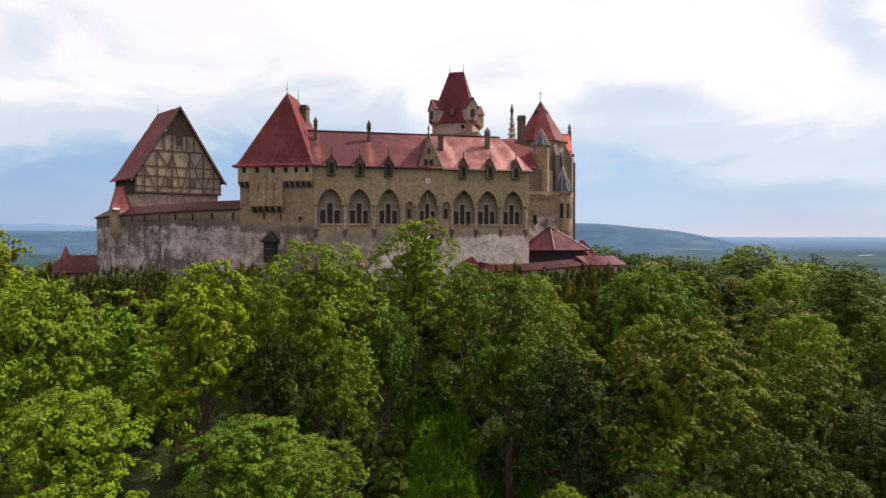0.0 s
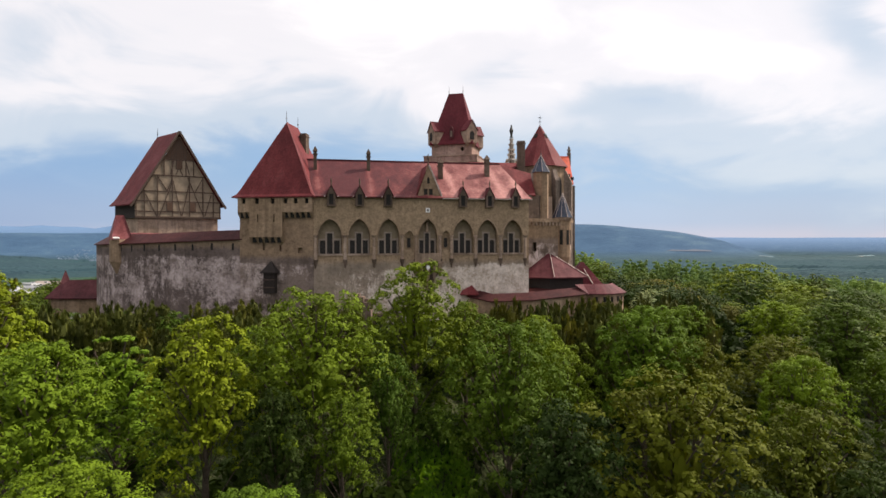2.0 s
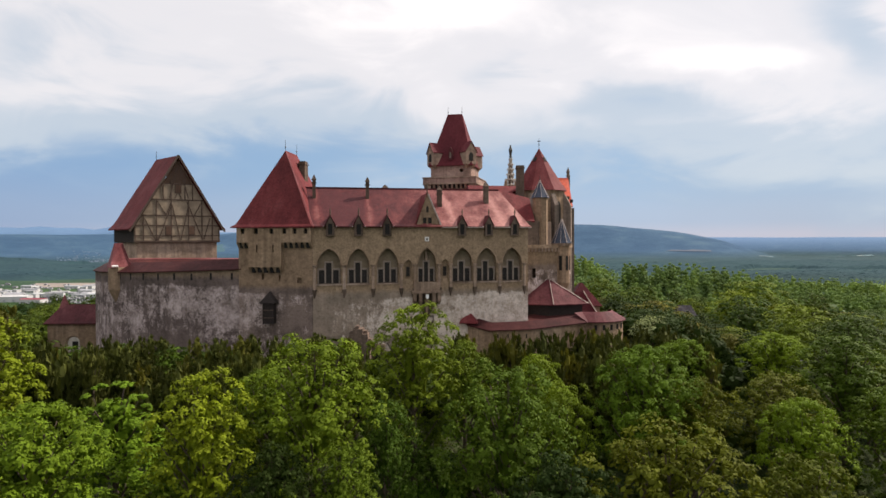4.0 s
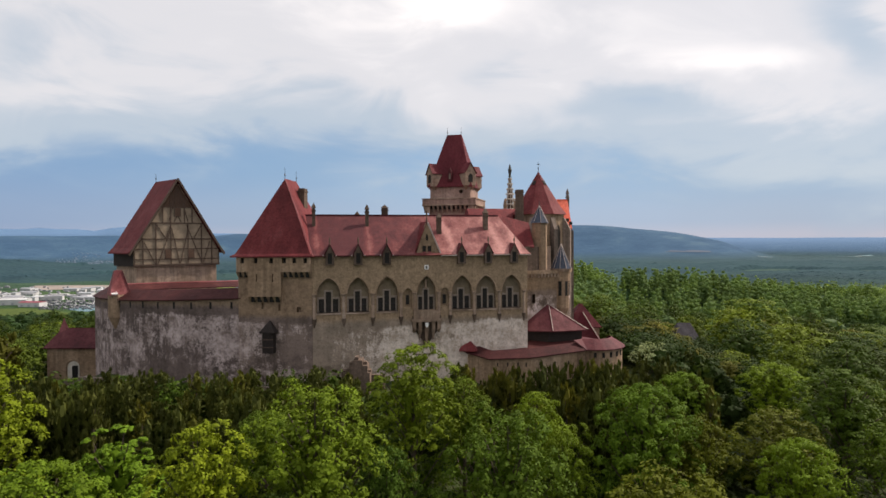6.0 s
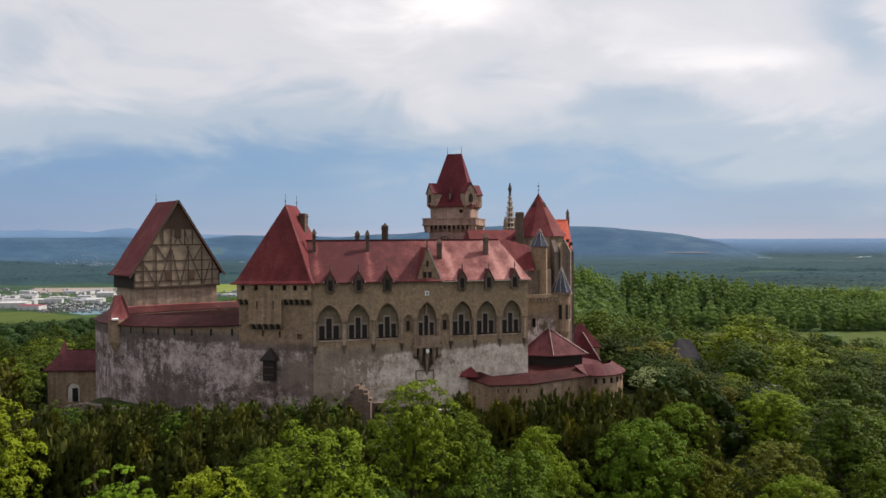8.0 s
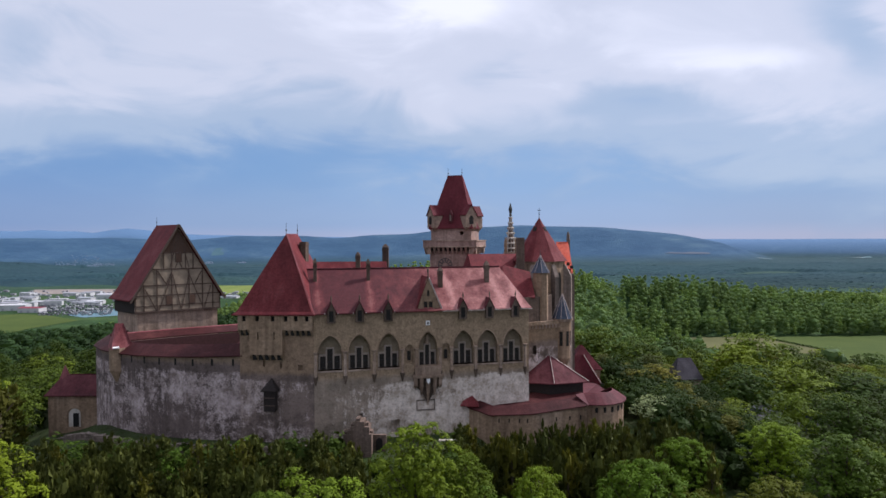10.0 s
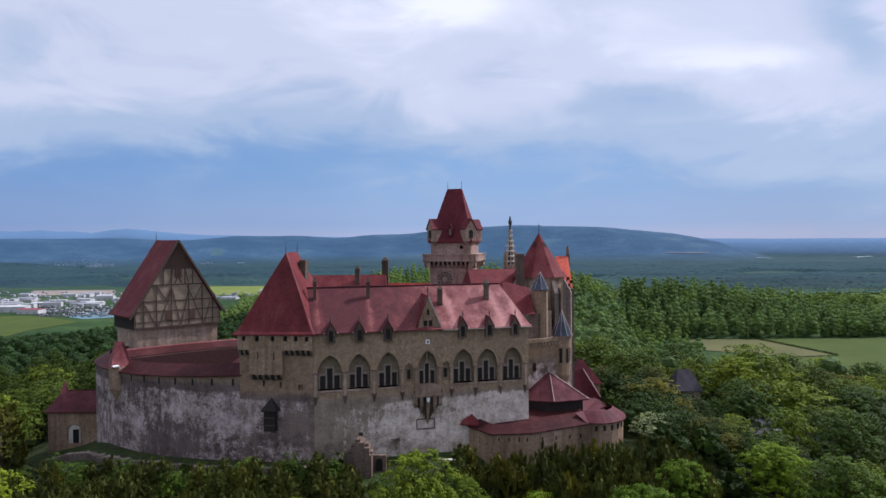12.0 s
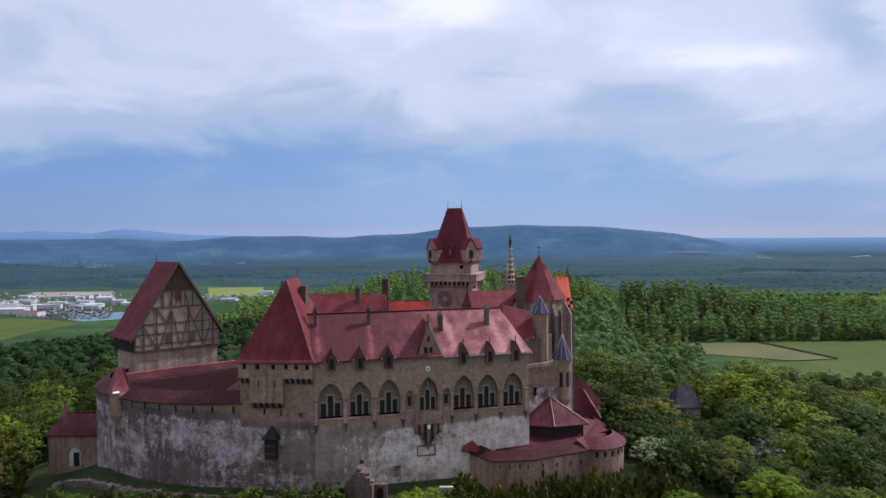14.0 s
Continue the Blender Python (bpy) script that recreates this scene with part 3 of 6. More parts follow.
def build_ground():
    radii = np.concatenate([np.linspace(0, 160, 60), np.geomspace(165, 4000, 80), np.linspace(4050, 4950, 19)])
    n = 288
    ang = np.linspace(0, 2 * math.pi, n, endpoint=False)
    R, T = np.meshgrid(radii[1:], ang, indexing="ij")
    X, Y = R * np.sin(T), 60 + R * np.cos(T)
    Z = ground_height(X, Y)
    co = np.concatenate([[[0, 60, ground_at(0, 60)]], np.stack([X, Y, Z], -1).reshape(-1, 3)])
    faces = [(0, 1 + i, 1 + (i + 1) % n) for i in range(n)]
    for k in range(len(radii) - 2):
        a, b = 1 + k * n, 1 + (k + 1) * n
        faces += [(a + i, b + i, b + (i + 1) % n, a + (i + 1) % n) for i in range(n)]
    me = bpy.data.meshes.new("ground")
    me.from_pydata(co.tolist(), [], faces)
    for p in me.polygons:
        p.use_smooth = True
    me.materials.append(GROUND)
    me.update()
    return tagged(new("ground", me), "grassy wooded hill above a wide green plain with far blue hills", "ground", kind="structure")


def ground_nodes(n):
    near = n.mix(n.ramp(n.noise(0.12, 6, 0.7), [(0.35, 0.0), (0.65, 1.0)]), (0.022, 0.034, 0.010), (0.036, 0.062, 0.013))
    near = n.mix(n.ramp(n.noise(0.9, 5, 0.7), [(0.42, 0.0), (0.66, 0.7)]), near, (0.062, 0.058, 0.034))
    patch = n.noise(0.0042, 5, 0.55, n.place((0.35, 2.2, 1)))
    plain = n.ramp(patch, [(0.36, (0.025, 0.055, 0.018)), (0.5, (0.035, 0.07, 0.022)), (0.64, (0.06, 0.1, 0.03)), (0.72, (0.03, 0.06, 0.02))])
    plain = n.mix(0.7, plain, n.ramp(n.noise(0.03, 6, 0.75), [(0.3, 0.2), (0.7, 0.75)]), "OVERLAY")
    # the far hills' blue is haze put into their base colour
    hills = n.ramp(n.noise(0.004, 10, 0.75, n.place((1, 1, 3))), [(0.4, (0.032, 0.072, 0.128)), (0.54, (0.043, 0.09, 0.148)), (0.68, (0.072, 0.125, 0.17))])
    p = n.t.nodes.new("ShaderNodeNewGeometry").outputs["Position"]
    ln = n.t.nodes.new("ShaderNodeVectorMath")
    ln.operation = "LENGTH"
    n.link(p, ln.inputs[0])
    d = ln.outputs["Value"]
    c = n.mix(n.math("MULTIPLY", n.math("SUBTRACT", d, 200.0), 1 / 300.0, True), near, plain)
    # haze grows with distance from the origin, mixed in as base colour
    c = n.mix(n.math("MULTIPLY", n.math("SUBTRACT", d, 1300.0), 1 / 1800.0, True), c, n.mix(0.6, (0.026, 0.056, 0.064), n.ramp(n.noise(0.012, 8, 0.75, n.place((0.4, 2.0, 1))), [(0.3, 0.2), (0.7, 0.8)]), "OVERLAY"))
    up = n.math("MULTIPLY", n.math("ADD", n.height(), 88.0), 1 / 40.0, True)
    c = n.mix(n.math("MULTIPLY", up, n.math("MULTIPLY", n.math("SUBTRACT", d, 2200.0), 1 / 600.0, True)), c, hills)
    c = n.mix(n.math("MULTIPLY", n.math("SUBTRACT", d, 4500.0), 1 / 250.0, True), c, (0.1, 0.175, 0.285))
    n.color(c)
    n.bump(n.math("ADD", n.noise(0.6, 5, 0.7), n.math("MULTIPLY", n.noise(0.02, 8, 0.75), 8.0)), 0.6, 1.5)


GROUND = material("grass_soil_and_haze", ground_nodes, 0.95, 0.1)
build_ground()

# ---- great hall ----
HALL = pose(-18.6, 87.4, 0, 0, 0, 12.03)
hall = thing("great_hall", HALL, "long beige stone great hall with pointed arcade windows and red roof", "castle hall")
ARCHES = [(0.68, 4.12), (5.0, 8.2), (9.3, 12.5), (15.35, 18.2), (20.6, 23.8), (24.4, 27.6), (28.45, 31.6)]
NICHES = [(13.35, 14.55), (18.95, 20.15)]


def build_hall():
    body = box(0, 32.6, 0, 13, -2, 18.45)
    cut = bmesh.new()
    for u0, u1 in ARCHES:
        slab(pointed(u0, u1, 10.3, 13.0, 15.45), -1, 1.1, cut)
    for u0, u1 in NICHES:
        slab(pointed(u0, u1, 10.8, 12.9, 13.65), -1, 0.55, cut)
    box(6.45, 7.1, -1, 0.8, 3.2, 3.9, cut)
    box(11.2, 12.5, -1, 0.8, 0.6, 2.6, cut)
    slab(pointed(1.6, 2.9, 0.2, 2.0, 2.7), -1, 0.25, cut)
    part("wall", carve(body, cut), HALL_WALL, hall)
    for u0, u1 in ARCHES:
        window_triple(hall, u0, u1)
    for u0, u1 in NICHES:
        bm = box((u0 + u1) / 2 - 0.25, (u0 + u1) / 2 + 0.25, 0.42, 0.53, 11.2, 12.6)
        part("niche_window", bm, DARK_GLASS, hall, "narrow dark leaded window in a niche")
    # shafts on little corbels between the arches
    for u in (0.35, 4.55, 8.75, 12.9, 14.95, 18.6, 20.35, 24.1, 28.05, 32.0):
        bm = drum(u, -0.1, 0.24, 9.5, 0.22, 12.6, 8)
        drum(u, -0.1, 0.22, 12.6, 0.4, 13.0, 8, bm)
        shaft = part("wall_shaft", bm, STONE_CUT, hall, "thin carved stone wall shaft")
        part("shaft_foot", drum(u, -0.06, 0.06, 8.2, 0.36, 9.48, 8), DARKEST_STONE, shaft, "dark tapered foot of the shaft")
    # sill band
    for u0, u1 in ARCHES:
        if u0 != 15.35:
            part("sill", box(u0 - 0.1, u1 + 0.1, -0.16, 0.98, 10.08, 10.3), STONE_CUT, hall)
    # the oriel under the middle arch
    bm = box(14.35, 18.95, -0.95, 0.0, 8.7, 9.05)
    box(14.7, 18.6, -0.7, 0.0, 9.05, 10.28, bm)
    part("balcony", bm, STONE_CUT, hall, "small stone balcony below the middle window")
    # dark backing slab; shade between the corbels is put into its stone
    part("pendant", slab([(14.5, 8.69), (14.7, 7.5), (15.3, 6.9), (15.9, 6.1), (16.4, 5.2), (16.65, 4.6), (16.9, 5.2), (17.4, 6.1), (18.0, 6.9), (18.6, 7.5), (18.8, 8.69)], -0.3, 0.0), DARKEST_STONE, hall, "pointed stone pendant carrying the balcony")
    for du, low in ((-1.85, 7.0), (-1.0, 6.0), (0.0, 4.5), (1.0, 6.0), (1.85, 7.0)):
        x = 16.65 + du
        bm = prism([(x - 0.27, -0.8), (x + 0.27, -0.8), (x + 0.27, -0.25), (x - 0.27, -0.25)], 8.69, 7.6, None, [(x - 0.24, -0.72), (x + 0.24, -0.72), (x + 0.24, -0.25), (x - 0.24, -0.25)])
        prism([(x - 0.3, -0.74), (x + 0.3, -0.74), (x + 0.3, 0), (x - 0.3, 0)], 7.58, low, bm, [(x - 0.05, -0.3), (x + 0.05, -0.3), (x + 0.05, 0), (x - 0.05, 0)])
        part("corbel", bm, STONE_CUT, hall, "pendant stone corbel")
    part("shield", slab([(16.4, 8.55), (16.4, 8.1), (16.65, 7.8), (16.9, 8.1), (16.9, 8.55)], -0.8, -0.725), WHITE, hall, "small pale carved shield")
    for args in ((14.95, 17.75, 3.7, 3.85), (14.95, 17.75, 5.15, 5.3), (14.95, 15.1, 3.7, 5.3), (17.6, 17.75, 3.7, 5.3)):
        part("frame_strip", box(args[0], args[1], -0.1, 0.0, args[2], args[3]), STONE_DARK, hall)
    part("tablet", box(16.45, 17.05, -0.12, 0.0, 16.4, 17.05), WHITE, hall, "square white carved tablet")
    part("tablet_relief", box(16.62, 16.88, -0.16, -0.122, 16.52, 16.9), BRONZE, hall)
    part("statue", drum(16.75, 0.6, 0.26, 13.55, 0.14, 14.9, 8), STONE_CUT, hall)
    # roof
    corners = [(-0.3, -0.55), (32.95, -0.55), (32.95, 13.6), (-0.3, 13.6)]
    bm = hip_roof(corners, 18.45, [(-2.5, 6.6), (29.9, 6.6)], 24.5, 0.12, 0.22)
    roof = part("roof", bm, TILE_WORN, hall)
    part("ridge_cap", box(-1.5, 29.9, 6.45, 6.75, 24.55, 24.8), TILE_DARK, roof)
    for u0, u1 in ((19.0, 21.3), (22.8, 25.4), (27.0, 29.6), (31.1, 33.0)):
        part("eave_gutter", box(u0, u1, -0.66, -0.56, 18.40, 18.52), FLASHING, roof, "pale zinc gutter")
    for u in (2.6, 6.65, 10.8, 22.05, 26.2, 30.3):
        dormer(hall, u)
    gable(hall)
    for u, v, z1, w in ((0.4, 4.8, 25.7, 0.5), (8.4, 4.8, 25.5, 0.5), (19.4, 3.5, 24.2, 0.7), (27.1, 4.2, 25.0, 0.7)):
        chimney(hall, u, v, 20.0, z1, w, w)


def window_triple(parent, u0, u1):
    """Three lights under a pointed tympanum; the middle one is taller."""
    mid, w = (u0 + u1) / 2, (u1 - u0)
    s = w / 3.4
    bm = bmesh.new()
    for x in (-1.5, -0.5, 0.5, 1.5):
        top = 13.42 if abs(x) < 1 else 12.36
        box(mid + x * s - 0.11, mid + x * s + 0.11, 0.82, 0.998, 10.3, top + (0.18 if abs(x) > 1 else 0.12), bm)
    for x0, x1, z in ((-1.5, -0.5, 12.25), (0.5, 1.5, 12.25), (-0.5, 0.5, 13.3)):
        box(mid + x0 * s + 0.112, mid + x1 * s - 0.112, 0.82, 0.998, z, z + (0.29 if z < 13 else 0.24), bm)
    win = part("window", bm, WINDOW_STONE, parent, "stone-framed window of three dark leaded lights")
    part("tympanum", slab(pointed(u0 + 0.06, u1 - 0.06, 10.32, 13.0, 15.35), 1.0, 1.095), TYMPANUM, win, "pale plaster under the arch")
    for x, z in ((-1.0, 12.25), (0.0, 13.3), (1.0, 12.25)):
        part("pane", box(mid + (x - 0.5) * s + 0.112, mid + (x + 0.5) * s - 0.112, 0.92, 0.98, 10.34, z), DARK_GLASS, win, "dark leaded glass pane")
        part("glazing_bar", box(mid + (x - 0.42) * s, mid + (x + 0.42) * s, 0.88, 0.918, 11.35, 11.41), IRON, win)
    arc = pointed(u0, u1, 10.3, 13.0, 15.45)[1:]
    rim = bmesh.new()
    for (x0, z0), (x1, z1) in zip(arc[1:], arc[2:]):
        beam((x0, 0.0, z0), (x1, 0.0, z1), 0.12, 0.06, rim)
    part("arch_rim", rim, STONE, win)
    return win


def dormer(parent, u):
    """A stone gablet that breaks through the eave."""
    out = [(u - 0.6, 17.2), (u + 0.6, 17.2), (u + 0.6, 18.85), (u, 20.1), (u - 0.6, 18.85)]
    bm = slab(out, -0.62, 0.1)
    cut = box(u - 0.32, u + 0.32, -1, -0.54, 17.4, 18.95)
    d = part("dormer", carve(bm, cut), DARKEST_STONE, parent, "small stone dormer gablet with a dark opening")
    part("opening", box(u - 0.315, u + 0.315, -0.56, -0.541, 17.41, 18.94), VOID, d)
    part("dormer_roof", shell([[(u - 0.8, -0.72, 18.65), (u, -0.72, 20.15), (u, 2.0, 20.15), (u - 0.8, 0.3, 18.65)], [(u, -0.72, 20.15), (u + 0.8, -0.72, 18.65), (u + 0.8, 0.3, 18.65), (u, 2.0, 20.15)]], 0.14), TILE_DARK, d)
    for s in (-1, 1):
        part("flashing", box(u + s * 0.92 - 0.07, u + s * 0.92 + 0.07, -0.7, -0.45, 18.5, 18.68), FLASHING, d, "pale zinc flashing")
    part("finial", drum(u, -0.5, 0.12, 20.0, 0.05, 20.7, 6, drum(u, -0.5, 0.16, 20.6, 0.03, 21.3, 6)), DARKEST_STONE, d)


def gable(parent):
    """The tall stone gable over the middle arch."""
    out = [(15.1, 18.4), (18.9, 18.4), (17.0, 23.3), (16.7, 23.3)]
    bm = slab(out, -0.1, 0.5)
    cut = box(16.15, 16.72, -1, 0.2, 18.6, 19.9)
    box(16.95, 17.5, -1, 0.2, 18.6, 19.9, cut)
    slab(pointed(16.65, 17.05, 20.7, 21.3, 21.7), -1, 0.2, cut)
    g = part("gable", carve(bm, cut), STONE, parent, "tall pointed stone gable with paired windows")
    part("gable_panes", box(16.1, 17.55, 0.12, 0.19, 18.62, 21.6), DARK_GLASS, g)
    part("gable_roof", shell([[(14.8, -0.2, 18.3), (16.85, -0.2, 23.4), (16.85, 5.6, 23.4), (14.8, 0.5, 18.9)], [(16.85, -0.2, 23.4), (18.9, -0.2, 18.3), (18.9, 0.5, 18.9), (16.85, 5.6, 23.4)]], 0.15), TILE, g)
    part("coping", beam((16.95, -0.22, 23.4), (19.1, -0.22, 18.3), 0.22, 0.35, None, (0, 1, 0)), FLASHING, g, "pale gable coping")
    part("finial", drum(16.85, 0.1, 0.16, 23.3, 0.06, 24.4, 6, drum(16.85, 0.1, 0.2, 24.3, 0.04, 25.1, 6)), DARKEST_STONE, g)


build_hall()

# ---- square corner tower ----
tower = thing("corner_tower", pose(-29.4, 88.45, 0, 0, 0, -6.0), "square stone corner tower with steep red hipped roof", "tower")


def build_tower():
    body = box(0, 10.96, 0, 13.2, -2, 18.45)
    cut = bmesh.new()
    for x, z, w, h in ((3.6, 10.9, 0.35, 0.9), (6.1, 10.7, 0.35, 0.9), (9.0, 10.45, 0.7, 0.8), (4.0, 14.0, 0.3, 0.4)):
        box(x - w / 2, x + w / 2, -1, 0.5, z, z + h, cut)
    part("wall", carve(body, cut), TOWER_WALL, tower)
    for x0, x1, z in ((0.0, 1.75, 16.3), (1.75, 6.6, 12.75), (6.6, 10.96, 16.3)):
        bm = box(x0 + 0.004, x1 - 0.004, -0.7, 0.0, z, 18.4)
        cut = bmesh.new()
        for x in (0.9, 2.9, 5.2, 7.1, 8.6, 10.2):
            if x0 < x < x1:
                box(x - 0.28, x + 0.28, -1, -0.2, 17.55, 18.3, cut)
        for x in (3.0, 5.4):
            if x0 < x < x1:
                box(x - 0.09, x + 0.09, -1, -0.12, 14.9, 16.0, cut)
        bay = part("bay", carve(bm, cut), STONE, tower, "projecting stone parapet on corbels")
        for x in (0.9, 2.9, 5.2, 7.1, 8.6, 10.2):
            if x0 < x < x1:
                part("parapet_slot", box(x - 0.276, x + 0.276, -0.3, -0.21, 17.56, 18.29), VOID, bay)
        k = max(2, round((x1 - x0) / 0.95))
        for i in range(k):
            a, b = x0 + 0.15 + (x1 - x0 - 0.3) * i / k + 0.2, x0 + 0.15 + (x1 - x0 - 0.3) * (i + 1) / k - 0.2
            # black box put where only shade lies between two corbels
            part("shaded_gap", box(a, b, -0.42, -0.006, z - 0.78, z - 0.006), VOID, bay)
        for i in range(k + 1):
            x = x0 + 0.15 + (x1 - x0 - 0.3) * i / k
            part("corbel", prism([(x - 0.19, -0.72), (x + 0.19, -0.72), (x + 0.19, 0), (x - 0.19, 0)], z - 0.01, z - 0.85, None, [(x - 0.12, -0.08), (x + 0.12, -0.08), (x + 0.12, 0), (x - 0.12, 0)]), STONE, bay)
    # wooden closet on the wall
    part("closet", box(3.95, 5.55, -1.1, 0, 4.7, 7.6), BOARDS, tower, "dark timber closet hung on the wall")
    part("closet_roof", hip_roof([(3.6, -1.4), (5.9, -1.4), (5.9, 0.0), (3.6, 0.0)], 7.6, [(4.7, -0.3), (4.8, -0.3), (4.8, 0.0), (4.7, 0.0)], 9.1, 0.08, 0.15), BOARDS, tower)
    for z in (5.5, 6.6):
        part("closet_rail", box(3.9, 5.6, -1.16, -1.102, z, z + 0.14), TIMBER, tower)
    corners = [(-0.85, -0.9), (11.4, -0.9), (11.4, 13.6), (-0.85, 13.6)]
    roof = part("roof", hip_roof(corners, 18.4, [(5.4, 4.6), (5.4, 4.6), (5.4, 9.6), (5.4, 9.6)], 30.0, 0.16, 0.5), TILE, tower)
    part("hip_tiles", beam((11.35, -0.85, 18.62), (5.45, 4.55, 30.1), 0.2, 0.08, None, (0.5, -0.6, 0.5)), TILE_WORN_PLAIN, roof)
    finial(tower, 5.4, 4.6, 30.0, 1.8)
    finial(tower, 5.4, 9.6, 30.0, 1.8)
    chimney(tower, 7.0, 8.0, 22.0, 28.9, 1.0, 1.5, DARKEST_STONE, False)


build_tower()

# ---- curtain wall ----
curtain = thing("curtain_wall", pose(-40, 92, 0), "curved stone curtain wall with flaking whitewash and tiled top", "castle wall")
LINE = [(-58.6, 112.0), (-60.2, 107.5), (-58.6, 103.2), (-55.3, 99.2), (-51.2, 95.6), (-46.5, 92.8), (-41.0, 90.6), (-35.3, 89.2), (-29.0, 88.75)]


def offset_line(line, d):
    out = []
    for i, p in enumerate(line):
        a, b = Vector(line[max(i - 1, 0)]), Vector(line[min(i + 1, len(line) - 1)])
        t = (b - a).normalized()
        out.append((p[0] - t.y * d, p[1] + t.x * d))
    return out


def strip_wall(line, d, z0, tops):
    """A wall along a line, thick by d inwards."""
    bm = bmesh.new()
    inner = offset_line(line, d)
    rows = []
    for (x, y), (u, v), t in zip(line, inner, tops):
        rows.append([bm.verts.new(c) for c in ((x, y, z0), (x, y, t), (u, v, t), (u, v, z0))])
    for a, b in zip(rows, rows[1:]):
        for i in range(4):
            j = (i + 1) % 4
            bm.faces.new((a[i], b[i], b[j], a[j]))
    bm.faces.new(rows[0])
    bm.faces.new(rows[-1][::-1])
    return bm


def strip_roof(line, o0, z0, o1, z1, thick=0.14):
    a, b = offset_line(line, o0), offset_line(line, o1)
    za = z0 if isinstance(z0, (list, tuple)) else [z0] * len(line)
    zb = z1 if isinstance(z1, (list, tuple)) else [z1] * len(line)
    faces = []
    for i in range(len(line) - 1):
        faces.append([(*a[i], za[i]), (*a[i + 1], za[i + 1]), (*b[i + 1], zb[i + 1]), (*b[i], zb[i])])
    return shell(faces, thick)


def local(bm, m):
    bmesh.ops.transform(bm, matrix=m.inverted(), verts=bm.verts)
    return bm


def build_curtain():
    m = curtain.matrix_basis
    tops = [11.6, 11.6, 11.6, 11.6, 11.7, 11.8, 12.0, 12.2, 12.4]
    bm = strip_wall(LINE, 2.0, -6, tops)
    part("wall", local(bm, m), CURTAIN_WALL, curtain)
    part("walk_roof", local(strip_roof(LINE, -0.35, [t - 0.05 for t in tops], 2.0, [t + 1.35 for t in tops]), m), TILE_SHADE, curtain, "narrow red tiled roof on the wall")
    # loopholes
    for i in range(4, 8):
        (x0, y0), (x1, y1) = LINE[i], LINE[i + 1]
        for s in (0.25, 0.75):
            x, y = x0 + (x1 - x0) * s, y0 + (y1 - y0) * s
            ang = math.degrees(math.atan2(y1 - y0, x1 - x0))
            q = box(-0.16, 0.16, -0.02, 0.1, 0, 1.0)
            bmesh.ops.transform(q, matrix=m.inverted() @ pose(x, y, 10.2 + 0.1 * i, 0, 0, ang), verts=q.verts)
            part("loophole", q, VOID, curtain, "dark narrow loophole")
    # corner turret
    tx, ty = -50.9 + 40, 95.9 - 92
    bm = drum(tx, ty, 0.3, 6.8, 1.35, 9.0, 12)
    drum(tx, ty, 1.35, 9.0, 1.35, 12.5, 12, bm)
    tur = part("turret", bm, STONE, curtain, "small round corner turret")
    part("turret_roof", hip_roof([(tx - 1.95, ty + 0.5), (tx - 0.2, ty - 1.75), (tx + 1.95, ty + 0.3), (tx + 0.2, ty + 2.1)], 12.4, [(tx - 0.6, ty + 0.1), (tx - 0.4, ty - 0.1), (tx + 0.7, ty + 0.2), (tx + 0.5, ty + 0.4)], 16.1, 0.1, 0.1), TILE_WORN_PLAIN, tur, "steep worn tiled cap")
    part("hip_tiles", beam((tx + 1.95, ty + 0.25, 12.6), (tx + 0.7, ty + 0.15, 16.15), 0.14, 0.08, None, (0.5, -0.6, 0.5)), TILE_DARK, tur)
    part("flashing", beam((tx + 0.1, ty - 1.85, 12.62), (tx + 0.75, ty - 1.25, 12.62), 0.4, 0.2, None, (0, -0.3, 1)), WHITE, tur)


build_curtain()

# ---- court behind the curtain wall ----
court = thing("court_range", pose(-40, 100, 0), "low court range with old red tiled roofs", "castle building")


def build_court():
    m = court.matrix_basis
    line = [(-52.6, 101.4), (-47.0, 106.6), (-41.0, 112.0), (-34.5, 117.6)]
    # the court's inner shadow is put into these dark boards and tiles
    part("gallery_wall", local(strip_wall(line, 0.5, -3, [12.4, 12.3, 12.1, 11.9]), m), MAROON_BOARDS, court, "dark red boarded gallery wall")
    part("gallery_ridge", local(strip_roof(line, 2.55, [13.42, 13.32, 13.12, 12.92], 2.85, [13.5, 13.4, 13.2, 13.0]), m), TILE_WORN_PLAIN, court, "pale worn ridge tiles")
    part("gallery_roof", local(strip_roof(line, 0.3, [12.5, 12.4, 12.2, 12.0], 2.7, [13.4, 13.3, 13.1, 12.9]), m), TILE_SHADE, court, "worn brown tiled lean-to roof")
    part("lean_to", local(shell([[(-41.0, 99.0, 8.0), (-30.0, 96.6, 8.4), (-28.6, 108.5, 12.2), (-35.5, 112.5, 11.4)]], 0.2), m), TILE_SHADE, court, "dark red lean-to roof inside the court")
    part("lean_to_wall", local(prism([(-40.6, 99.4), (-30.4, 97.2), (-29.2, 107.5), (-35.4, 111.5)], -3, 7.8), m), BOARDS, court)


build_court()

# ---- half-timbered house ----
GL, GR, BACK = Vector((-54.4, 107.9)), Vector((-42.3, 116.4)), Vector((-6.4, 5.4))
house = thing("timber_house", pose(GL.x, GL.y, 0, 0, 0, math.degrees(math.atan2(GR.y - GL.y, GR.x - GL.x))), "half-timbered house with ochre infill and steep red roof", "house")


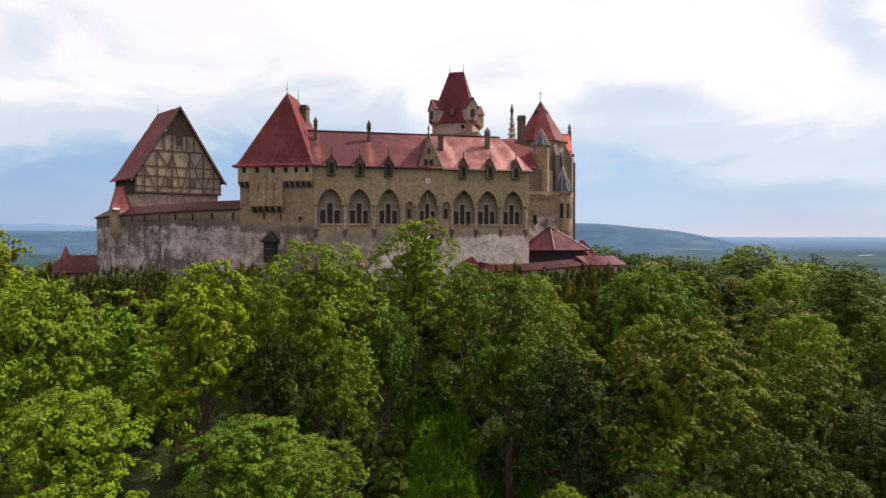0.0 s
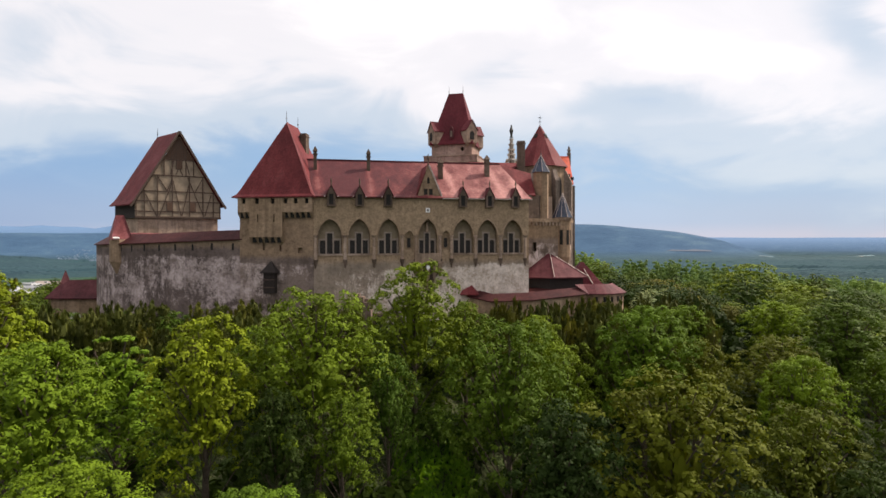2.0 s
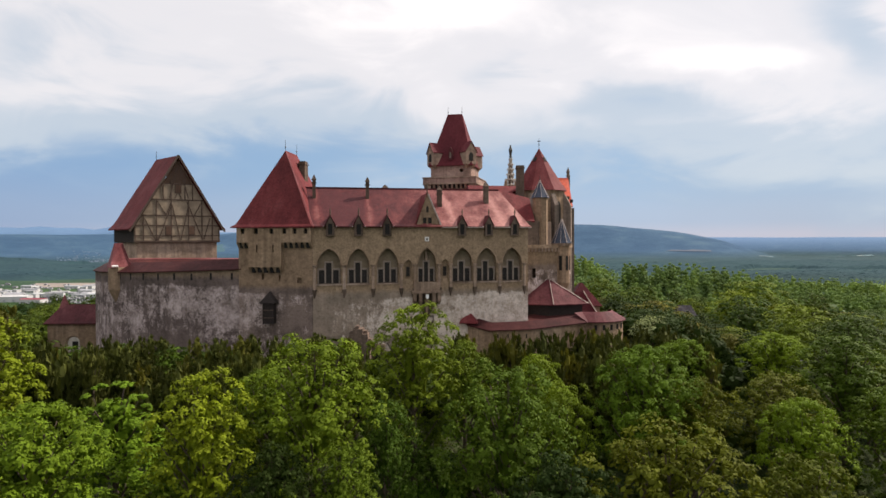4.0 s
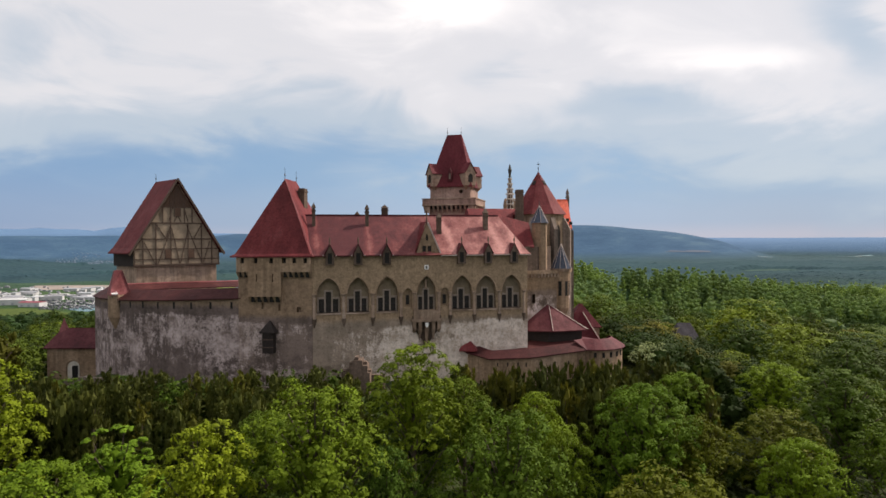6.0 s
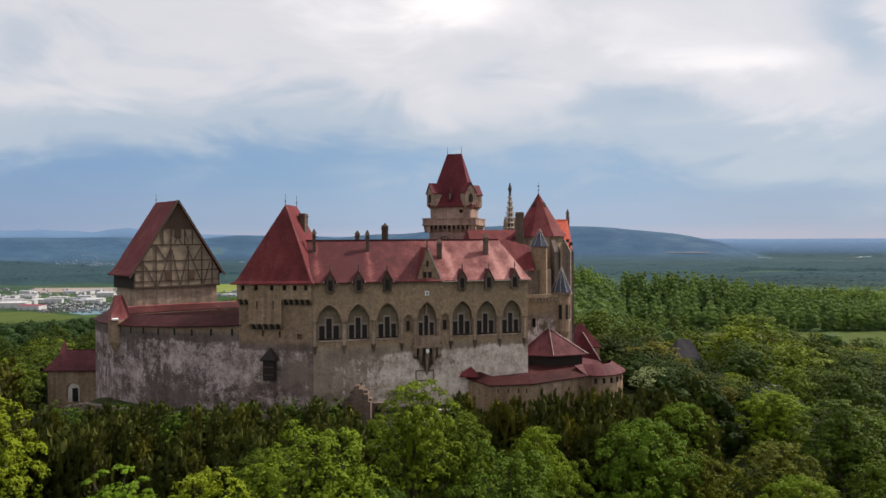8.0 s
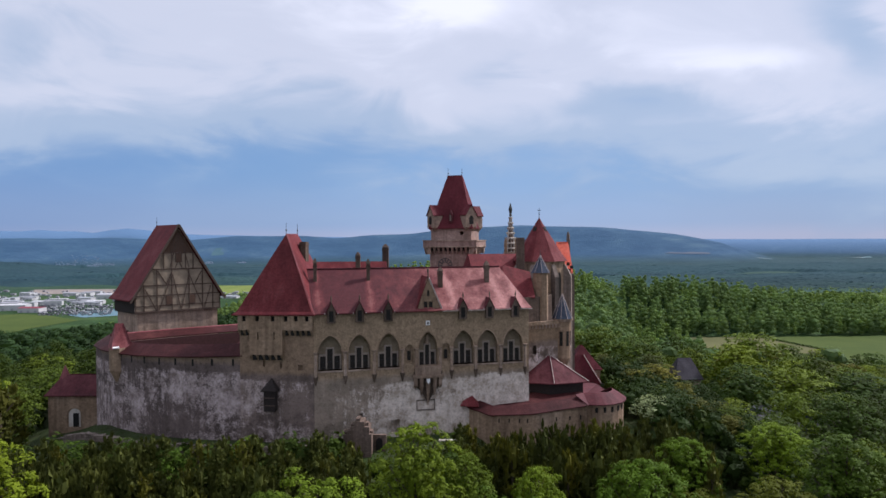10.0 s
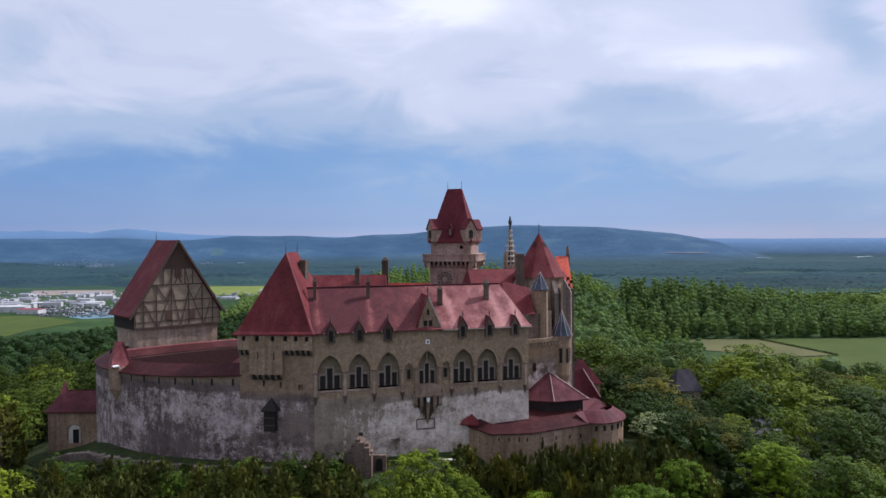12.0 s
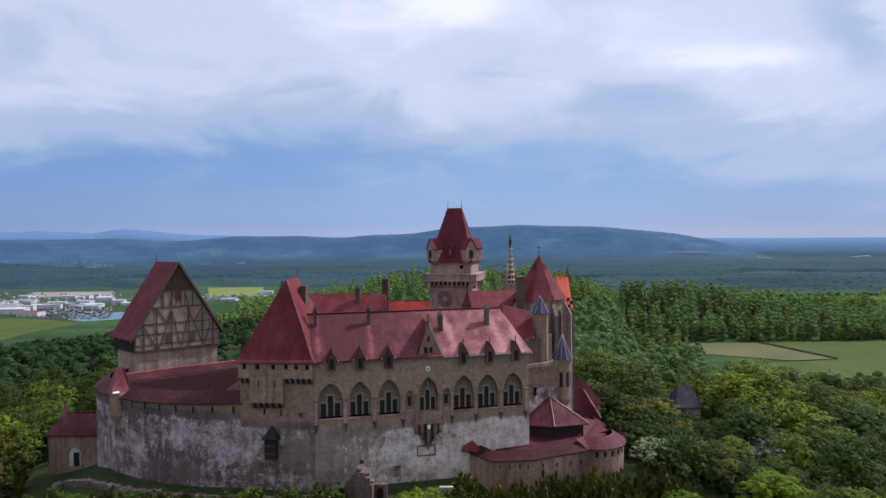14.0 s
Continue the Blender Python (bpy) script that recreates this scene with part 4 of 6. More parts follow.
def build_timber_house():
    L = (GR - GL).length
    t = (GR - GL).normalized()
    back = Vector((BACK.dot(t), BACK.dot(Vector((-t.y, t.x)))))
    inset = [(0.5, 0.35), (L - 0.5, 0.35), (L - 0.5 + back.x, back.y), (0.5 + back.x, back.y)]
    part("stone_base", prism(inset, -2, 16.3), STONE_CUT, house, "plastered stone base")
    # upper storey
    zr = 32.0
    part("side_wall", prism([(0.02, 0.22), (L - 0.02, 0.22), (L + back.x, back.y), (back.x, back.y)], 16.3, 19.5), BOARDS, house, "dark boarded side wall")
    part("infill", slab([(0.03, 16.4), (L - 0.03, 16.4), (L - 0.03, 18.9), (L / 2 + 0.2, 31.3), (L / 2 - 0.2, 31.3), (0.03, 18.9)], 0.0, 0.2), INFILL, house, "ochre plaster infill")
    slope = (31.6 - 19.0) / (L / 2)

    def edge(z):
        return max(0.0, (z - 19.0) / slope)
    for z, w in ((16.5, 0.32), (17.55, 0.15), (19.4, 0.17), (21.2, 0.18), (24.1, 0.2), (27.0, 0.16)):
        e = edge(z)
        part("rail", box(e, L - e, -0.1, -0.002, z - w / 2, z + w / 2), TIMBER, house)
    for s in (0.012, 0.105, 0.25, 0.42, 0.62, 0.78, 0.905, 0.988):
        x = L * s
        e = 19.0 + min(x, L - x) * slope - 0.3
        part("post", box(x - 0.08, x + 0.08, -0.13, -0.002, 16.68, max(17.0, min(e, 24.0))), TIMBER, house)
    for s in (0.33, 0.42, 0.58, 0.67):
        x = L * s
        part("post", box(x - 0.08, x + 0.08, -0.13, -0.002, 24.2, min(27.6, 19.0 + min(x, L - x) * slope - 0.3)), TIMBER, house)
    braces = (((0.12, 20.6), (0.24, 16.7)), ((0.27, 16.7), (0.42, 23.0)), ((0.26, 23.8), (0.36, 21.3)), ((0.42, 23.6), (0.36, 21.3)),
              ((0.43, 23.2), (0.52, 16.8)), ((0.62, 23.0), (0.53, 16.8)), ((0.60, 23.9), (0.78, 17.0)), ((0.77, 23.6), (0.69, 21.3)),
              ((0.88, 20.8), (0.80, 16.8)), ((0.5, 30.4), (0.40, 24.4)), ((0.52, 30.4), (0.62, 24.4)), ((0.46, 27.0), (0.54, 24.3)), ((0.54, 27.0), (0.46, 24.3)))
    for (s0, z0), (s1, z1) in braces:
        part("brace", beam((L * s0, -0.002, z0), (L * s1, -0.002, z1), 0.14, 0.09), TIMBER, house)
    half = L / 2 - edge(27.1) - 0.1
    part("gable_head", slab([(L / 2 - half, 27.1), (L / 2 + half, 27.1), (L / 2 + 0.15, 31.2), (L / 2 - 0.15, 31.2)], -0.04, -0.002), SHUTTER, house, "weathered brown boarding in the gable head")
    for k in range(-3, 4):
        x = L / 2 + k * 0.42
        part("batten", box(x - 0.06, x + 0.06, -0.07, -0.002, 27.1, 31.0 - abs(k) * 0.42 * slope), TIMBER, house)
    for s, z in ((0.385, 17.65), (0.655, 17.65), (0.5, 25.3)):
        w = part("window", box(L * s - 0.55, L * s + 0.55, -0.16, -0.004, z, z + 1.65), TIMBER, house, "window closed by brown shutters")
        part("shutter", box(L * s - 0.42, L * s + 0.42, -0.175, -0.161, z + 0.12, z + 1.53), SHUTTER, w)
    for (x0, z0), (x1, z1) in (((-0.75, 18.3), (L / 2, 32.2)), ((L + 0.75, 18.3), (L / 2, 32.2))):
        part("verge_board", beam((x0, -0.62, z0), (x1, -0.62, z1), 0.34, 0.14), TIMBER, house)
    # roof, with bell-cast eaves
    def run(s):
        return (-0.9 + (L / 2 + 0.9) * s)
    stops = ((0.0, 0.0), (0.1, 0.065), (0.2, 0.16), (0.35, 0.325), (1.0, 1.0))
    faces = []
    for (s0, h0), (s1, h1) in zip(stops, stops[1:]):
        za, zb = 18.55 + (zr - 18.55) * h0, 18.55 + (zr - 18.55) * h1
        for side in (0, 1):
            x0, x1 = run(s0), run(s1)
            if side:
                x0, x1 = L - x0, L - x1
            faces.append([(x0, -0.55, za), (x0 + back.x, back.y + 0.4, za), (x1 + back.x, back.y + 0.4, zb), (x1, -0.55, zb)])
    part("roof", shell(faces, 0.2), TILE, house)
    part("gable_back", slab([(back.x, 16.4), (L + back.x, 16.4), (L / 2 + back.x, 31.6)], back.y - 0.2, back.y), BOARDS, house)
    finial(house, L / 2 + back.x, back.y, 32.1, 1.7)


build_timber_house()

# ---- gatehouse at the far end of the wall ----
gate = thing("gatehouse", pose(-69.6, 107.5, -4), "low stone gatehouse with a small arched door and red roof", "gatehouse")


def build_gatehouse():
    body = box(0, 9.6, 0, 7, -5, 6.0)
    cut = slab(pointed(3.3, 5.7, 0.5, 2.7, 3.9), -1, 0.2)
    part("wall", carve(body, cut), STONE, gate)
    d = part("door_panel", box(4.3, 5.3, 0.08, 0.19, 0.5, 2.9), VOID, gate, "dark low door")
    part("door_surround", slab(pointed(3.5, 5.6, 0.5, 2.6, 3.7), 0.16, 0.198), PALE_STONE, gate, "pale plastered arch round the door")
    part("roof", hip_roof([(-0.5, -0.5), (10.2, -0.5), (10.2, 7.6), (-0.5, 7.6)], 6.0, [(1.2, 2.6), (10.2, 2.6), (10.2, 3.4), (1.2, 3.4)], 9.0, 0.15, 0.2), TILE_DARK, gate)
    part("turret_cap", drum(1.3, 2.9, 1.1, 8.0, 0.05, 10.9, 8), TILE_WORN_PLAIN, gate)


build_gatehouse()

# ---- keep ----
keep = thing("keep", pose(2.8, 126.0, 0, 0, 0, -14.0), "tall square stone keep with corbelled gallery and steep red roof", "tower")


def build_keep():
    h = 4.3
    part("wall", box(-h, h, -h, h, -2, 27.6), PALE_KEEP, keep)
    g = h + 1.1
    gal = part("gallery", box(-g, g, -g, g, 27.85, 28.85), PALE_KEEP, keep, "corbelled stone gallery")
    part("gallery_rim", box(-g - 0.12, g + 0.12, -g - 0.12, g + 0.12, 28.85, 29.05), STONE_CUT, gal)
    part("gallery_foot", box(-g - 0.06, g + 0.06, -g - 0.06, g + 0.06, 27.6, 27.85), STONE_CUT, gal)
    for side in range(4):
        turn = pose(0, 0, 0, 0, 0, 90 * side)
        for i in range(12):
            x = -g + 0.35 + (2 * g - 0.7) * i / 11
            bm = prism([(x - 0.2, -g), (x + 0.2, -g), (x + 0.2, -h + 0.4), (x - 0.2, -h + 0.4)], 27.58, 26.2, None, [(x - 0.16, -h - 0.15), (x + 0.16, -h - 0.15), (x + 0.16, -h + 0.4), (x - 0.2, -h + 0.4)])
            bmesh.ops.transform(bm, matrix=turn, verts=bm.verts)
            part("corbel", bm, STONE_CUT, gal, "stone corbel")
            if i < 11:
                w = (2 * g - 0.7) / 11
                # black box stands in for the shade between neighbouring corbels
                bm = box(x + 0.26, x + w - 0.26, -g + 0.45, -h - 0.006, 26.9, 27.59)
                bmesh.ops.transform(bm, matrix=turn, verts=bm.verts)
                part("drop_hole", bm, VOID, gal, "dark drop hole between corbels")
    u = 4.1
    body = box(-u, u, -u, u, 28.9, 32.2)
    cut = drum(0, 0, 0.4, -7, 0.4, 7, 12)
    bmesh.ops.transform(cut, matrix=pose(2.2, 0, 30.4, 90), verts=cut.verts)
    part("upper_wall", carve(body, cut), PALE_KEEP, keep)
    part("roof", hip_roof([(-4.5, -4.5), (4.5, -4.5), (4.5, 4.5), (-4.5, 4.5)], 31.3, [(-1.5, -0.25), (1.5, -0.25), (1.5, 0.25), (-1.5, 0.25)], 42.2, 0.1, 0.15), TILE_DEEP, keep)
    for s in (-1.45, 1.45):
        finial(keep, s, 0, 42.2, 1.7)
    for a in range(4):
        ang = 45 + 90 * a
        m = pose(0, 0, 0, 0, 0, ang) @ pose(0, -u * 1.2, 0)
        bm = box(-1.25, 1.25, -1.0, 1.4, 31.6, 34.2)
        prism([(-1.25, -1.0), (1.25, -1.0), (1.25, 1.4), (-1.25, 1.4)], 31.6, 30.3, bm, [(-0.5, 0.1), (0.5, 0.1), (0.5, 1.4), (-0.5, 1.4)])
        slab([(-1.25, 34.2), (1.25, 34.2), (0, 35.9)], -1.0, -0.7, bm)
        bmesh.ops.transform(bm, matrix=m, verts=bm.verts)
        t = part("corner_turret", bm, STONE_CUT, keep, "corbelled corner turret with a gable")
        bm = slab(pointed(-0.5, 0.5, 32.2, 33.2, 33.9), -1.06, -1.003)
        bmesh.ops.transform(bm, matrix=m, verts=bm.verts)
        part("opening", bm, VOID, t)
        bm = shell([[(-1.4, -1.2, 33.9), (0, -1.2, 36.0), (0, 2.6, 36.0), (-1.4, 2.6, 33.9)], [(0, -1.2, 36.0), (1.4, -1.2, 33.9), (1.4, 2.6, 33.9), (0, 2.6, 36.0)]], 0.14)
        bmesh.ops.transform(bm, matrix=m, verts=bm.verts)
        part("turret_roof", bm, TILE_DEEP, t)
    bm = box(-0.42, 0.42, -4.3, -3.0, 32.5, 34.2)
    slab([(-0.42, 34.2), (0.42, 34.2), (0, 35.1)], -4.3, -3.0, bm)
    d = part("dormer", bm, TILE_DARK, keep, "small dark red dormer")
    part("dormer_opening", box(-0.17, 0.17, -4.36, -4.302, 32.9, 34.0), STONE_DARK, d)
    # dial on the wall
    dial = None
    for r0, r1 in ((1.35, 1.5), (0.62, 0.72)):
        bm = bmesh.new()
        for i in range(24):
            a, b = 2 * math.pi * i / 24, 2 * math.pi * (i + 1) / 24
            va = [bm.verts.new((r * math.cos(c) - 1.15, -h - 0.06, 24.0 + r * math.sin(c))) for r, c in ((r0, a), (r1, a), (r1, b), (r0, b))]
            bm.faces.new(va)
        bmesh.ops.remove_doubles(bm, verts=bm.verts, dist=0.001)
        ext = bmesh.ops.extrude_face_region(bm, geom=bm.faces[:])
        for v in ext["geom"]:
            if isinstance(v, bmesh.types.BMVert):
                v.co.y += 0.05
        if dial is None:
            dial = part("clock_dial", bm, BRONZE, keep, "round dark clock dial on the keep")
        else:
            part("inner_ring", bm, BRONZE, dial)
    for i in range(12):
        a = 2 * math.pi * i / 12
        c, s = math.cos(a), math.sin(a)
        part("dial_mark", beam((-1.15 + 0.75 * c, -h - 0.02, 24 + 0.75 * s), (-1.15 + 1.4 * c, -h - 0.02, 24 + 1.4 * s), 0.2, 0.05), BRONZE, dial)


build_keep()

# ---- ranges behind the hall ----
back_range = thing("back_range", pose(-12, 128, 0), "rear castle range with red tiled roof", "castle building")
part("wall", box(-17, 0, -5, 6, -2, 19.5), STONE, back_range)
part("roof", hip_roof([(-17.5, -5.5), (0.5, -5.5), (0.5, 6.5), (-17.5, 6.5)], 19.4, [(-17.3, 0), (0.3, 0), (0.3, 0.5), (-17.3, 0.5)], 24.5, 0.1, 0.1), TILE, back_range)
chimney(back_range, -5.4, -1.5, 21.0, 26.0, 0.9, 0.9)
chimney(back_range, 0.0, 2.0, 18.0, 27.6, 1.3, 1.3)
link = thing("link_range", pose(-2, 132, 0), "rear link building with bright red roof", "castle building")
part("wall", box(-12, 4, -3.5, 5, -2, 18.0), STONE, link)
part("roof", hip_roof([(-12.3, -4), (4.3, -4), (4.3, 5.5), (-12.3, 5.5)], 17.9, [(-12.2, 0.5), (4.2, 0.5), (4.2, 1.0), (-12.2, 1.0)], 22.4, 0.1, 0.1), TILE_CRIMSON, link)
east_range = thing("east_range", pose(10, 112, 0, 0, 0, 12.0), "castle range between keep and chapel with red roof", "castle building")
part("wall", box(-4, 6, -7, 8, -2, 19.5), STONE, east_range)
part("roof", hip_roof([(-6.0, -9.5), (6.3, -9.5), (6.3, 8.5), (-6.0, 8.5)], 19.2, [(-5.4, 0), (6.2, 0), (6.2, 0.4), (-5.4, 0.4)], 26.3, 0.1, 0.15), TILE, east_range)

# ---- chapel ----
chapel = thing("chapel", pose(17.6, 110.5, 0), "tall stone chapel apse with steep red polygonal roof", "chapel")


def build_chapel():
    n = 8
    part("wall", prism(ring(0, 0, 4.6, n, math.pi / 8), -3, 25.4), STONE, chapel)
    for i in range(n):
        a = 2 * math.pi * i / n
        c, s = math.cos(a), math.sin(a)
        bm = slab(pointed(-0.55, 0.55, 14.5, 22.0, 23.4), -0.03, 0.05)
        bmesh.ops.transform(bm, matrix=pose(4.26 * c, 4.26 * s, 0, 0, 0, math.degrees(a) + 90), verts=bm.verts)
        part("window", bm, DARK_GLASS, chapel, "tall narrow pointed chapel window")
        b = a + math.pi / n
        bm = box(-0.4, 0.4, -1.2, 0.2, -3, 22.5)
        prism([(-0.4, -1.2), (0.4, -1.2), (0.4, 0.2), (-0.4, 0.2)], 22.5, 24.6, bm, [(-0.4, -0.1), (0.4, -0.1), (0.4, 0.2), (-0.4, 0.2)])
        bmesh.ops.transform(bm, matrix=pose(4.6 * math.cos(b), 4.6 * math.sin(b), 0, 0, 0, math.degrees(b) + 90), verts=bm.verts)
        part("buttress", bm, STONE_DARK, chapel)
    bm = drum(0, 0, 5.1, 25.2, 3.9, 26.8, n, None, math.pi / 8)
    drum(0, 0, 3.9, 26.8, 0.05, 33.0, n, bm, math.pi / 8)
    part("roof", bm, TILE, chapel)
    finial(chapel, 0, 0, 32.9, 1.9, True)
    for a in (-45, -135):
        bm = box(-0.32, 0.32, -0.14, 0.12, -0.42, 0.42)
        bmesh.ops.transform(bm, matrix=pose(1.22 * math.cos(radians(a)), 1.22 * math.sin(radians(a)), 30.9, -30, 0, a + 90), verts=bm.verts)
        part("roof_hatch", bm, BOARDS, chapel, "small dark roof hatch")
    chimney(chapel, -4.0, -4.4, 17.0, 29.4, 1.3, 1.2, DARKEST_STONE, False)
    # steep roof, sunlight put into its tile colour, chequered foot, between two pinnacles
    r = part("side_gable", shell([[(4.6, 3.6, 22.6), (7.1, 4.6, 22.6), (7.0, 8.6, 28.3), (4.6, 8.2, 28.3)]], 0.25), TILE_SUNLIT, chapel, "steep bright red roof with chequered foot")
    for i in range(4):
        for j in range(3):
            if (i + j) % 2 == 0:
                x = 4.75 + i * 0.6
                y = 3.6 + (x - 4.6) * 0.357 + j * 0.38
                part("check", box(x, x + 0.6, y, y + 0.04, 22.9 + j * 0.6, 23.5 + j * 0.6), BOARDS, r)
    part("gable_wall", box(4.4, 7.4, 4.8, 11.0, -3, 22.5), STONE_DARK, chapel)
    bm = box(6.85, 7.4, 8.6, 9.2, 20.0, 28.9)
    drum(7.1, 8.9, 0.42, 28.9, 0.2, 29.6, 8, bm)
    drum(7.1, 8.9, 0.4, 29.6, 0.06, 30.6, 8, bm)
    part("pinnacle", bm, STONE_DARK, chapel, "slim dark stone pinnacle")
    # slate turrets
    x, y = -1.2, -8.6
    t = part("stair_turret", drum(x, y, 1.25, 13.0, 1.25, 23.6, 8), STONE, chapel, "octagonal stair turret")
    part("turret_roof", drum(x, y, 1.55, 23.5, 0.04, 26.4, 8), SLATE, t, "pointed blue slate roof")
    for k in range(8):
        a = 2 * math.pi * k / 8
        part("lead_hip", beam((x + 1.56 * math.cos(a), y + 1.56 * math.sin(a), 23.55), (x + 0.03 * math.cos(a), y + 0.03 * math.sin(a), 26.42), 0.05, 0.04, None, (math.cos(a), math.sin(a), 0.5)), FLASHING, t)
    finial(chapel, x, y, 26.3, 0.9)


build_chapel()

# ---- corner block with round turret, right of the hall ----
block = thing("corner_block", pose(13.3, 94.2, 0), "stone corner block with corbelled parapet and round slate-roofed turret", "castle building")


def build_block():
    pts = [(-0.2, 3.4), (6.8, 6.7), (8.8, 10.6), (4.0, 16.0), (-3.2, 12.8)]
    body = prism(pts, -3, 15.2)
    cut = box(1.25, 1.85, 3.0, 5.6, 10.4, 11.9)
    part("wall", carve(body, cut), BLOCK_WALL, block)
    part("parapet", strip_wall([(x * 1.03 + 0.05, y * 1.03 - 0.35) for x, y in pts[:3]], 0.4, 15.2, [15.75] * 3), STONE, block)
    part("terrace", prism([(x * 0.97, y * 0.97 + 0.3) for x, y in pts], 15.2, 15.26), STONE_DARK, block)
    a, b = Vector(pts[0]), Vector(pts[1])
    for i in range(12):
        p = a + (b - a) * (i + 0.5) / 12
        part("corbel", box(p.x - 0.13, p.x + 0.13, p.y - 0.3, p.y + 0.3, 14.6, 15.19), STONE_CUT, block)
    cx, cy = 6.6, 7.1
    bm = drum(cx, cy, 0.6, 7.6, 1.3, 9.4, 16)
    drum(cx, cy, 1.3, 9.4, 1.3, 15.8, 16, bm)
    t = part("turret", bm, STONE, block, "round stone corner turret")
    part("turret_rim", drum(cx, cy, 1.5, 15.5, 1.6, 15.95, 16), STONE_CUT, t)
    part("turret_roof", drum(cx, cy, 1.7, 15.96, 0.04, 19.9, 10), SLATE, t, "pointed blue slate cone")
    for k in range(10):
        an = 2 * math.pi * k / 10
        c, s = math.cos(an), math.sin(an)
        part("lead_hip", beam((cx + 1.71 * c, cy + 1.71 * s, 15.98), (cx + 0.03 * c, cy + 0.03 * s, 20.02), 0.06, 0.04, None, (c, s, 0.5)), FLASHING, t)
    for an in (-110, -60, -20):
        c, s = math.cos(radians(an)), math.sin(radians(an))
        bm = box(-0.25, 0.25, -0.04, 0.04, 11.5, 13.9)
        bmesh.ops.transform(bm, matrix=pose(cx + 1.29 * c, cy + 1.29 * s, 0, 0, 0, an + 90), verts=bm.verts)
        part("slit", bm, VOID, t, "dark slit window")
    part("upper_wall", prism([(-0.4, 4.6), (2.5, 6.2), (5.3, 9.4), (6.0, 14.5), (-2.0, 14.0)], 15.2, 19.6), DARKEST_STONE, block)
    part("upper_roof", shell([[(-3.4, 4.8, 19.6), (1.9, 5.6, 19.4), (1.6, 9.6, 23.4), (-3.0, 9.4, 24.6)]], 0.2), TILE, block)


build_block()

# ---- stone spire with a figure ----
spire = thing("stone_spire", pose(14.7, 130.5, 0), "slender pierced stone spire with crockets and a dark figure", "spire")
part("shaft", drum(0, 0, 1.6, -3, 1.5, 26.5, 8), STONE_CUT, spire)
# shade inside the pierced tiers is put into the core's dark stone
part("core", drum(0, 0, 0.7, 26.5, 0.12, 34.2, 8), DARKEST_STONE, spire, "dark inner stone of the spire")
for i in range(7):
    r, z = 1.5 * (1 - i / 8.2), 26.4 + i * 1.08
    bm = drum(0, 0, r * 0.62, z + 0.62, r * 0.78, z + 0.8, 8)
    drum(0, 0, r * 0.78, z + 0.8, r * 0.5, z + 0.98, 8, bm)
    for k in range(8):
        a = 2 * math.pi * k / 8
        ca, sa = math.cos(a), math.sin(a)
        beam((r * 0.72 * ca, r * 0.72 * sa, z), (r * 0.62 * ca, r * 0.62 * sa, z + 0.8), 0.12, 0.12, bm)
        drum(r * 0.86 * ca, r * 0.86 * sa, 0.03, z + 0.55, 0.14, z + 0.9, 5, bm)
        drum(r * 0.86 * ca, r * 0.86 * sa, 0.14, z + 0.9, 0.03, z + 1.05, 5, bm)
    part("tier", bm, PALE_STONE, spire, "pale pierced tier with crockets")
for k in range(4):
    a = radians(45 + 90 * k)
    bm = drum(1.5 * math.cos(a), 1.5 * math.sin(a), 0.28, 25.0, 0.24, 28.0, 6)
    drum(1.5 * math.cos(a), 1.5 * math.sin(a), 0.3, 28.0, 0.03, 29.6, 6, bm)
    part("pinnacle", bm, STONE, spire)
bm = drum(0, 0, 0.36, 34.1, 0.24, 34.5, 8)
drum(0, 0, 0.2, 34.5, 0.42, 35.6, 8, bm)
drum(0, 0, 0.42, 35.6, 0.2, 36.3, 8, bm)
drum(0, 0, 0.2, 36.3, 0.12, 36.8, 8, bm)
whole("statue", bm, BRONZE, "small dark statue on top of the stone spire", "statue", m=pose(14.7, 130.5, 0))

# ---- polygonal annex below the hall ----
annex = thing("annex", pose(16.9, 99.6, 0.3), "low annex with hipped dark red roof and timber walls", "annex")
part("wall", prism([(-5.0, -1.2), (0.0, -3.2), (5.4, -2.2), (6.0, 2.5), (1.5, 6), (-5, 5)], -4, 3.4), STONE, annex)
part("boarding", prism([(-5.1, -1.3), (0.0, -3.35), (5.5, -2.3), (6.1, 2.5), (1.5, 6.1), (-5.1, 5.1)], 3.4, 6.1), BOARDS, annex, "dark vertical boarding")
part("roof", hip_roof([(-6.4, -2.2), (0.6, -4.1), (6.4, -2.6), (-1, 6.5)], 5.9, [(-1.6, 0.4), (0.6, -0.2), (0.8, 0.1), (-1.4, 0.8)], 9.6, 0.12, 0.12), TILE_DARK, annex)
for a, b in (((0.6, -4.1, 6.1), (0.6, -0.2, 9.8)), ((6.4, -2.6, 6.1), (0.7, 0.0, 9.8))):
    part("hip_flashing", beam(a, b, 0.08, 0.06, None, (0, -0.5, 0.8)), FLASHING, annex)

# ---- outer ward wall and bastion ----
ward = thing("outer_wall", pose(14, 92, 0), "low outer ward wall with tiled top and round bastion", "castle wall")


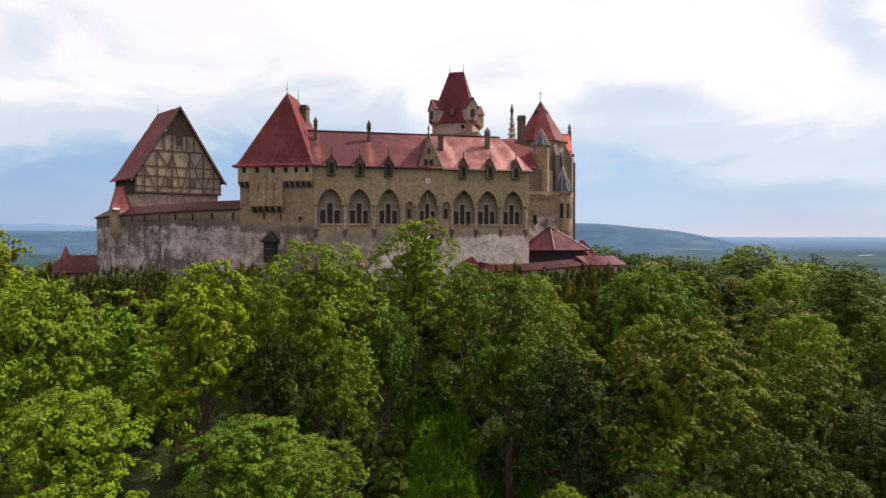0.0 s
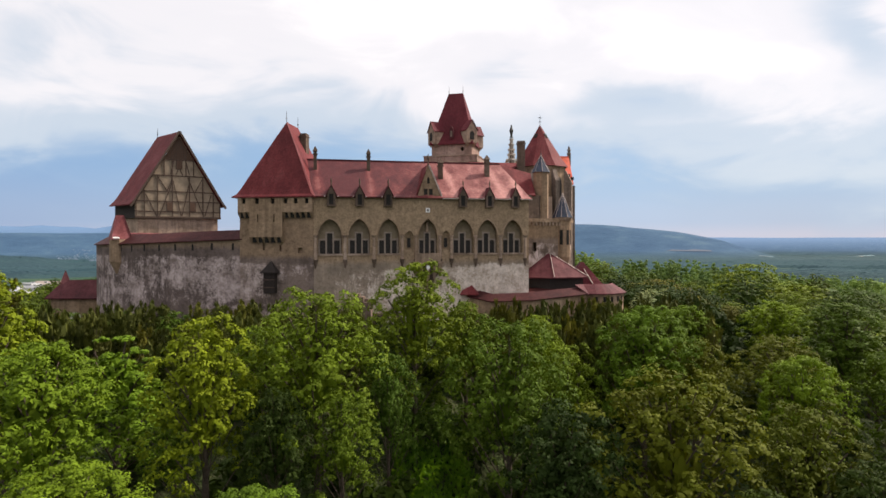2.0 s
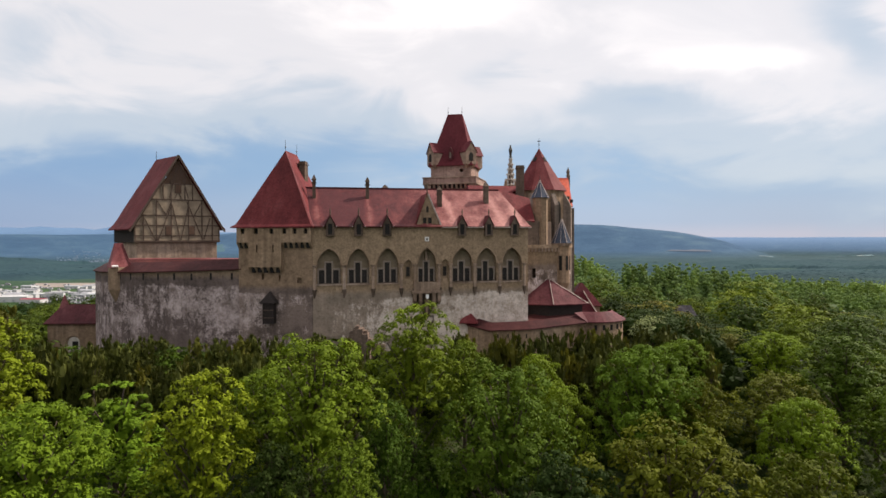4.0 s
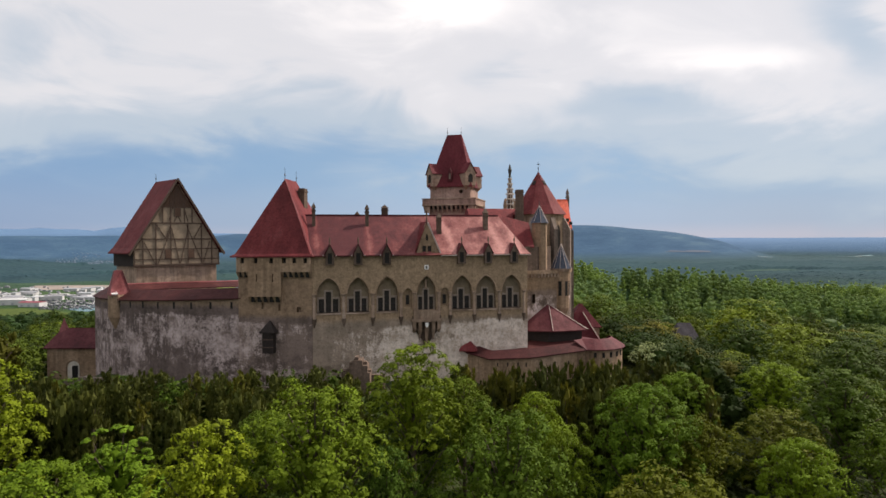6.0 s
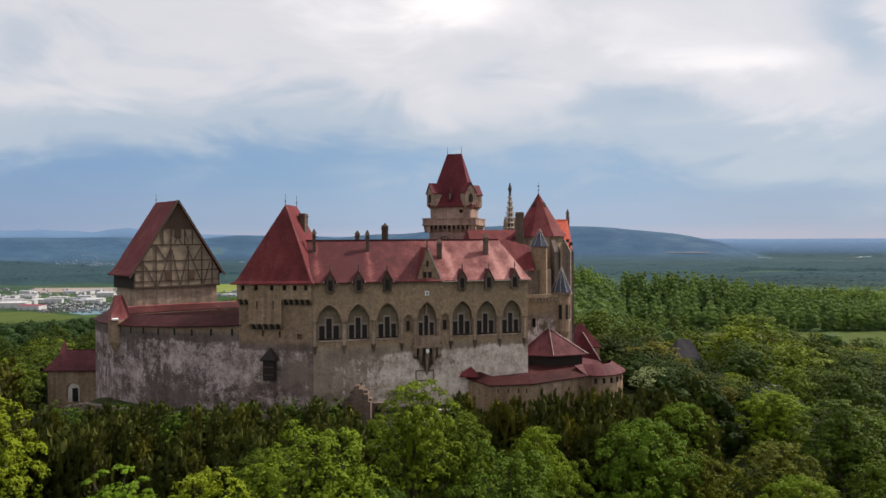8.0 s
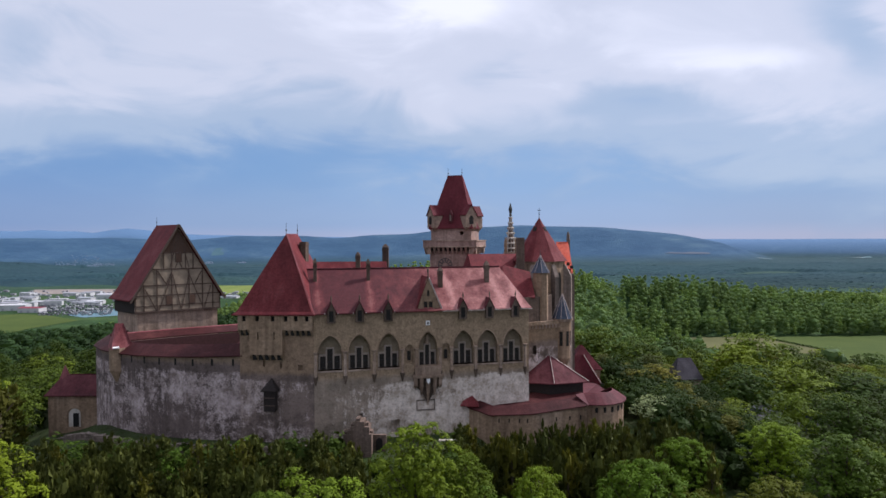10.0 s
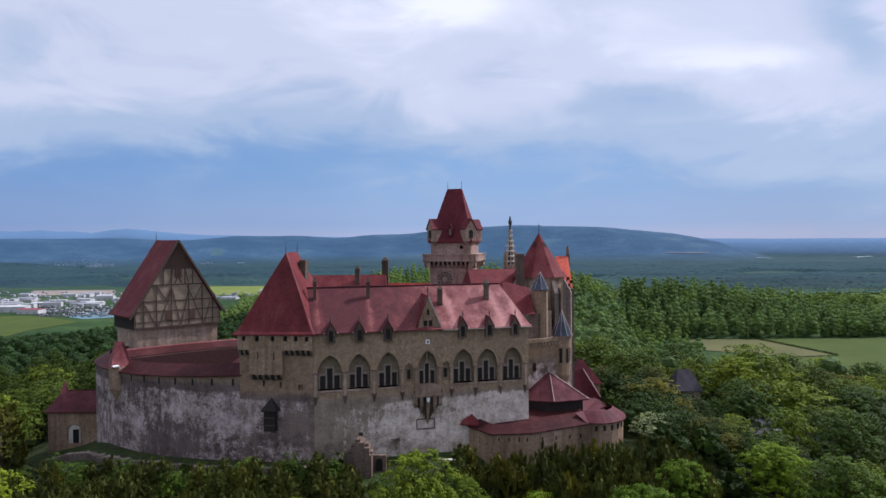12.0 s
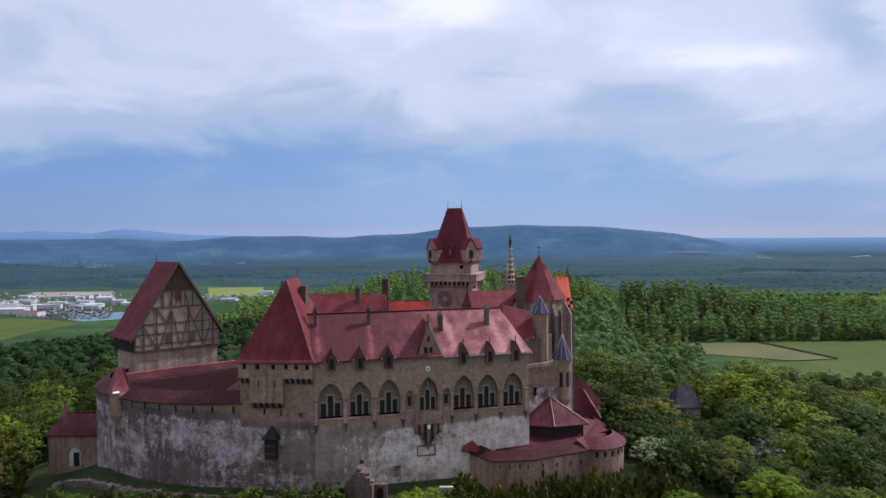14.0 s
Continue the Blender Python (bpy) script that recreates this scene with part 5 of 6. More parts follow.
def build_ward():
    m = ward.matrix_basis
    line = [(3.3, 94.0), (4.0, 92.0), (7.0, 89.6), (13.0, 89.4), (21.4, 91.2)]
    tops = [4.0, 3.7, 3.2, 3.4, 4.1]
    part("wall", local(strip_wall(line, 1.4, -9, tops), m), STONE, ward)
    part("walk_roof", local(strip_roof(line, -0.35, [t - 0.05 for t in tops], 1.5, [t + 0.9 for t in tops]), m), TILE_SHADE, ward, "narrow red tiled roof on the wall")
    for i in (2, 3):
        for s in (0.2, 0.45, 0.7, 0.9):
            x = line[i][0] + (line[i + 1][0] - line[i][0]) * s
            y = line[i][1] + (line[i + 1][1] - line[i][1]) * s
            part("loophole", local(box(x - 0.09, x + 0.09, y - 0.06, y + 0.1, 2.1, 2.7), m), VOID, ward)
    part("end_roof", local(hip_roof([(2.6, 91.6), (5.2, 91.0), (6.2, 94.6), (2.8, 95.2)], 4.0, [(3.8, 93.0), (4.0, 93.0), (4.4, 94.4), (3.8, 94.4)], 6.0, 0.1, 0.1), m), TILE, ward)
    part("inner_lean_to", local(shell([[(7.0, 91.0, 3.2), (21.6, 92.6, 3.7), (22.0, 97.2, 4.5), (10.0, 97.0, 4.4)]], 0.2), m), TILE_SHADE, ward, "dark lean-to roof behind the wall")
    part("yard_roof", local(shell([[(21.0, 94.0, 4.0), (26.0, 97.0, 4.4), (28.4, 112.0, 2.2), (22.0, 112.0, 3.4)]], 0.2), m), TILE_DARK, ward, "dark tiled roof inside the bastion")
    arc = [(21.4, 91.2)] + [(23.5 + 4.9 * math.cos(a), 96.4 + 4.9 * math.sin(a)) for a in [radians(d) for d in range(-110, 41, 15)]] + [(29.0, 106.0), (30.4, 113.0), (30.4, 119.0)]
    t2 = [4.1 for i in range(len(arc))]
    t2[-5:] = [3.6, 2.6, 1.4, 0.6, 0.2]
    part("bastion", local(strip_wall(arc, 1.4, -10, t2), m), STONE, ward, "round stone bastion")
    part("bastion_roof", local(strip_roof(arc, -0.4, [t - 0.05 for t in t2], 1.7, [t + 1.25 for t in t2]), m), TILE_DARK, ward, "curving red tiled roof on the bastion")
    for d in (-95, -80, -65, -50, -35):
        a = radians(d)
        q = box(-0.2, 0.2, -0.05, 0.2, 2.9, 3.7)
        bmesh.ops.transform(q, matrix=m.inverted() @ pose(23.5 + 4.9 * math.cos(a), 96.4 + 4.9 * math.sin(a), 0, 0, 0, d + 90), verts=q.verts)
        part("loophole", q, VOID, ward)


build_ward()
gate_tower = thing("far_gate_tower", pose(27.8, 122, -8), "small gate tower with steep red roofs", "tower")
part("wall", box(-3, 3, -3, 3, -3, 11.6), STONE, gate_tower)
part("roof", hip_roof([(-3.5, -3.4), (3.4, -3.4), (3.4, 3.5), (-3.5, 3.5)], 11.5, [(-0.3, -0.5), (0.2, -0.5), (0.2, 0.4), (-0.3, 0.4)], 15.7, 0.1, 0.2), TILE_DEEP, gate_tower)
part("porch_roof", shell([[(-4.5, -6.4, 8.6), (2.7, -4.6, 9.0), (-0.5, -3.8, 14.5), (-4.5, -3.8, 14.0)], [(2.7, -4.6, 9.0), (3.0, -3.3, 9.4), (-0.5, -3.4, 14.5), (-0.5, -3.8, 14.5)]], 0.2), TILE_DEEP, gate_tower, "steep lean-to roof against the tower")
part("porch_wall", prism([(-4.2, -5.9), (2.4, -4.3), (2.6, -3.1), (-4.2, -3.1)], -3, 8.4), STONE, gate_tower)
part("hip_flashing", beam((2.75, -4.65, 9.15), (-0.45, -3.85, 14.6), 0.12, 0.08, None, (0.4, -0.7, 0.5)), FLASHING, gate_tower)

# ---- ruined pier in front of the hall ----
pier = thing("ruined_pier", pose(-11.6, 82.0, -8.5), "ruined stone pier with a stepped broken top", "ruin")
bm = box(-1.9, 1.9, 0, 2.6, -2, 11.4)
box(-0.9, 1.6, 0, 2.4, 11.4, 12.4, bm)
box(-0.4, 0.9, 0, 2.2, 12.4, 13.1, bm)
for k, (x, z) in enumerate([(-1.7, 11.4), (-1.2, 11.4), (1.75, 11.4), (0.1, 13.1), (-0.7, 12.4), (1.2, 12.4)]):
    box(x - 0.22, x + 0.25, 0.2 + 0.2 * (k % 3), 1.6, z, z + 0.28 + 0.12 * (k % 2), bm)
part("masonry", bm, DARKEST_STONE, pier)
part("doorway", slab(pointed(2.3, 3.2, 8.6, 9.8, 10.3), 1.9, 2.0), VOID, pier, "small dark opening beside the pier")
part("side_wall", box(1.9, 3.7, 2.01, 2.6, -2, 10.7), DARKEST_STONE, pier)
TERRACE = [(-62, 97), (-55, 91.0), (-46, 86.6), (-36, 84.0), (-24, 83.0), (-15, 82.8)]
terrace = whole("terrace_wall", local(strip_wall(TERRACE, 0.9, -9, [ground_at(x, y) + 0.45 for x, y in TERRACE]), pose(-30, 85, 0)), STONE_DARK,
                "low ruined terrace wall of dark rubble", "wall", m=pose(-30, 85, 0))
rubble = []
for k in range(4):
    bm = bmesh.new()
    bmesh.ops.create_cube(bm, size=1.0)
    for v in bm.verts:
        v.co = Vector((v.co.x * random.uniform(0.7, 1.1), v.co.y * random.uniform(0.5, 0.9), v.co.z * random.uniform(0.4, 0.75)))
    me = bpy.data.meshes.new("stone")
    bm.to_mesh(me)
    bm.free()
    me.materials.append(STONE_DARK)
    rubble.append(me)
for (x0, y0), (x1, y1) in zip(TERRACE, TERRACE[1:]):
    steps = int(math.hypot(x1 - x0, y1 - y0) / 0.62)
    for k in range(steps):
        x, y = x0 + (x1 - x0) * k / steps, y0 + (y1 - y0) * k / steps
        stone = new("stone", rubble[random.randrange(4)])
        stone.parent = terrace
        stone.matrix_basis = pose(x + 30, y - 84.6 + random.uniform(-0.1, 0.3), ground_at(x, y) + random.uniform(0.5, 0.75), 0, 0, random.uniform(-40, 40))
bench = thing("stone_bench", pose(0.6, 88.0, -0.6), "long pale stone bench at the foot of the hall wall", "bench")
part("seat", box(-1.25, 1.25, -0.25, 0.25, 0.55, 0.75), PALE_STONE, bench)
for s in (-0.9, 0.9):
    part("leg", box(s - 0.12, s + 0.12, -0.2, 0.2, -1.5, 0.55), PALE_STONE, bench)

# ---- far house on the hill ----
hut = thing("hill_house", pose(57.0, 143, -9), "house with grey hipped roof among trees", "house")
part("wall", box(-2.8, 2.8, -2.2, 3, -3, 5.5), STONE_CUT, hut)
part("roof", hip_roof([(-3.3, -2.8), (3.3, -2.8), (3.3, 3.6), (-3.3, 3.6)], 5.4, [(-1.5, 0.4), (1.5, 0.4), (1.5, 0.6), (-1.5, 0.6)], 9.8, 0.1, 0.1), GREY_TILE, hut)


# ---- trees ----
def leaf_cloud(rng, blobs, per, size, heart, lift=0.75):
    """Many small leaf cards on the outer skins of clumps, as arrays of corners."""
    cs = np.repeat(np.array([b[:3] for b in blobs]), per, 0)
    rs = np.repeat(np.array([b[3] for b in blobs]), per)
    n = len(cs)
    out = cs - (np.repeat(np.array(heart), per, 0) if len(np.shape(heart)) > 1 else np.array(heart))
    out = out / np.maximum(np.linalg.norm(out, axis=-1, keepdims=True), 0.01)
    d = rng.normal(size=(n, 3)) * 0.8 + out * 0.6 + np.array([0, 0, lift])
    d /= np.linalg.norm(d, axis=1)[:, None]
    p = cs + d * (rs * rng.uniform(0.78, 1.1, n))[:, None] * np.array([1, 1, 0.85])
    up = d * 1.2 + np.array([0, 0, 0.3]) + rng.normal(size=(n, 3)) * 0.17
    up /= np.linalg.norm(up, axis=1)[:, None]
    a = np.cross(up, rng.normal(size=(n, 3)))
    a /= np.linalg.norm(a, axis=1)[:, None]
    b = np.cross(up, a)
    s = (size * rng.uniform(0.6, 1.3, n))[:, None]
    a, b = a * s, b * s * 0.66
    return np.stack([p - a, p - b - up * s * 0.12, p + a, p + b - up * s * 0.12], 1)


def rounded_cube(k):
    """Faces of a cube split k by k and pushed out to a ball, as separate quads."""
    faces = []
    for axis in range(3):
        for sign in (-1, 1):
            for i in range(k):
                for j in range(k):
                    quad = []
                    for u, v in ((i, j), (i + 1, j), (i + 1, j + 1), (i, j + 1)):
                        p = [0.0, 0.0, 0.0]
                        p[axis], p[(axis + 1) % 3], p[(axis + 2) % 3] = sign, 2 * u / k - 1, 2 * v / k - 1
                        quad.append(np.array(p) / np.linalg.norm(p))
                    faces.append(quad)
    return np.array(faces)


CORE = {2: rounded_cube(2), 5: rounded_cube(5)}
CORE["dome"] = np.array([f for f in CORE[2] if f[:, 2].mean() > -0.35])


def leaf_cores(rng, blobs, k, size=0.8, rag=1.0):
    """Ragged inner masses, so that a crown is not seen through."""
    b = np.array(blobs)
    f = CORE[k]
    q = f[None] * (b[:, 3] * size)[:, None, None, None]
    q = q * rng.uniform(1 - 0.2 * rag, 1 + 0.2 * rag, (len(b), len(f), 1, 1)) * np.array([1, 1, 0.8]) + b[:, None, None, :3]
    q = q + rng.normal(size=(len(b), len(f), 4, 3)) * (b[:, 3] * 0.1 * rag)[:, None, None, None]
    return q.reshape(-1, 4, 3)


def quads_mesh(name, q, mats, slots=None):
    n = len(q)
    me = bpy.data.meshes.new(name)
    me.vertices.add(n * 4)
    me.vertices.foreach_set("co", q.reshape(-1).astype(np.float32))
    me.loops.add(n * 4)
    me.loops.foreach_set("vertex_index", np.arange(n * 4, dtype=np.int32))
    me.polygons.add(n)
    me.polygons.foreach_set("loop_start", np.arange(0, n * 4, 4, dtype=np.int32))
    for m in mats if isinstance(mats, list) else [mats]:
        me.materials.append(m)
    if slots is not None:
        me.polygons.foreach_set("material_index", slots.astype(np.int32))
    me.update(calc_edges=True)
    return me


def crown_lobes(rng, h, r, base, count, shape):
    """Centres and radii of the leafy boughs on the hull of a crown between base and h, with bulges, hollows and gaps."""
    out = []
    heart = max(base + (h - base) * 0.3, h - r * (1.5 if shape == "tall" else 1.15))
    p1, p2 = rng.uniform(0, 6.28, 2)
    size = 1.75 / math.sqrt(count)
    if shape == "shoots":
        # a sheaf of upright leafy shoots of uneven height
        for i in range(count // 5):
            a, q = i * 2.4 + rng.normal() * 0.2, r * 0.86 * math.sqrt((i + 0.4) / (count // 5))
            top = h * (1.0 - 0.22 * (q / r) ** 2 - 0.1 * rng.random())
            for k in range(5):
                u = k / 4
                z = top - (top - base) * (0.04 + 0.8 * u)
                out.append((q * math.cos(a) * (0.8 + 0.3 * u) + rng.normal() * 0.15, q * math.sin(a) * (0.8 + 0.3 * u) + rng.normal() * 0.15, z, r * (0.13 + 0.19 * u ** 0.7)))
        return out, (0, 0, heart)
    for i in range(count):
        z = 1 - 1.66 * ((i + 0.5) / count) ** 1.25
        a = i * 2.4 + rng.normal() * 0.25
        w = 1 - 0.3 * z * z if z < 0 else math.sqrt(max(0.0, 1 - z ** (1.7 if shape == "tall" else 2.0)))
        f = 0.8 + 0.08 * math.sin(2 * a + p1 + 2.5 * z) + 0.08 * math.sin(3 * a + p2 - 4 * z) + rng.normal() * 0.06
        if rng.random() < 0.05:
            f -= 0.25
        zz = heart + ((h - heart) * z if z > 0 else (heart - base) * z) * (0.84 + 0.4 * (f - 0.8))
        q = r * w * f
        out.append((q * math.cos(a), q * math.sin(a), zz, r * size * (0.82 + 0.5 * rng.random()) * (1.0 if shape == "round" else 1.1)))
    return out, (0, 0, heart)


def leafy(rng, lobes, heart, bumps, per, size, droop=0.8, jitter=0.22, upright=False):
    """Leaf cards on small bumps over the upper and outer sides of every bough; upright: long ones that point upwards."""
    c = np.repeat(np.array([l[:3] for l in lobes]), bumps, 0)
    big = np.repeat(np.array([l[3] for l in lobes]), bumps)
    n = len(c)
    out = c - np.array(heart)
    out /= np.maximum(np.linalg.norm(out, axis=1), 0.01)[:, None]
    d = rng.normal(size=(n, 3)) * 0.75 + out * 0.65 + np.array([0, 0, 0.5])
    d /= np.linalg.norm(d, axis=1)[:, None]
    bc = c + d * (big * rng.uniform(0.55, 0.85, n))[:, None] * np.array([1, 1, droop])
    br = big * rng.uniform(0.28, 0.5, n)
    bc, br, bd = np.repeat(bc, per, 0), np.repeat(br, per), np.repeat(d, per, 0)
    n = len(bc)
    e = rng.normal(size=(n, 3)) * 0.75 + bd * 0.75 + np.array([0, 0, 0.35])
    e /= np.linalg.norm(e, axis=1)[:, None]
    p = bc + e * (br * rng.uniform(0.7, 1.15, n))[:, None] * np.array([1, 1, 0.8])
    up = e + np.array([0, 0, 0.3]) + rng.normal(size=(n, 3)) * jitter
    up /= np.linalg.norm(up, axis=1)[:, None]
    a = np.cross(up, rng.normal(size=(n, 3)))
    a /= np.linalg.norm(a, axis=1)[:, None]
    b = np.cross(up, a)
    s = (size * rng.uniform(0.6, 1.35, n))[:, None]
    if upright:
        up[:, 2] *= 0.35
        rise = np.array([0, 0, 1.0]) + rng.normal(size=(n, 3)) * 0.2 + e * 0.3
        b = np.cross(up, rise)
        b /= np.maximum(np.linalg.norm(b, axis=1), 0.05)[:, None]
        a, b = rise * s * 2.4, b * s * 0.62
    else:
        a, b = a * s, b * s * 0.6
    return np.stack([p - a, p - b - up * s * 0.15, p + a, p + b - up * s * 0.15], 1)


CROWNS = {}


def make_tree(seed, h, r, lobes, bumps, per, size, mat, shape="round", label="", name="tree", base=0.28):
    rng = np.random.default_rng(seed)
    t = thing(name, pose(0, 0, 0), label, "tree" if name == "tree" else "shrub", "trees on the castle hill")
    bm = drum(0, 0, 0.34 * h / 16, -0.6, 0.2 * h / 16, h * 0.45, 8)
    drum(0, 0, 0.2 * h / 16, h * 0.45, 0.05, h * 0.8, 7, bm)
    boughs, heart = crown_lobes(rng, h, r, h * base, lobes, shape)
    for x, y, z, w in boughs[::2]:
        foot = max(h * 0.12, min(h * 0.62, z - 0.7 * math.hypot(x, y) - 0.1 * h))
        beam((0, 0, foot), (x * 0.85, y * 0.85, max(z, foot + 0.2)), 0.1 * h / 16, 0.1 * h / 16, bm, (0.3, 0.2, 1))
    part("trunk", bm, BARK, t)
    inner = [(x * 0.55, y * 0.55, heart[2] + (z - heart[2]) * 0.6, w) for x, y, z, w in boughs]
    mass = leaf_cores(rng, [(0, 0, 0, 1)], 5 if per > 12 else 2, 1.0) * np.array([r * 0.25, r * 0.25, (h - h * base) * 0.2]) + np.array([0, 0, heart[2]])
    q = np.concatenate([leafy(rng, boughs, heart, bumps, per, size, upright=h < 10 and shape == "shoots"), leafy(rng, inner, heart, 5 if per > 10 else 1, max(4, per // 3), size * 1.6), mass])
    part("crown", quads_mesh("crown", q, mat), mat, t)
    CROWNS[label] = (q, mat)
    return t


GREEN, LIGHT, NARROW = "broad leafy green deciduous tree on the slope", "light green deciduous tree with loose crown", "tall yellowish green tree with narrow crown"
KINDS = {
    "broad": make_tree(1, 18, 5.8, 62, 7, 17, 0.15, LEAF, "round", GREEN, base=0.12),
    "broad2": make_tree(2, 17, 5.4, 62, 7, 17, 0.15, LEAF, "round", GREEN, base=0.12),
    "light": make_tree(3, 16, 5.0, 62, 7, 25, 0.135, LEAF_LIGHT, "round", LIGHT, base=0.12),
    "shoots": make_tree(16, 16, 4.4, 60, 7, 20, 0.14, LEAF_FRESH, "shoots", "light green tree of many upright leafy shoots", base=0.12),
    "yellow": make_tree(4, 17, 4.4, 58, 7, 20, 0.145, LEAF_YELLOW, "tall", NARROW, base=0.1),
    "dark": make_tree(5, 15, 4.8, 58, 7, 18, 0.15, LEAF_DARK, "round", "dark green tree, shade of the slope in its leaf colour", base=0.1),
    "olive": make_tree(17, 15, 5.2, 66, 7, 17, 0.14, LEAF_OLIVE, "round", "dense olive green tree with a rounded crown", base=0.1),
    "bronze": make_tree(6, 8, 1.5, 30, 3, 7, 0.15, LEAF_BRONZE, "shoots", "slim dark bronze-green tree below the wall", base=0.05),
    "yew": make_tree(7, 8, 1.6, 30, 3, 7, 0.15, LEAF_YEW, "shoots", "slim dark evergreen below the castle wall", base=0.03),
    "shrub": make_tree(8, 6, 3.0, 24, 6, 14, 0.15, LEAF, "round", "low green shrub on the slope", "shrub", base=0.03),
    "far_broad": make_tree(11, 14, 5.0, 26, 6, 12, 0.25, LEAF_SIDE, "round", "green deciduous tree in the wood beside the castle", base=0.15),
    "far_light": make_tree(12, 14, 4.6, 26, 6, 12, 0.25, LEAF_SUNNY, "round", "light green tree in the wood beside the castle", base=0.15),
    "far_dark": make_tree(13, 13, 4.2, 26, 6, 12, 0.24, LEAF_DARK, "tall", "dark green tree in the wood beside the castle", base=0.12),
    "far_bronze": make_tree(14, 13, 4.4, 26, 6, 12, 0.24, LEAF_BRONZE, "round", "bronze-leaved tree in the wood beside the castle", base=0.12),
    "blossom": make_tree(15, 12, 5.2, 28, 6, 14, 0.2, LEAF_PALE, "round", "pale tree in white blossom below the bastion", base=0.12),
}
HEIGHTS = {"broad": 18, "broad2": 17, "light": 16, "shoots": 16, "olive": 15, "yellow": 17, "dark": 15, "bronze": 8, "yew": 8, "shrub": 6, "far_broad": 14, "far_light": 14, "far_dark": 13, "far_bronze": 13, "blossom": 12}
taken, used = [], set()


def plant(kind, x, y, top, wide=1.0, joined=None):
    """A tree of that kind with its crown's top at the height given; joined: the grove that it is joined to."""
    g = ground_at(x, y)
    s = max(0.3, (top - g) / HEIGHTS[kind])
    w = wide * s ** 0.5 * random.uniform(0.92, 1.08)
    turn = random.uniform(0, 360)
    taken.append((x, y, {"bronze": 1.3, "yew": 1.3, "shrub": 2.0}.get(kind, 3.4) * w))
    if joined is not None and kind in used:
        joined.append((kind, x, y, g, w, s, turn))
        return
    m = pose(x, y, g, 0, 0, turn)
    ob = KINDS[kind]
    if kind in used:
        ob = copy_thing(ob, m)
    used.add(kind)
    ob.matrix_basis = m
    ob.scale = (w, w, s)


def grove(name, rows, label):
    """Trees that nobody could count, as one mesh."""
    quads, slots, mats = [], [], []
    for kind, x, y, g, w, s, turn in rows:
        q, mat = CROWNS[KINDS[kind]["label"]]
        c, d = math.cos(radians(turn)) * w, math.sin(radians(turn)) * w
        quads.append(np.stack([q[..., 0] * c - q[..., 1] * d + x, q[..., 0] * d + q[..., 1] * c + y, q[..., 2] * s + g], -1))
        if mat not in mats:
            mats.append(mat)
        slots.append(np.full(len(q), mats.index(mat)))
    me = quads_mesh(name, np.concatenate(quads), mats, np.concatenate(slots))
    return tagged(new(name, me), label, "trees", kind="stuff")


NEAR_TREES = [("yellow", -2.9, 63.0, 9.8, 1.1), ("broad", -11.3, 54.6, 7.7, 1.1), ("yellow", -19.2, 49.0, 6.0, 0.95), ("shoots", -30.6, 57.0, 3.9, 1.3), ("dark", -13.4, 48.6, 0.3, 0.62), ("broad", -8.4, 50.6, -0.5, 0.75),
              ("olive", 19.2, 50.6, 1.4, 1.12), ("olive", 30.6, 51.2, -1.6, 1.0), ("light", -29.2, 43.4, 5.2, 0.95), ("light", -11.3, 35.6, -2.3, 0.95), ("light", -22.2, 35.8, -0.9, 0.95),
              ("broad2", -5.0, 55.6, 1.9, 0.6), ("yellow", 2.5, 67.0, 5.2, 0.85), ("yellow", -45.6, 60.5, 9.2, 1.0), ("broad2", -23.6, 53.4, -2.6, 0.7), ("dark", 33.0, 45.0, -4.5, 0.9), ("shoots", 16.0, 44.0, -7.4, 0.7),
              ("broad", 6.2, 57.0, 4.8, 0.85), ("broad2", 10.4, 67.0, 3.9, 0.75), ("broad", 12.9, 63.4, 1.2, 0.65), ("broad2", -18.0, 62.0, 3.4, 0.8), ("light", 21.6, 65.2, 5.4, 0.9),
              ("olive", 27.6, 66.6, 1.4, 0.9), ("olive", 38.4, 69.4, 1.2, 1.1), ("yellow", 49.8, 75.0, 4.2, 1.3), ("light", 8.6, 42.6, -9.4, 0.6)]
SIDE_TREES = [("far_light", 68.0, 118.0, 3.4, 1.5), ("far_broad", 84.0, 122.0, 1.4, 1.4), ("far_light", 91.0, 137.0, -0.6, 1.4), ("far_broad", 49.6, 153.5, 4.0, 1.3), ("far_broad", 40.4, 157.0, 6.0, 1.3),
              ("far_bronze", 41.8, 118.0, 4.4, 1.3), ("far_bronze", 36.6, 116.0, 4.0, 1.2), ("far_broad", 55.0, 110.0, 5.7, 1.2), ("far_broad", 63.7, 95.6, 4.0, 1.0), ("far_dark", 78.0, 128.0, 4.0, 1.0), ("blossom", 32.9, 95.0, 4.4, 1.1),
              ("far_bronze", 48.0, 140.0, 2.2, 1.1), ("light", 30.0, 76.0, 4.2, 0.9), ("light", 45.0, 82.0, 4.0, 1.0),
              ("far_light", 73.4, 144.0, 6.2, 1.4), ("far_light", 67.0, 139.0, 4.4, 1.2), ("far_broad", 33.0, 160.0, 5.6, 1.2),
              ("yew", -70.5, 97.0, 6.8, 2.5), ("yew", -76.0, 99.0, 7.2, 2.7), ("yew", -69.0, 91.5, 4.4, 2.2), ("yew", -80.5, 97.0, 6.4, 2.5), ("far_broad", -80.0, 114.0, 1.6, 1.0), ("far_light", -88.0, 119.0, 1.6, 1.0), ("far_broad", -80.5, 126.0, 3.0, 1.0)]
for row in NEAR_TREES + SIDE_TREES:
    plant(*row)


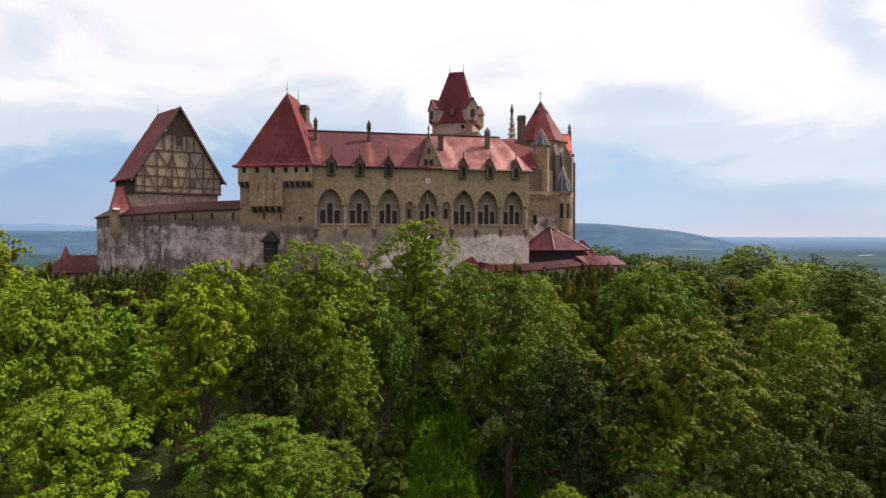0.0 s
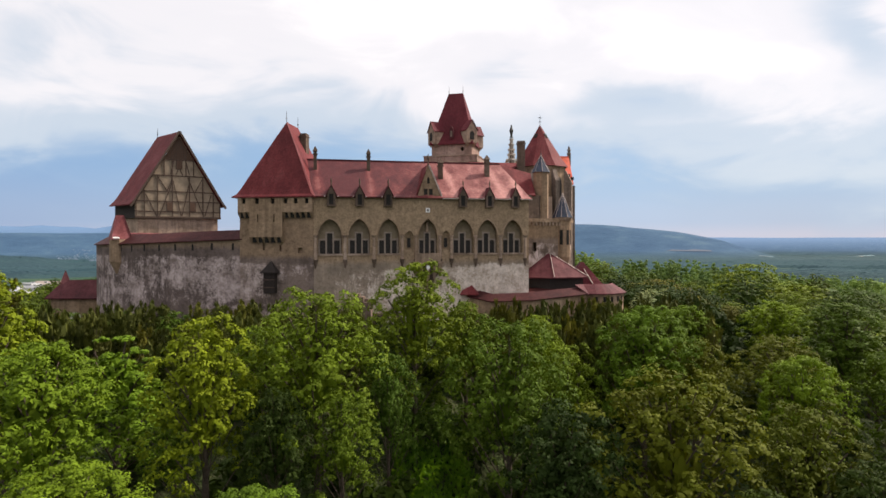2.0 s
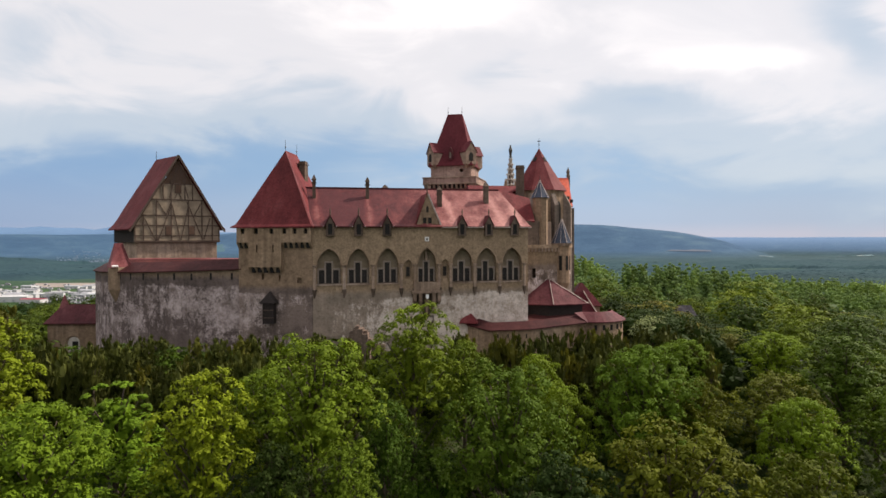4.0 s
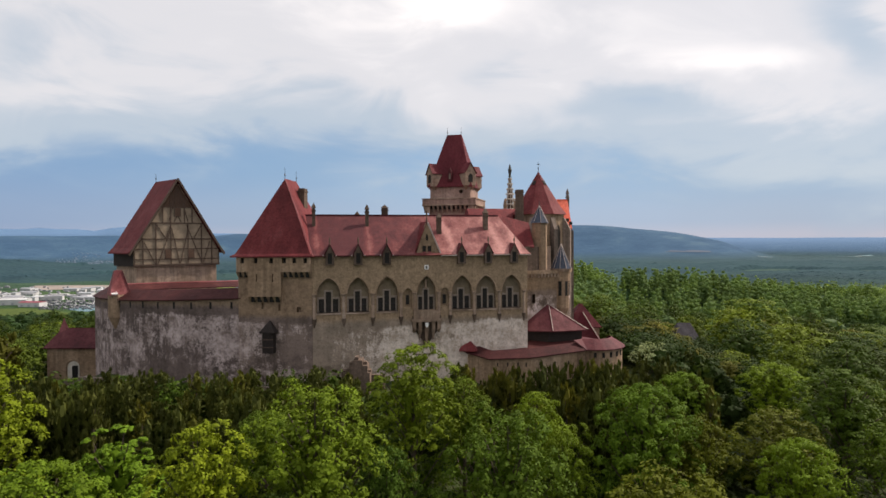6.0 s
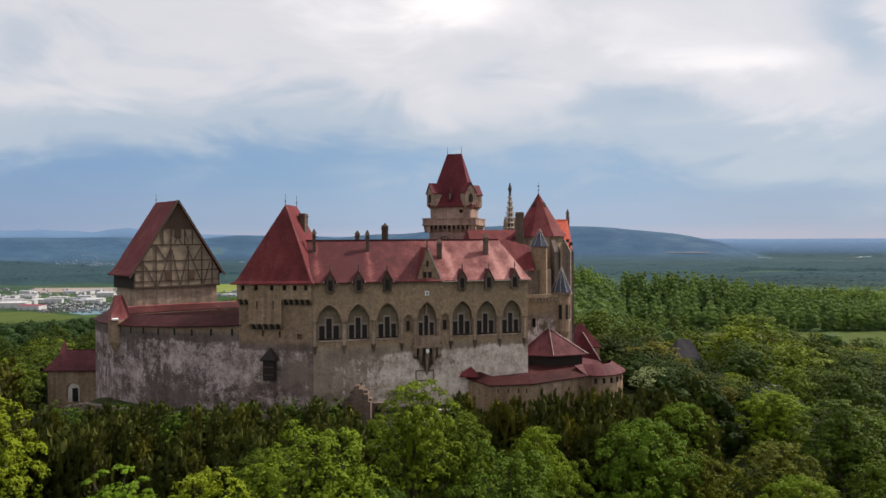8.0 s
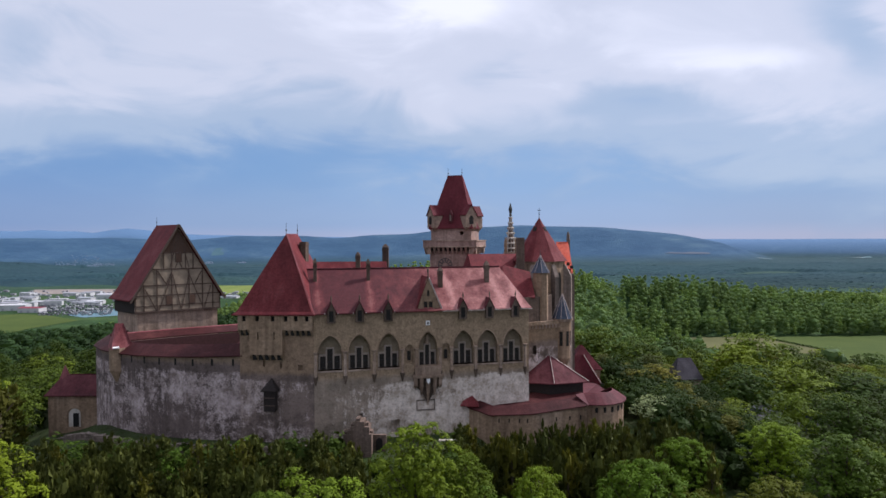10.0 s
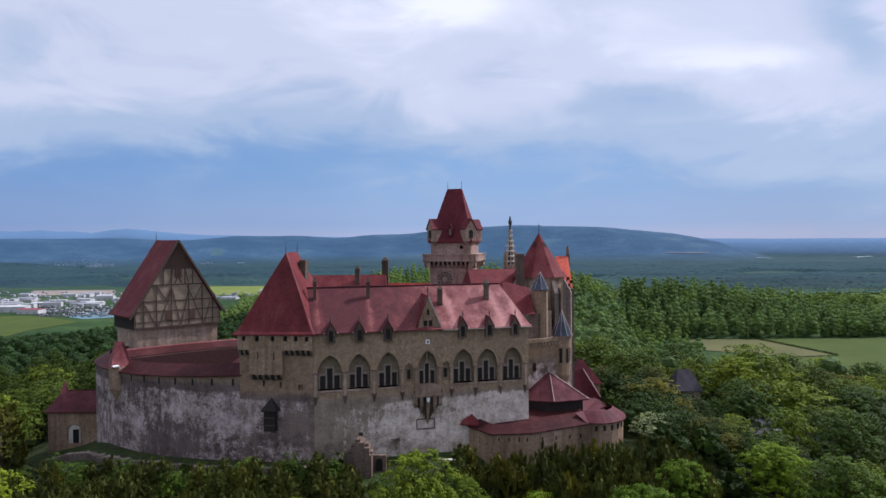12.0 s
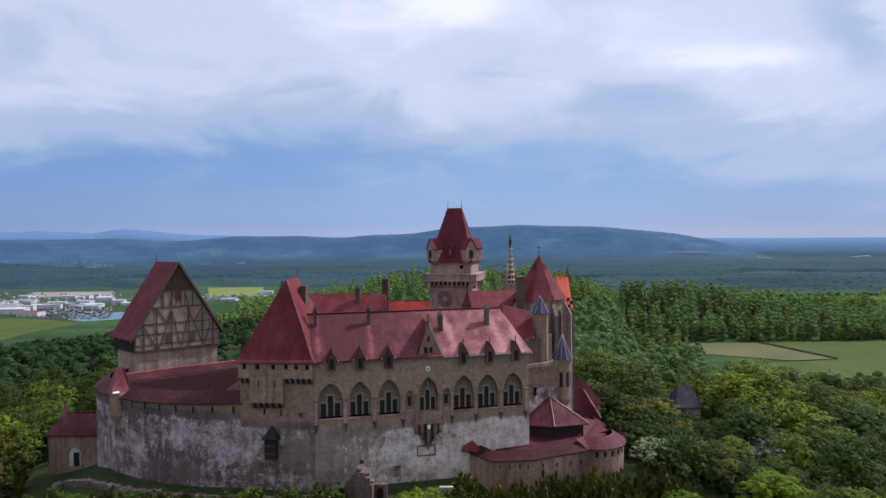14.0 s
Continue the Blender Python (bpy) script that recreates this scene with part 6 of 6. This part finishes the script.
def castle_free(x, y, pad=0.0):
    """True where no wall stands."""
    if -75 - pad < x < -55 and 96 - pad < y < 140:
        return False
    if -60 - pad < x < 34 + pad and 87 - pad < y < 146:
        return False
    return not (-15 < x < -6.5 and 74 < y < 87)


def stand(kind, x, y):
    """The kind planted there: its leaf colour carries the shade low on the eastern slope and the light along its upper
    edge.
    """
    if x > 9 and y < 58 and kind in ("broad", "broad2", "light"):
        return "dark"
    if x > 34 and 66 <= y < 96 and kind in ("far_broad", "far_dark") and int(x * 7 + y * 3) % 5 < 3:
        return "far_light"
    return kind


def scatter(count, area, kinds, tops, gap, wide=1.0, clear=None, pad=2.5, joined=None, share=1.0):
    """Trees at random with room between them; tops: heights over the sea of crowns."""
    made = 0
    for _ in range(count * 14):
        if made >= count:
            return
        x, y = random.uniform(area[0], area[1]), random.uniform(area[2], area[3])
        if abs(x) > 0.78 * y + 9 or not castle_free(x, y, pad) or (clear and clear(x, y)):
            continue
        if any((x - a) ** 2 + (y - b) ** 2 < (gap + r * 0.6) ** 2 for a, b, r in taken):
            continue
        plant(stand(random.choice(kinds), x, y), x, y, tops(x, y) + random.uniform(-2.8, 1.8), wide, None if joined is None or random.random() < share else joined)
        made += 1


def glade(x, y):
    return abs(x - 2.0) < 5.5 and 36 < y < 62


def parking(x, y):
    return (61 < x < 76 and 116 < y < 134) or (0.33 < x / y < 0.46 and 92 < y < 150) or (36 < x < 49 and 126 < y < 178)


for x, y in ((-4.0, 63.0), (-0.5, 62.2), (2.6, 63.2), (6.0, 61.5), (8.8, 62.8), (-1.8, 66.0), (3.4, 66.8)):
    plant("shrub", x, y, ground_at(x, y) + 4.2, 0.9)
for x, y in ((30.4, 86.5), (32.6, 87.6), (31.8, 84.0), (29.0, 84.4), (34.6, 86.2), (37.2, 92.0), (39.6, 94.6)):
    plant("bronze", x, y, ground_at(x, y) + 4.6, 1.5)
band, side = [], []
scatter(150, (-62, -8, 66, 79), ("bronze", "yew", "bronze"), lambda x, y: 3.6, 0.2, 1.15, None, 2.5, band, 0.2)
scatter(90, (2, 34, 74, 86), ("bronze", "yew", "bronze", "yew"), lambda x, y: 3.4, 0.2, 1.15, None, 2.0, band, 0.25)
scatter(14, (-60, 2, 75, 81), ("shrub", "bronze"), lambda x, y: ground_at(x, y) + 3.5, 1.2, 1.0, None, 2.0, band, 0.1)
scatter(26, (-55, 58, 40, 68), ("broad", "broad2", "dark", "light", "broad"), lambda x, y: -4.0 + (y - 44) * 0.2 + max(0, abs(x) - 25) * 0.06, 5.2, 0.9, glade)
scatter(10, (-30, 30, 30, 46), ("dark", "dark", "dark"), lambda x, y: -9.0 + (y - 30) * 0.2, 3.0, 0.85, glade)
scatter(120, (34, 135, 66, 175), ("far_broad", "far_light", "far_dark", "far_broad", "far_light", "far_bronze"), lambda x, y: 4.6 - max(0, y - 112) * 0.08 - max(0, x / y - 0.42) * 16, 5.2, 0.95, parking, 1.0, side, 0.9)
scatter(12, (37, 47, 91, 110), ("far_bronze", "far_dark", "far_bronze", "far_broad"), lambda x, y: 2.4, 2.2, 0.8)
scatter(45, (-130, -62, 66, 180), ("far_dark", "far_broad", "far_dark", "far_dark"), lambda x, y: ground_at(x, y) + 12, 4.4, 1.1, None, 1.0, side, 0.25)
grove("evergreen_band", band, "dense band of slim dark evergreens and bronze shrubs")
grove("hillside_trees", side, "deciduous trees packed on the hillside beside the castle")


def woods(name, count, area, size, mat, label, heights, where, cards=10, clumps=5, seed=77, filled=False, slim=False):
    """A far wood as one mesh of many leafy crowns."""
    rng = np.random.default_rng(seed)
    x = rng.uniform(area[0], area[1], count * 5)
    y = rng.uniform(area[2], area[3], count * 5)
    ok = where(x, y) & (np.abs(x) < 0.78 * y + 30)
    x, y = x[ok][:count], y[ok][:count]
    z = ground_height(x, y)
    h = rng.uniform(*heights, len(x))
    blobs, hearts = [], []
    for a, b, c, k in zip(x, y, z, h):
        if slim:
            hearts += [(a, b, c + k * 0.45)] * clumps
            for i in range(clumps):
                g = i / (clumps - 1)
                blobs.append((a + rng.normal() * 0.05 * k, b + rng.normal() * 0.05 * k, c + k * (0.2 + 0.68 * g), k * rng.uniform(0.12, 0.19) * (1.1 - 0.45 * g * g)))
            continue
        blobs.append((a, b, c + k * 0.74, k * 0.23))
        hearts += [(a, b, c + k * 0.45)] * clumps
        turn = rng.uniform(0, 6.28)
        for i in range(clumps - 1):
            w, q = turn + 6.283 * i / (clumps - 1) + rng.uniform(-0.3, 0.3), rng.uniform(0.16, 0.28) * k
            blobs.append((a + q * math.cos(w), b + q * math.sin(w), c + k * (rng.uniform(0.45, 0.66) if i % 2 else rng.uniform(0.2, 0.42)), k * rng.uniform(0.18, 0.27)))
    inner = leaf_cores(rng, blobs, "dome", 0.7, 0.6) if filled else leaf_cores(rng, [(*q, k * 0.26) for q, k in zip(hearts[::clumps], h)], 2, 1.0)
    me = quads_mesh(name, np.concatenate([leaf_cloud(rng, blobs, cards, size, hearts, 0.3), inner]), mat)
    return tagged(new(name, me), label, "woods", kind="stuff")


def right_field(x, y):
    return ((x > 0.43 * y) & (y > 415) & (y < 574)) | ((x > 0.405 * y) & (y > 510) & (y < 574))


def left_open(x, y):
    return (x < -0.33 * y) & (y > 640)


woods("wood_near", 850, (-25, 420, 148, 520), 0.4, LEAF_WOOD, "dense green deciduous wood covering the hill behind the castle", (8, 16), lambda x, y: ~right_field(x, y) & (y > 165) & ((x > 0.1 * y) | (y > 380)), 16, 6, 77, True)
woods("wood_west", 520, (-340, -20, 150, 520), 0.46, LEAF_WEST_SHADED, "dense dark blue-green wood on the western hill", (7, 13), lambda x, y: (y > 165) & ((x < -0.3 * y) | (y > 400)), 12, 6, 82, True)
woods("wood_behind", 1350, (-330, 560, 500, 740), 0.5, LEAF_FAR_HAZED, "dark green wood on the ridge behind the castle", (11, 19), lambda x, y: ~right_field(x, y) & ~left_open(x, y) & (np.sin(y * 0.012 + 0.8 * np.sin(x * 0.004)) + 0.7 * np.sin(x * 0.009 + y * 0.003) > -1.1), 7, 5, 78, True, True)
woods("wood_beyond", 2500, (-520, 1150, 730, 1330), 1.2, LEAF_FAR_HAZED, "dark green woods beyond the ridge", (13, 22), lambda x, y: ~right_field(x, y) & ~left_open(x, y) & (np.sin(y * 0.012 + 0.8 * np.sin(x * 0.004)) + 0.7 * np.sin(x * 0.009 + y * 0.003) > -1.1), 7, 3, 86)

woods("field_edge_wood", 500, (170, 760, 575, 670), 0.55, LEAF_FAR_HAZED, "tall dark line of trees along the far edge of the field", (19, 27), lambda x, y: x > 0.3 * y, 7, 5, 85, True, True)


def canopy(name, mat, label):
    """The far woods on the plain, seen as one rolling roof of crowns with clearings."""
    rng = np.random.default_rng(79)
    rows, cols = 150, 330
    d = np.geomspace(1230, 2750, rows)
    b = np.linspace(-0.95, 0.95, cols)
    Y, B = np.meshgrid(d, b, indexing="ij")
    X = Y * B + rng.normal(size=Y.shape) * 1.5
    Y = Y + rng.normal(size=Y.shape) * 3.0
    open_land = np.sin(Y * 0.0085 + 0.9 * np.sin(X * 0.003)) + 0.8 * np.sin(X * 0.0055 + Y * 0.002) + 0.5 * np.sin(X * 0.014 - Y * 0.011)
    cover = smooth(-1.15, -0.95, open_land) * np.where(X < -0.26 * Y, smooth(1730, 1850, Y + 40 * np.sin(X * 0.02)), 1.0)
    Z = ground_height(X, Y) - 2 + cover * (15 + 3 * np.sin(X * 0.021) * np.sin(Y * 0.013) + rng.uniform(-1.6, 1.6, Y.shape))
    idx = np.arange(rows * cols).reshape(rows, cols)
    faces = np.stack([idx[:-1, :-1], idx[:-1, 1:], idx[1:, 1:], idx[1:, :-1]], -1).reshape(-1, 4)
    me = bpy.data.meshes.new(name)
    me.from_pydata(np.stack([X, Y, Z], -1).reshape(-1, 3).tolist(), [], faces.tolist())
    me.materials.append(mat)
    me.update()
    return tagged(new(name, me), label, "woods", kind="stuff")


canopy("wood_far", HAZED_CANOPY, "blue-green woods out on the plain")
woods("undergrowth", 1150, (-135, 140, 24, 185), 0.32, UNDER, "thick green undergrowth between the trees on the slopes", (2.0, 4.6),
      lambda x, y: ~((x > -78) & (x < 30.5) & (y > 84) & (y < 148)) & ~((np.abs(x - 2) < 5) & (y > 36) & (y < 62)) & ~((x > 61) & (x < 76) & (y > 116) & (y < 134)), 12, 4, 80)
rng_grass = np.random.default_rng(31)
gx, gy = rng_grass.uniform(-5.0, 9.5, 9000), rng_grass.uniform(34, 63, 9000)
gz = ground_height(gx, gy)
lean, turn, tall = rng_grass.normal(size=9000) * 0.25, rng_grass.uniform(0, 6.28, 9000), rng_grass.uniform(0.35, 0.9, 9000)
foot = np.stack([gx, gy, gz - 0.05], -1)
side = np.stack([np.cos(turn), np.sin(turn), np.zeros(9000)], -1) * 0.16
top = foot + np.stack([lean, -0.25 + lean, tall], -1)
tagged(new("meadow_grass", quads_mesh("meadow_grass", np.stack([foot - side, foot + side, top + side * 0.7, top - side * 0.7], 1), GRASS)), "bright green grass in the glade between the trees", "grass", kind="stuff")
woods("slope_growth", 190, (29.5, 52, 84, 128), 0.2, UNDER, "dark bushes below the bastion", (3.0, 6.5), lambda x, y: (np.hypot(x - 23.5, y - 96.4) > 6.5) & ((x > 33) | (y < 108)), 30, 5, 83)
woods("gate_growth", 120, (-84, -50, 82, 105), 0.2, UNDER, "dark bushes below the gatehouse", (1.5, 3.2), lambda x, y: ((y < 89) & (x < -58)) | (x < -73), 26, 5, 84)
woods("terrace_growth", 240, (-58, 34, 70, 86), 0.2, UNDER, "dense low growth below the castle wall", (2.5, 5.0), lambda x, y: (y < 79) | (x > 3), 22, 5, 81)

# ---- open land on the plain ----
def crop_kind(name, a, b, rows):
    def build(n):
        line = n.put("ShaderNodeTexWave", Scale=rows, Distortion=1.5, Detail=2.0)
        line.bands_direction = "X"
        n.link(n.place(), line.inputs["Vector"])
        c = n.mix(n.ramp(n.noise(0.02, 5, 0.6), [(0.3, 0.0), (0.7, 1.0)]), a, b)
        n.color(n.mix(0.25, c, n.ramp(line.outputs[0], [(0.0, 0.35), (1.0, 0.65)]), "OVERLAY"))
    return material(name, build, 0.95, 0.1)


CROP_GREEN = crop_kind("young_green_crop", (0.0473, 0.0712, 0.0153), (0.0700, 0.0952, 0.0207), 0.1)
CROP_YELLOW = crop_kind("flowering_crop", (0.12, 0.16, 0.035), (0.17, 0.2, 0.05), 0.1)
CROP_PALE = crop_kind("dry_pale_field", (0.0880, 0.0915, 0.0360), (0.1232, 0.1197, 0.0504), 0.1)
SOIL = crop_kind("bare_soil", (0.2, 0.17, 0.15), (0.28, 0.24, 0.21), 0.05)
WATER = plain_kind("pond_water", (0.0600, 0.1360, 0.1368), 0.1, 0.02, 0.25, 0.5)


def land(name, pts, mat, label, lift=0.5):
    """A patch of open land that follows the ground."""
    xs, ys = [p[0] for p in pts], [p[1] for p in pts]
    cx, cy = sum(xs) / len(pts), sum(ys) / len(pts)
    bm = bmesh.new()
    rings = []
    for s in (1.0, 0.8, 0.6, 0.4, 0.2):
        ringv = []
        for i, p in enumerate(pts):
            q = pts[(i + 1) % len(pts)]
            for k in range(6):
                x, y = p[0] + (q[0] - p[0]) * k / 6, p[1] + (q[1] - p[1]) * k / 6
                x, y = cx + (x - cx) * s, cy + (y - cy) * s
                ringv.append(bm.verts.new((x, y, ground_at(x, y) + lift)))
        rings.append(ringv)
    for a, b in zip(rings, rings[1:]):
        for i in range(len(a)):
            j = (i + 1) % len(a)
            bm.faces.new((a[i], a[j], b[j], b[i]))
    bm.faces.new(rings[-1])
    return whole(name, bm, mat, label, "field", kind="structure")


land("field_west", [(-760, 818), (-590, 818), (-596, 882), (-578, 970), (-667, 1037), (-727, 1061), (-900, 1037)], CROP_GREEN, "green and brown field at the edge of town")
land("field_yellow", [(-549, 1445), (-419, 1445), (-500, 1719), (-655, 1719)], CROP_YELLOW, "yellow flowering field on the plain")
land("field_soil", [(-986, 1476), (-790, 1476), (-865, 1617), (-1080, 1617)], SOIL, "bare brown field beyond the town")
land("field_east_pale", [(233, 572), (295, 572), (317, 491), (280, 485), (216, 520)], CROP_PALE, "pale dry field below the hill")
land("field_east", [(298, 572), (640, 572), (600, 425), (230, 425), (225, 478), (281, 482), (320, 488)], CROP_GREEN, "wide green field below the hill")
rng_hedge = np.random.default_rng(41)
line = [(296.5 + (319 - 296.5) * f, 572 + (489.5 - 572) * f) for f in np.linspace(0, 1, 46)]
blobs = [(x + rng_hedge.normal() * 0.4, y, ground_at(x, y) + 1.0, rng_hedge.uniform(0.8, 1.4)) for x, y in line]
tagged(new("hedge", quads_mesh("hedge", leaf_cloud(rng_hedge, blobs, 26, 0.5, (317, 545, -75)), UNDER)), "thin dark hedge between two fields", "hedge")
land("pond", [(-640, 1040), (-590, 1006), (-530, 1040), (-540, 1110), (-600, 1141), (-650, 1100)], WATER, "turquoise pond beside the town")

# ---- town on the plain ----
PANEL = plain_kind("pale_cladding", (0.46, 0.46, 0.46), 0.12, 0.1, 0.6)
PANEL_DULL = plain_kind("weathered_render", (0.27, 0.27, 0.29), 0.25, 0.1, 0.8)
# white village walls with the distance haze put in as blue
PANEL_HAZED = plain_kind("hazed_pale_render", (0.21, 0.26, 0.33), 0.3, 0.05, 0.8)
PANEL_GREY = plain_kind("grey_cladding", (0.3, 0.31, 0.33), 0.15, 0.1, 0.6)
ROOF_DARK = plain_kind("dark_vehicle_paint", (0.09, 0.09, 0.11), 0.4, 0.1, 0.5)
RED_ROOF = plain_kind("dark_red_roofing", (0.1960, 0.0400, 0.0540), 0.15, 0.1, 0.6)


def shed(x, y, w, d, h, turn, roof_mat, label):
    z = ground_at(x, y)
    s = thing("warehouse", pose(x, y, z, 0, 0, turn), label, "warehouse", "warehouses in the town")
    part("wall", box(-w / 2, w / 2, -d / 2, d / 2, -1, h), PANEL, s)
    out = [(-d / 2 - 0.4, h), (d / 2 + 0.4, h), (0, h + d * 0.1)]
    bm = slab(out, -w / 2 - 0.4, w / 2 + 0.4)
    bmesh.ops.transform(bm, matrix=pose(0, 0, 0, 0, 0, 90), verts=bm.verts)
    part("roof", bm, roof_mat, s)
    for k in range(3):
        x0 = -w / 2 + w * (k + 0.5) / 3
        part("loading_door", box(x0 - 2, x0 + 2, -d / 2 - 0.06, -d / 2, 0, 4), PANEL_GREY, s)


random.seed(21)
shed(-790, 1130, 46, 22, 10, 8, PANEL, "long white warehouse at the edge of town")
shed(-735, 1095, 40, 20, 8, -5, RED_ROOF, "low warehouse with dark red roof")
for k in range(36):
    d = random.uniform(1180, 1450)
    b = random.uniform(-0.76, -0.5) if k < 33 else random.uniform(-0.40, -0.30)
    shed(b * d, d + (120 if k >= 33 else 0), random.uniform(12, 38), random.uniform(9, 18), random.uniform(4, 9), random.uniform(-15, 15), random.choice((PANEL, PANEL_GREY, PANEL_GREY, PANEL_DULL)), "white warehouse in the town on the plain")


def specks(name, count, spots, sizes, mat, label, category, polar=False):
    """Many far small boxes in one mesh."""
    rng = np.random.default_rng(5)
    bm = bmesh.new()
    for _ in range(count):
        b0, b1, d0, d1 = spots[rng.integers(len(spots))]
        b = rng.uniform(b0, b1)
        d = rng.uniform(d0, d1) / (math.sqrt(1 + b * b) if polar else 1)
        x = b * d
        z, w, h = ground_at(x, d), rng.uniform(*sizes), rng.uniform(*sizes) * 0.5
        box(x - w / 2, x + w / 2, d - w / 3, d + w / 3, z - 1, z + h, bm)
    return whole(name, bm, mat, label, category, kind="stuff")


specks("parked_vehicles", 420, [(-0.66, -0.54, 1040, 1200)], (1.8, 4.4), ROOF_DARK, "rows of parked vehicles beside the town pond", "vehicles")
specks("pale_vehicles", 170, [(-0.66, -0.54, 1040, 1230)], (1.8, 4.4), PANEL, "pale parked vehicles beside the town pond", "vehicles")
specks("town_houses", 170, [(-0.76, -0.52, 1200, 1560), (-0.42, -0.28, 1350, 1500)], (4, 10), PANEL_DULL, "pale small houses of the town on the plain", "houses")
specks("village_houses", 380, [(-0.635, -0.60, 3280, 3420), (-0.605, -0.555, 3300, 3560), (-0.57, -0.535, 3260, 3360), (-0.59, -0.56, 3250, 3290), (-0.72, -0.705, 3250, 3330), (-0.395, -0.375, 3250, 3330), (-0.335, -0.32, 3240, 3280)], (2.5, 6.5), PANEL_HAZED, "pale houses of villages on the far hills", "houses", True)

# ---- cars parked among the trees ----
CAR_PAINTS = [plain_kind("white_car_paint", (0.7, 0.7, 0.7), 0.05, 1.0, 0.3, 0.5), plain_kind("silver_car_paint", (0.4, 0.41, 0.43), 0.05, 1.0, 0.3, 0.5), plain_kind("dark_car_paint", (0.03, 0.035, 0.05), 0.1, 1.0, 0.3, 0.5)]
CAR_GLASS = plain_kind("car_glass", (0.02, 0.022, 0.025), 0.1, 1.0, 0.1, 0.5)
RUBBER = plain_kind("tyre_rubber", (0.02, 0.02, 0.02), 0.2, 3.0)
PATH_SAND = plain_kind("sandy_gravel", (0.2, 0.16, 0.115), 0.25, 0.4)
TARMAC = plain_kind("tarmac", (0.05, 0.05, 0.052), 0.25, 0.5)
# meadow and quarry colours hold the blue haze of the far hills
MEADOW = crop_kind("hazed_hill_meadow_grass", (0.0462, 0.0966, 0.1260), (0.0630, 0.1176, 0.1386), 0.02)
PIT = crop_kind("hazed_quarry_rock", (0.0798, 0.1008, 0.1344), (0.1092, 0.1260, 0.1554), 0.02)


def car(x, y, turn, paint, label, van=False):
    c = thing("car", pose(x, y, ground_at(x, y) + 0.12, 0, 0, turn), label, "car", "cars parked below the castle")
    roof = 2.1 if van else 1.45
    low = slab([(-2.2, 0.3), (2.2, 0.3), (2.25, 0.7), (2.1, 0.95), (1.1, 1.0), (-2.1, 1.0), (-2.25, 0.7)], -0.88, 0.88)
    part("body", low, paint, c)
    cabin = [(-2.0, 0.98), (1.3, 0.98), (0.7, roof - 0.06), (-1.9, roof - 0.06)] if van else [(-1.8, 0.98), (1.2, 0.98), (0.45, roof - 0.06), (-1.2, roof - 0.06)]
    part("windows", slab(cabin, -0.78, 0.78), CAR_GLASS, c, "dark car windows")
    part("roof", box(cabin[3][0] - 0.05, cabin[2][0] + 0.1, -0.74, 0.74, roof - 0.08, roof), paint, c)
    for u in (-1.35, 1.35):
        for v in (-0.82, 0.82):
            w = drum(0, 0, 0.33, -0.11, 0.33, 0.11, 14)
            bmesh.ops.transform(w, matrix=pose(u, v, 0.33, 90, 0, 0), verts=w.verts)
            part("wheel", w, RUBBER, c)


car(44.0, 168.0, 20, CAR_PAINTS[0], "white van parked behind the castle", True)
car(41.5, 151.0, 75, CAR_PAINTS[0], "white car parked on the gravel beside the trees")
car(44.8, 146.0, 60, CAR_PAINTS[0], "white car parked on the gravel beside the trees")
for k, (x, y, turn, paint) in enumerate([(69.5, 126.5, 15, 1), (63.5, 126, 12, 2), (65.9, 118.2, 8, 0), (72.5, 122, 10, 2), (71.5, 131, 15, 2)]):
    car(x, y, turn, CAR_PAINTS[paint], ("white", "silver", "dark")[0 if paint == 0 else paint] + " car parked among the trees")
land("forecourt", [(38, 130), (42, 128), (47, 134), (46, 150), (44, 158), (39, 158)], PATH_SAND, "sandy gravel forecourt below the gate tower", 0.1)
land("car_park", [(61, 117), (73, 117), (76, 126), (74, 134), (62, 134)], TARMAC, "dark tarmac car park among trees", 0.1)
land("hill_meadow", [(-1236, 3275), (-1215, 3280), (-1180, 3300), (-1196, 3360), (-1225, 3390), (-1240, 3460), (-1270, 3440), (-1258, 3350)], MEADOW, "pale meadow on the far hill", 2.0)
land("quarry", [(1195, 3262), (1290, 3245), (1424, 3222), (1432, 3252), (1350, 3285), (1300, 3272), (1240, 3290)], PIT, "bare quarry face on the far hill", 3.0)
land("river", [(1677, 3225), (1855, 3370), (1860, 3410), (1690, 3260)], WATER, "bend of a pale river on the plain", 2.0)
land("river_upper", [(2240, 3600), (2560, 3600), (2560, 3640), (2240, 3640)], WATER, "bend of a pale river on the plain", 2.0)
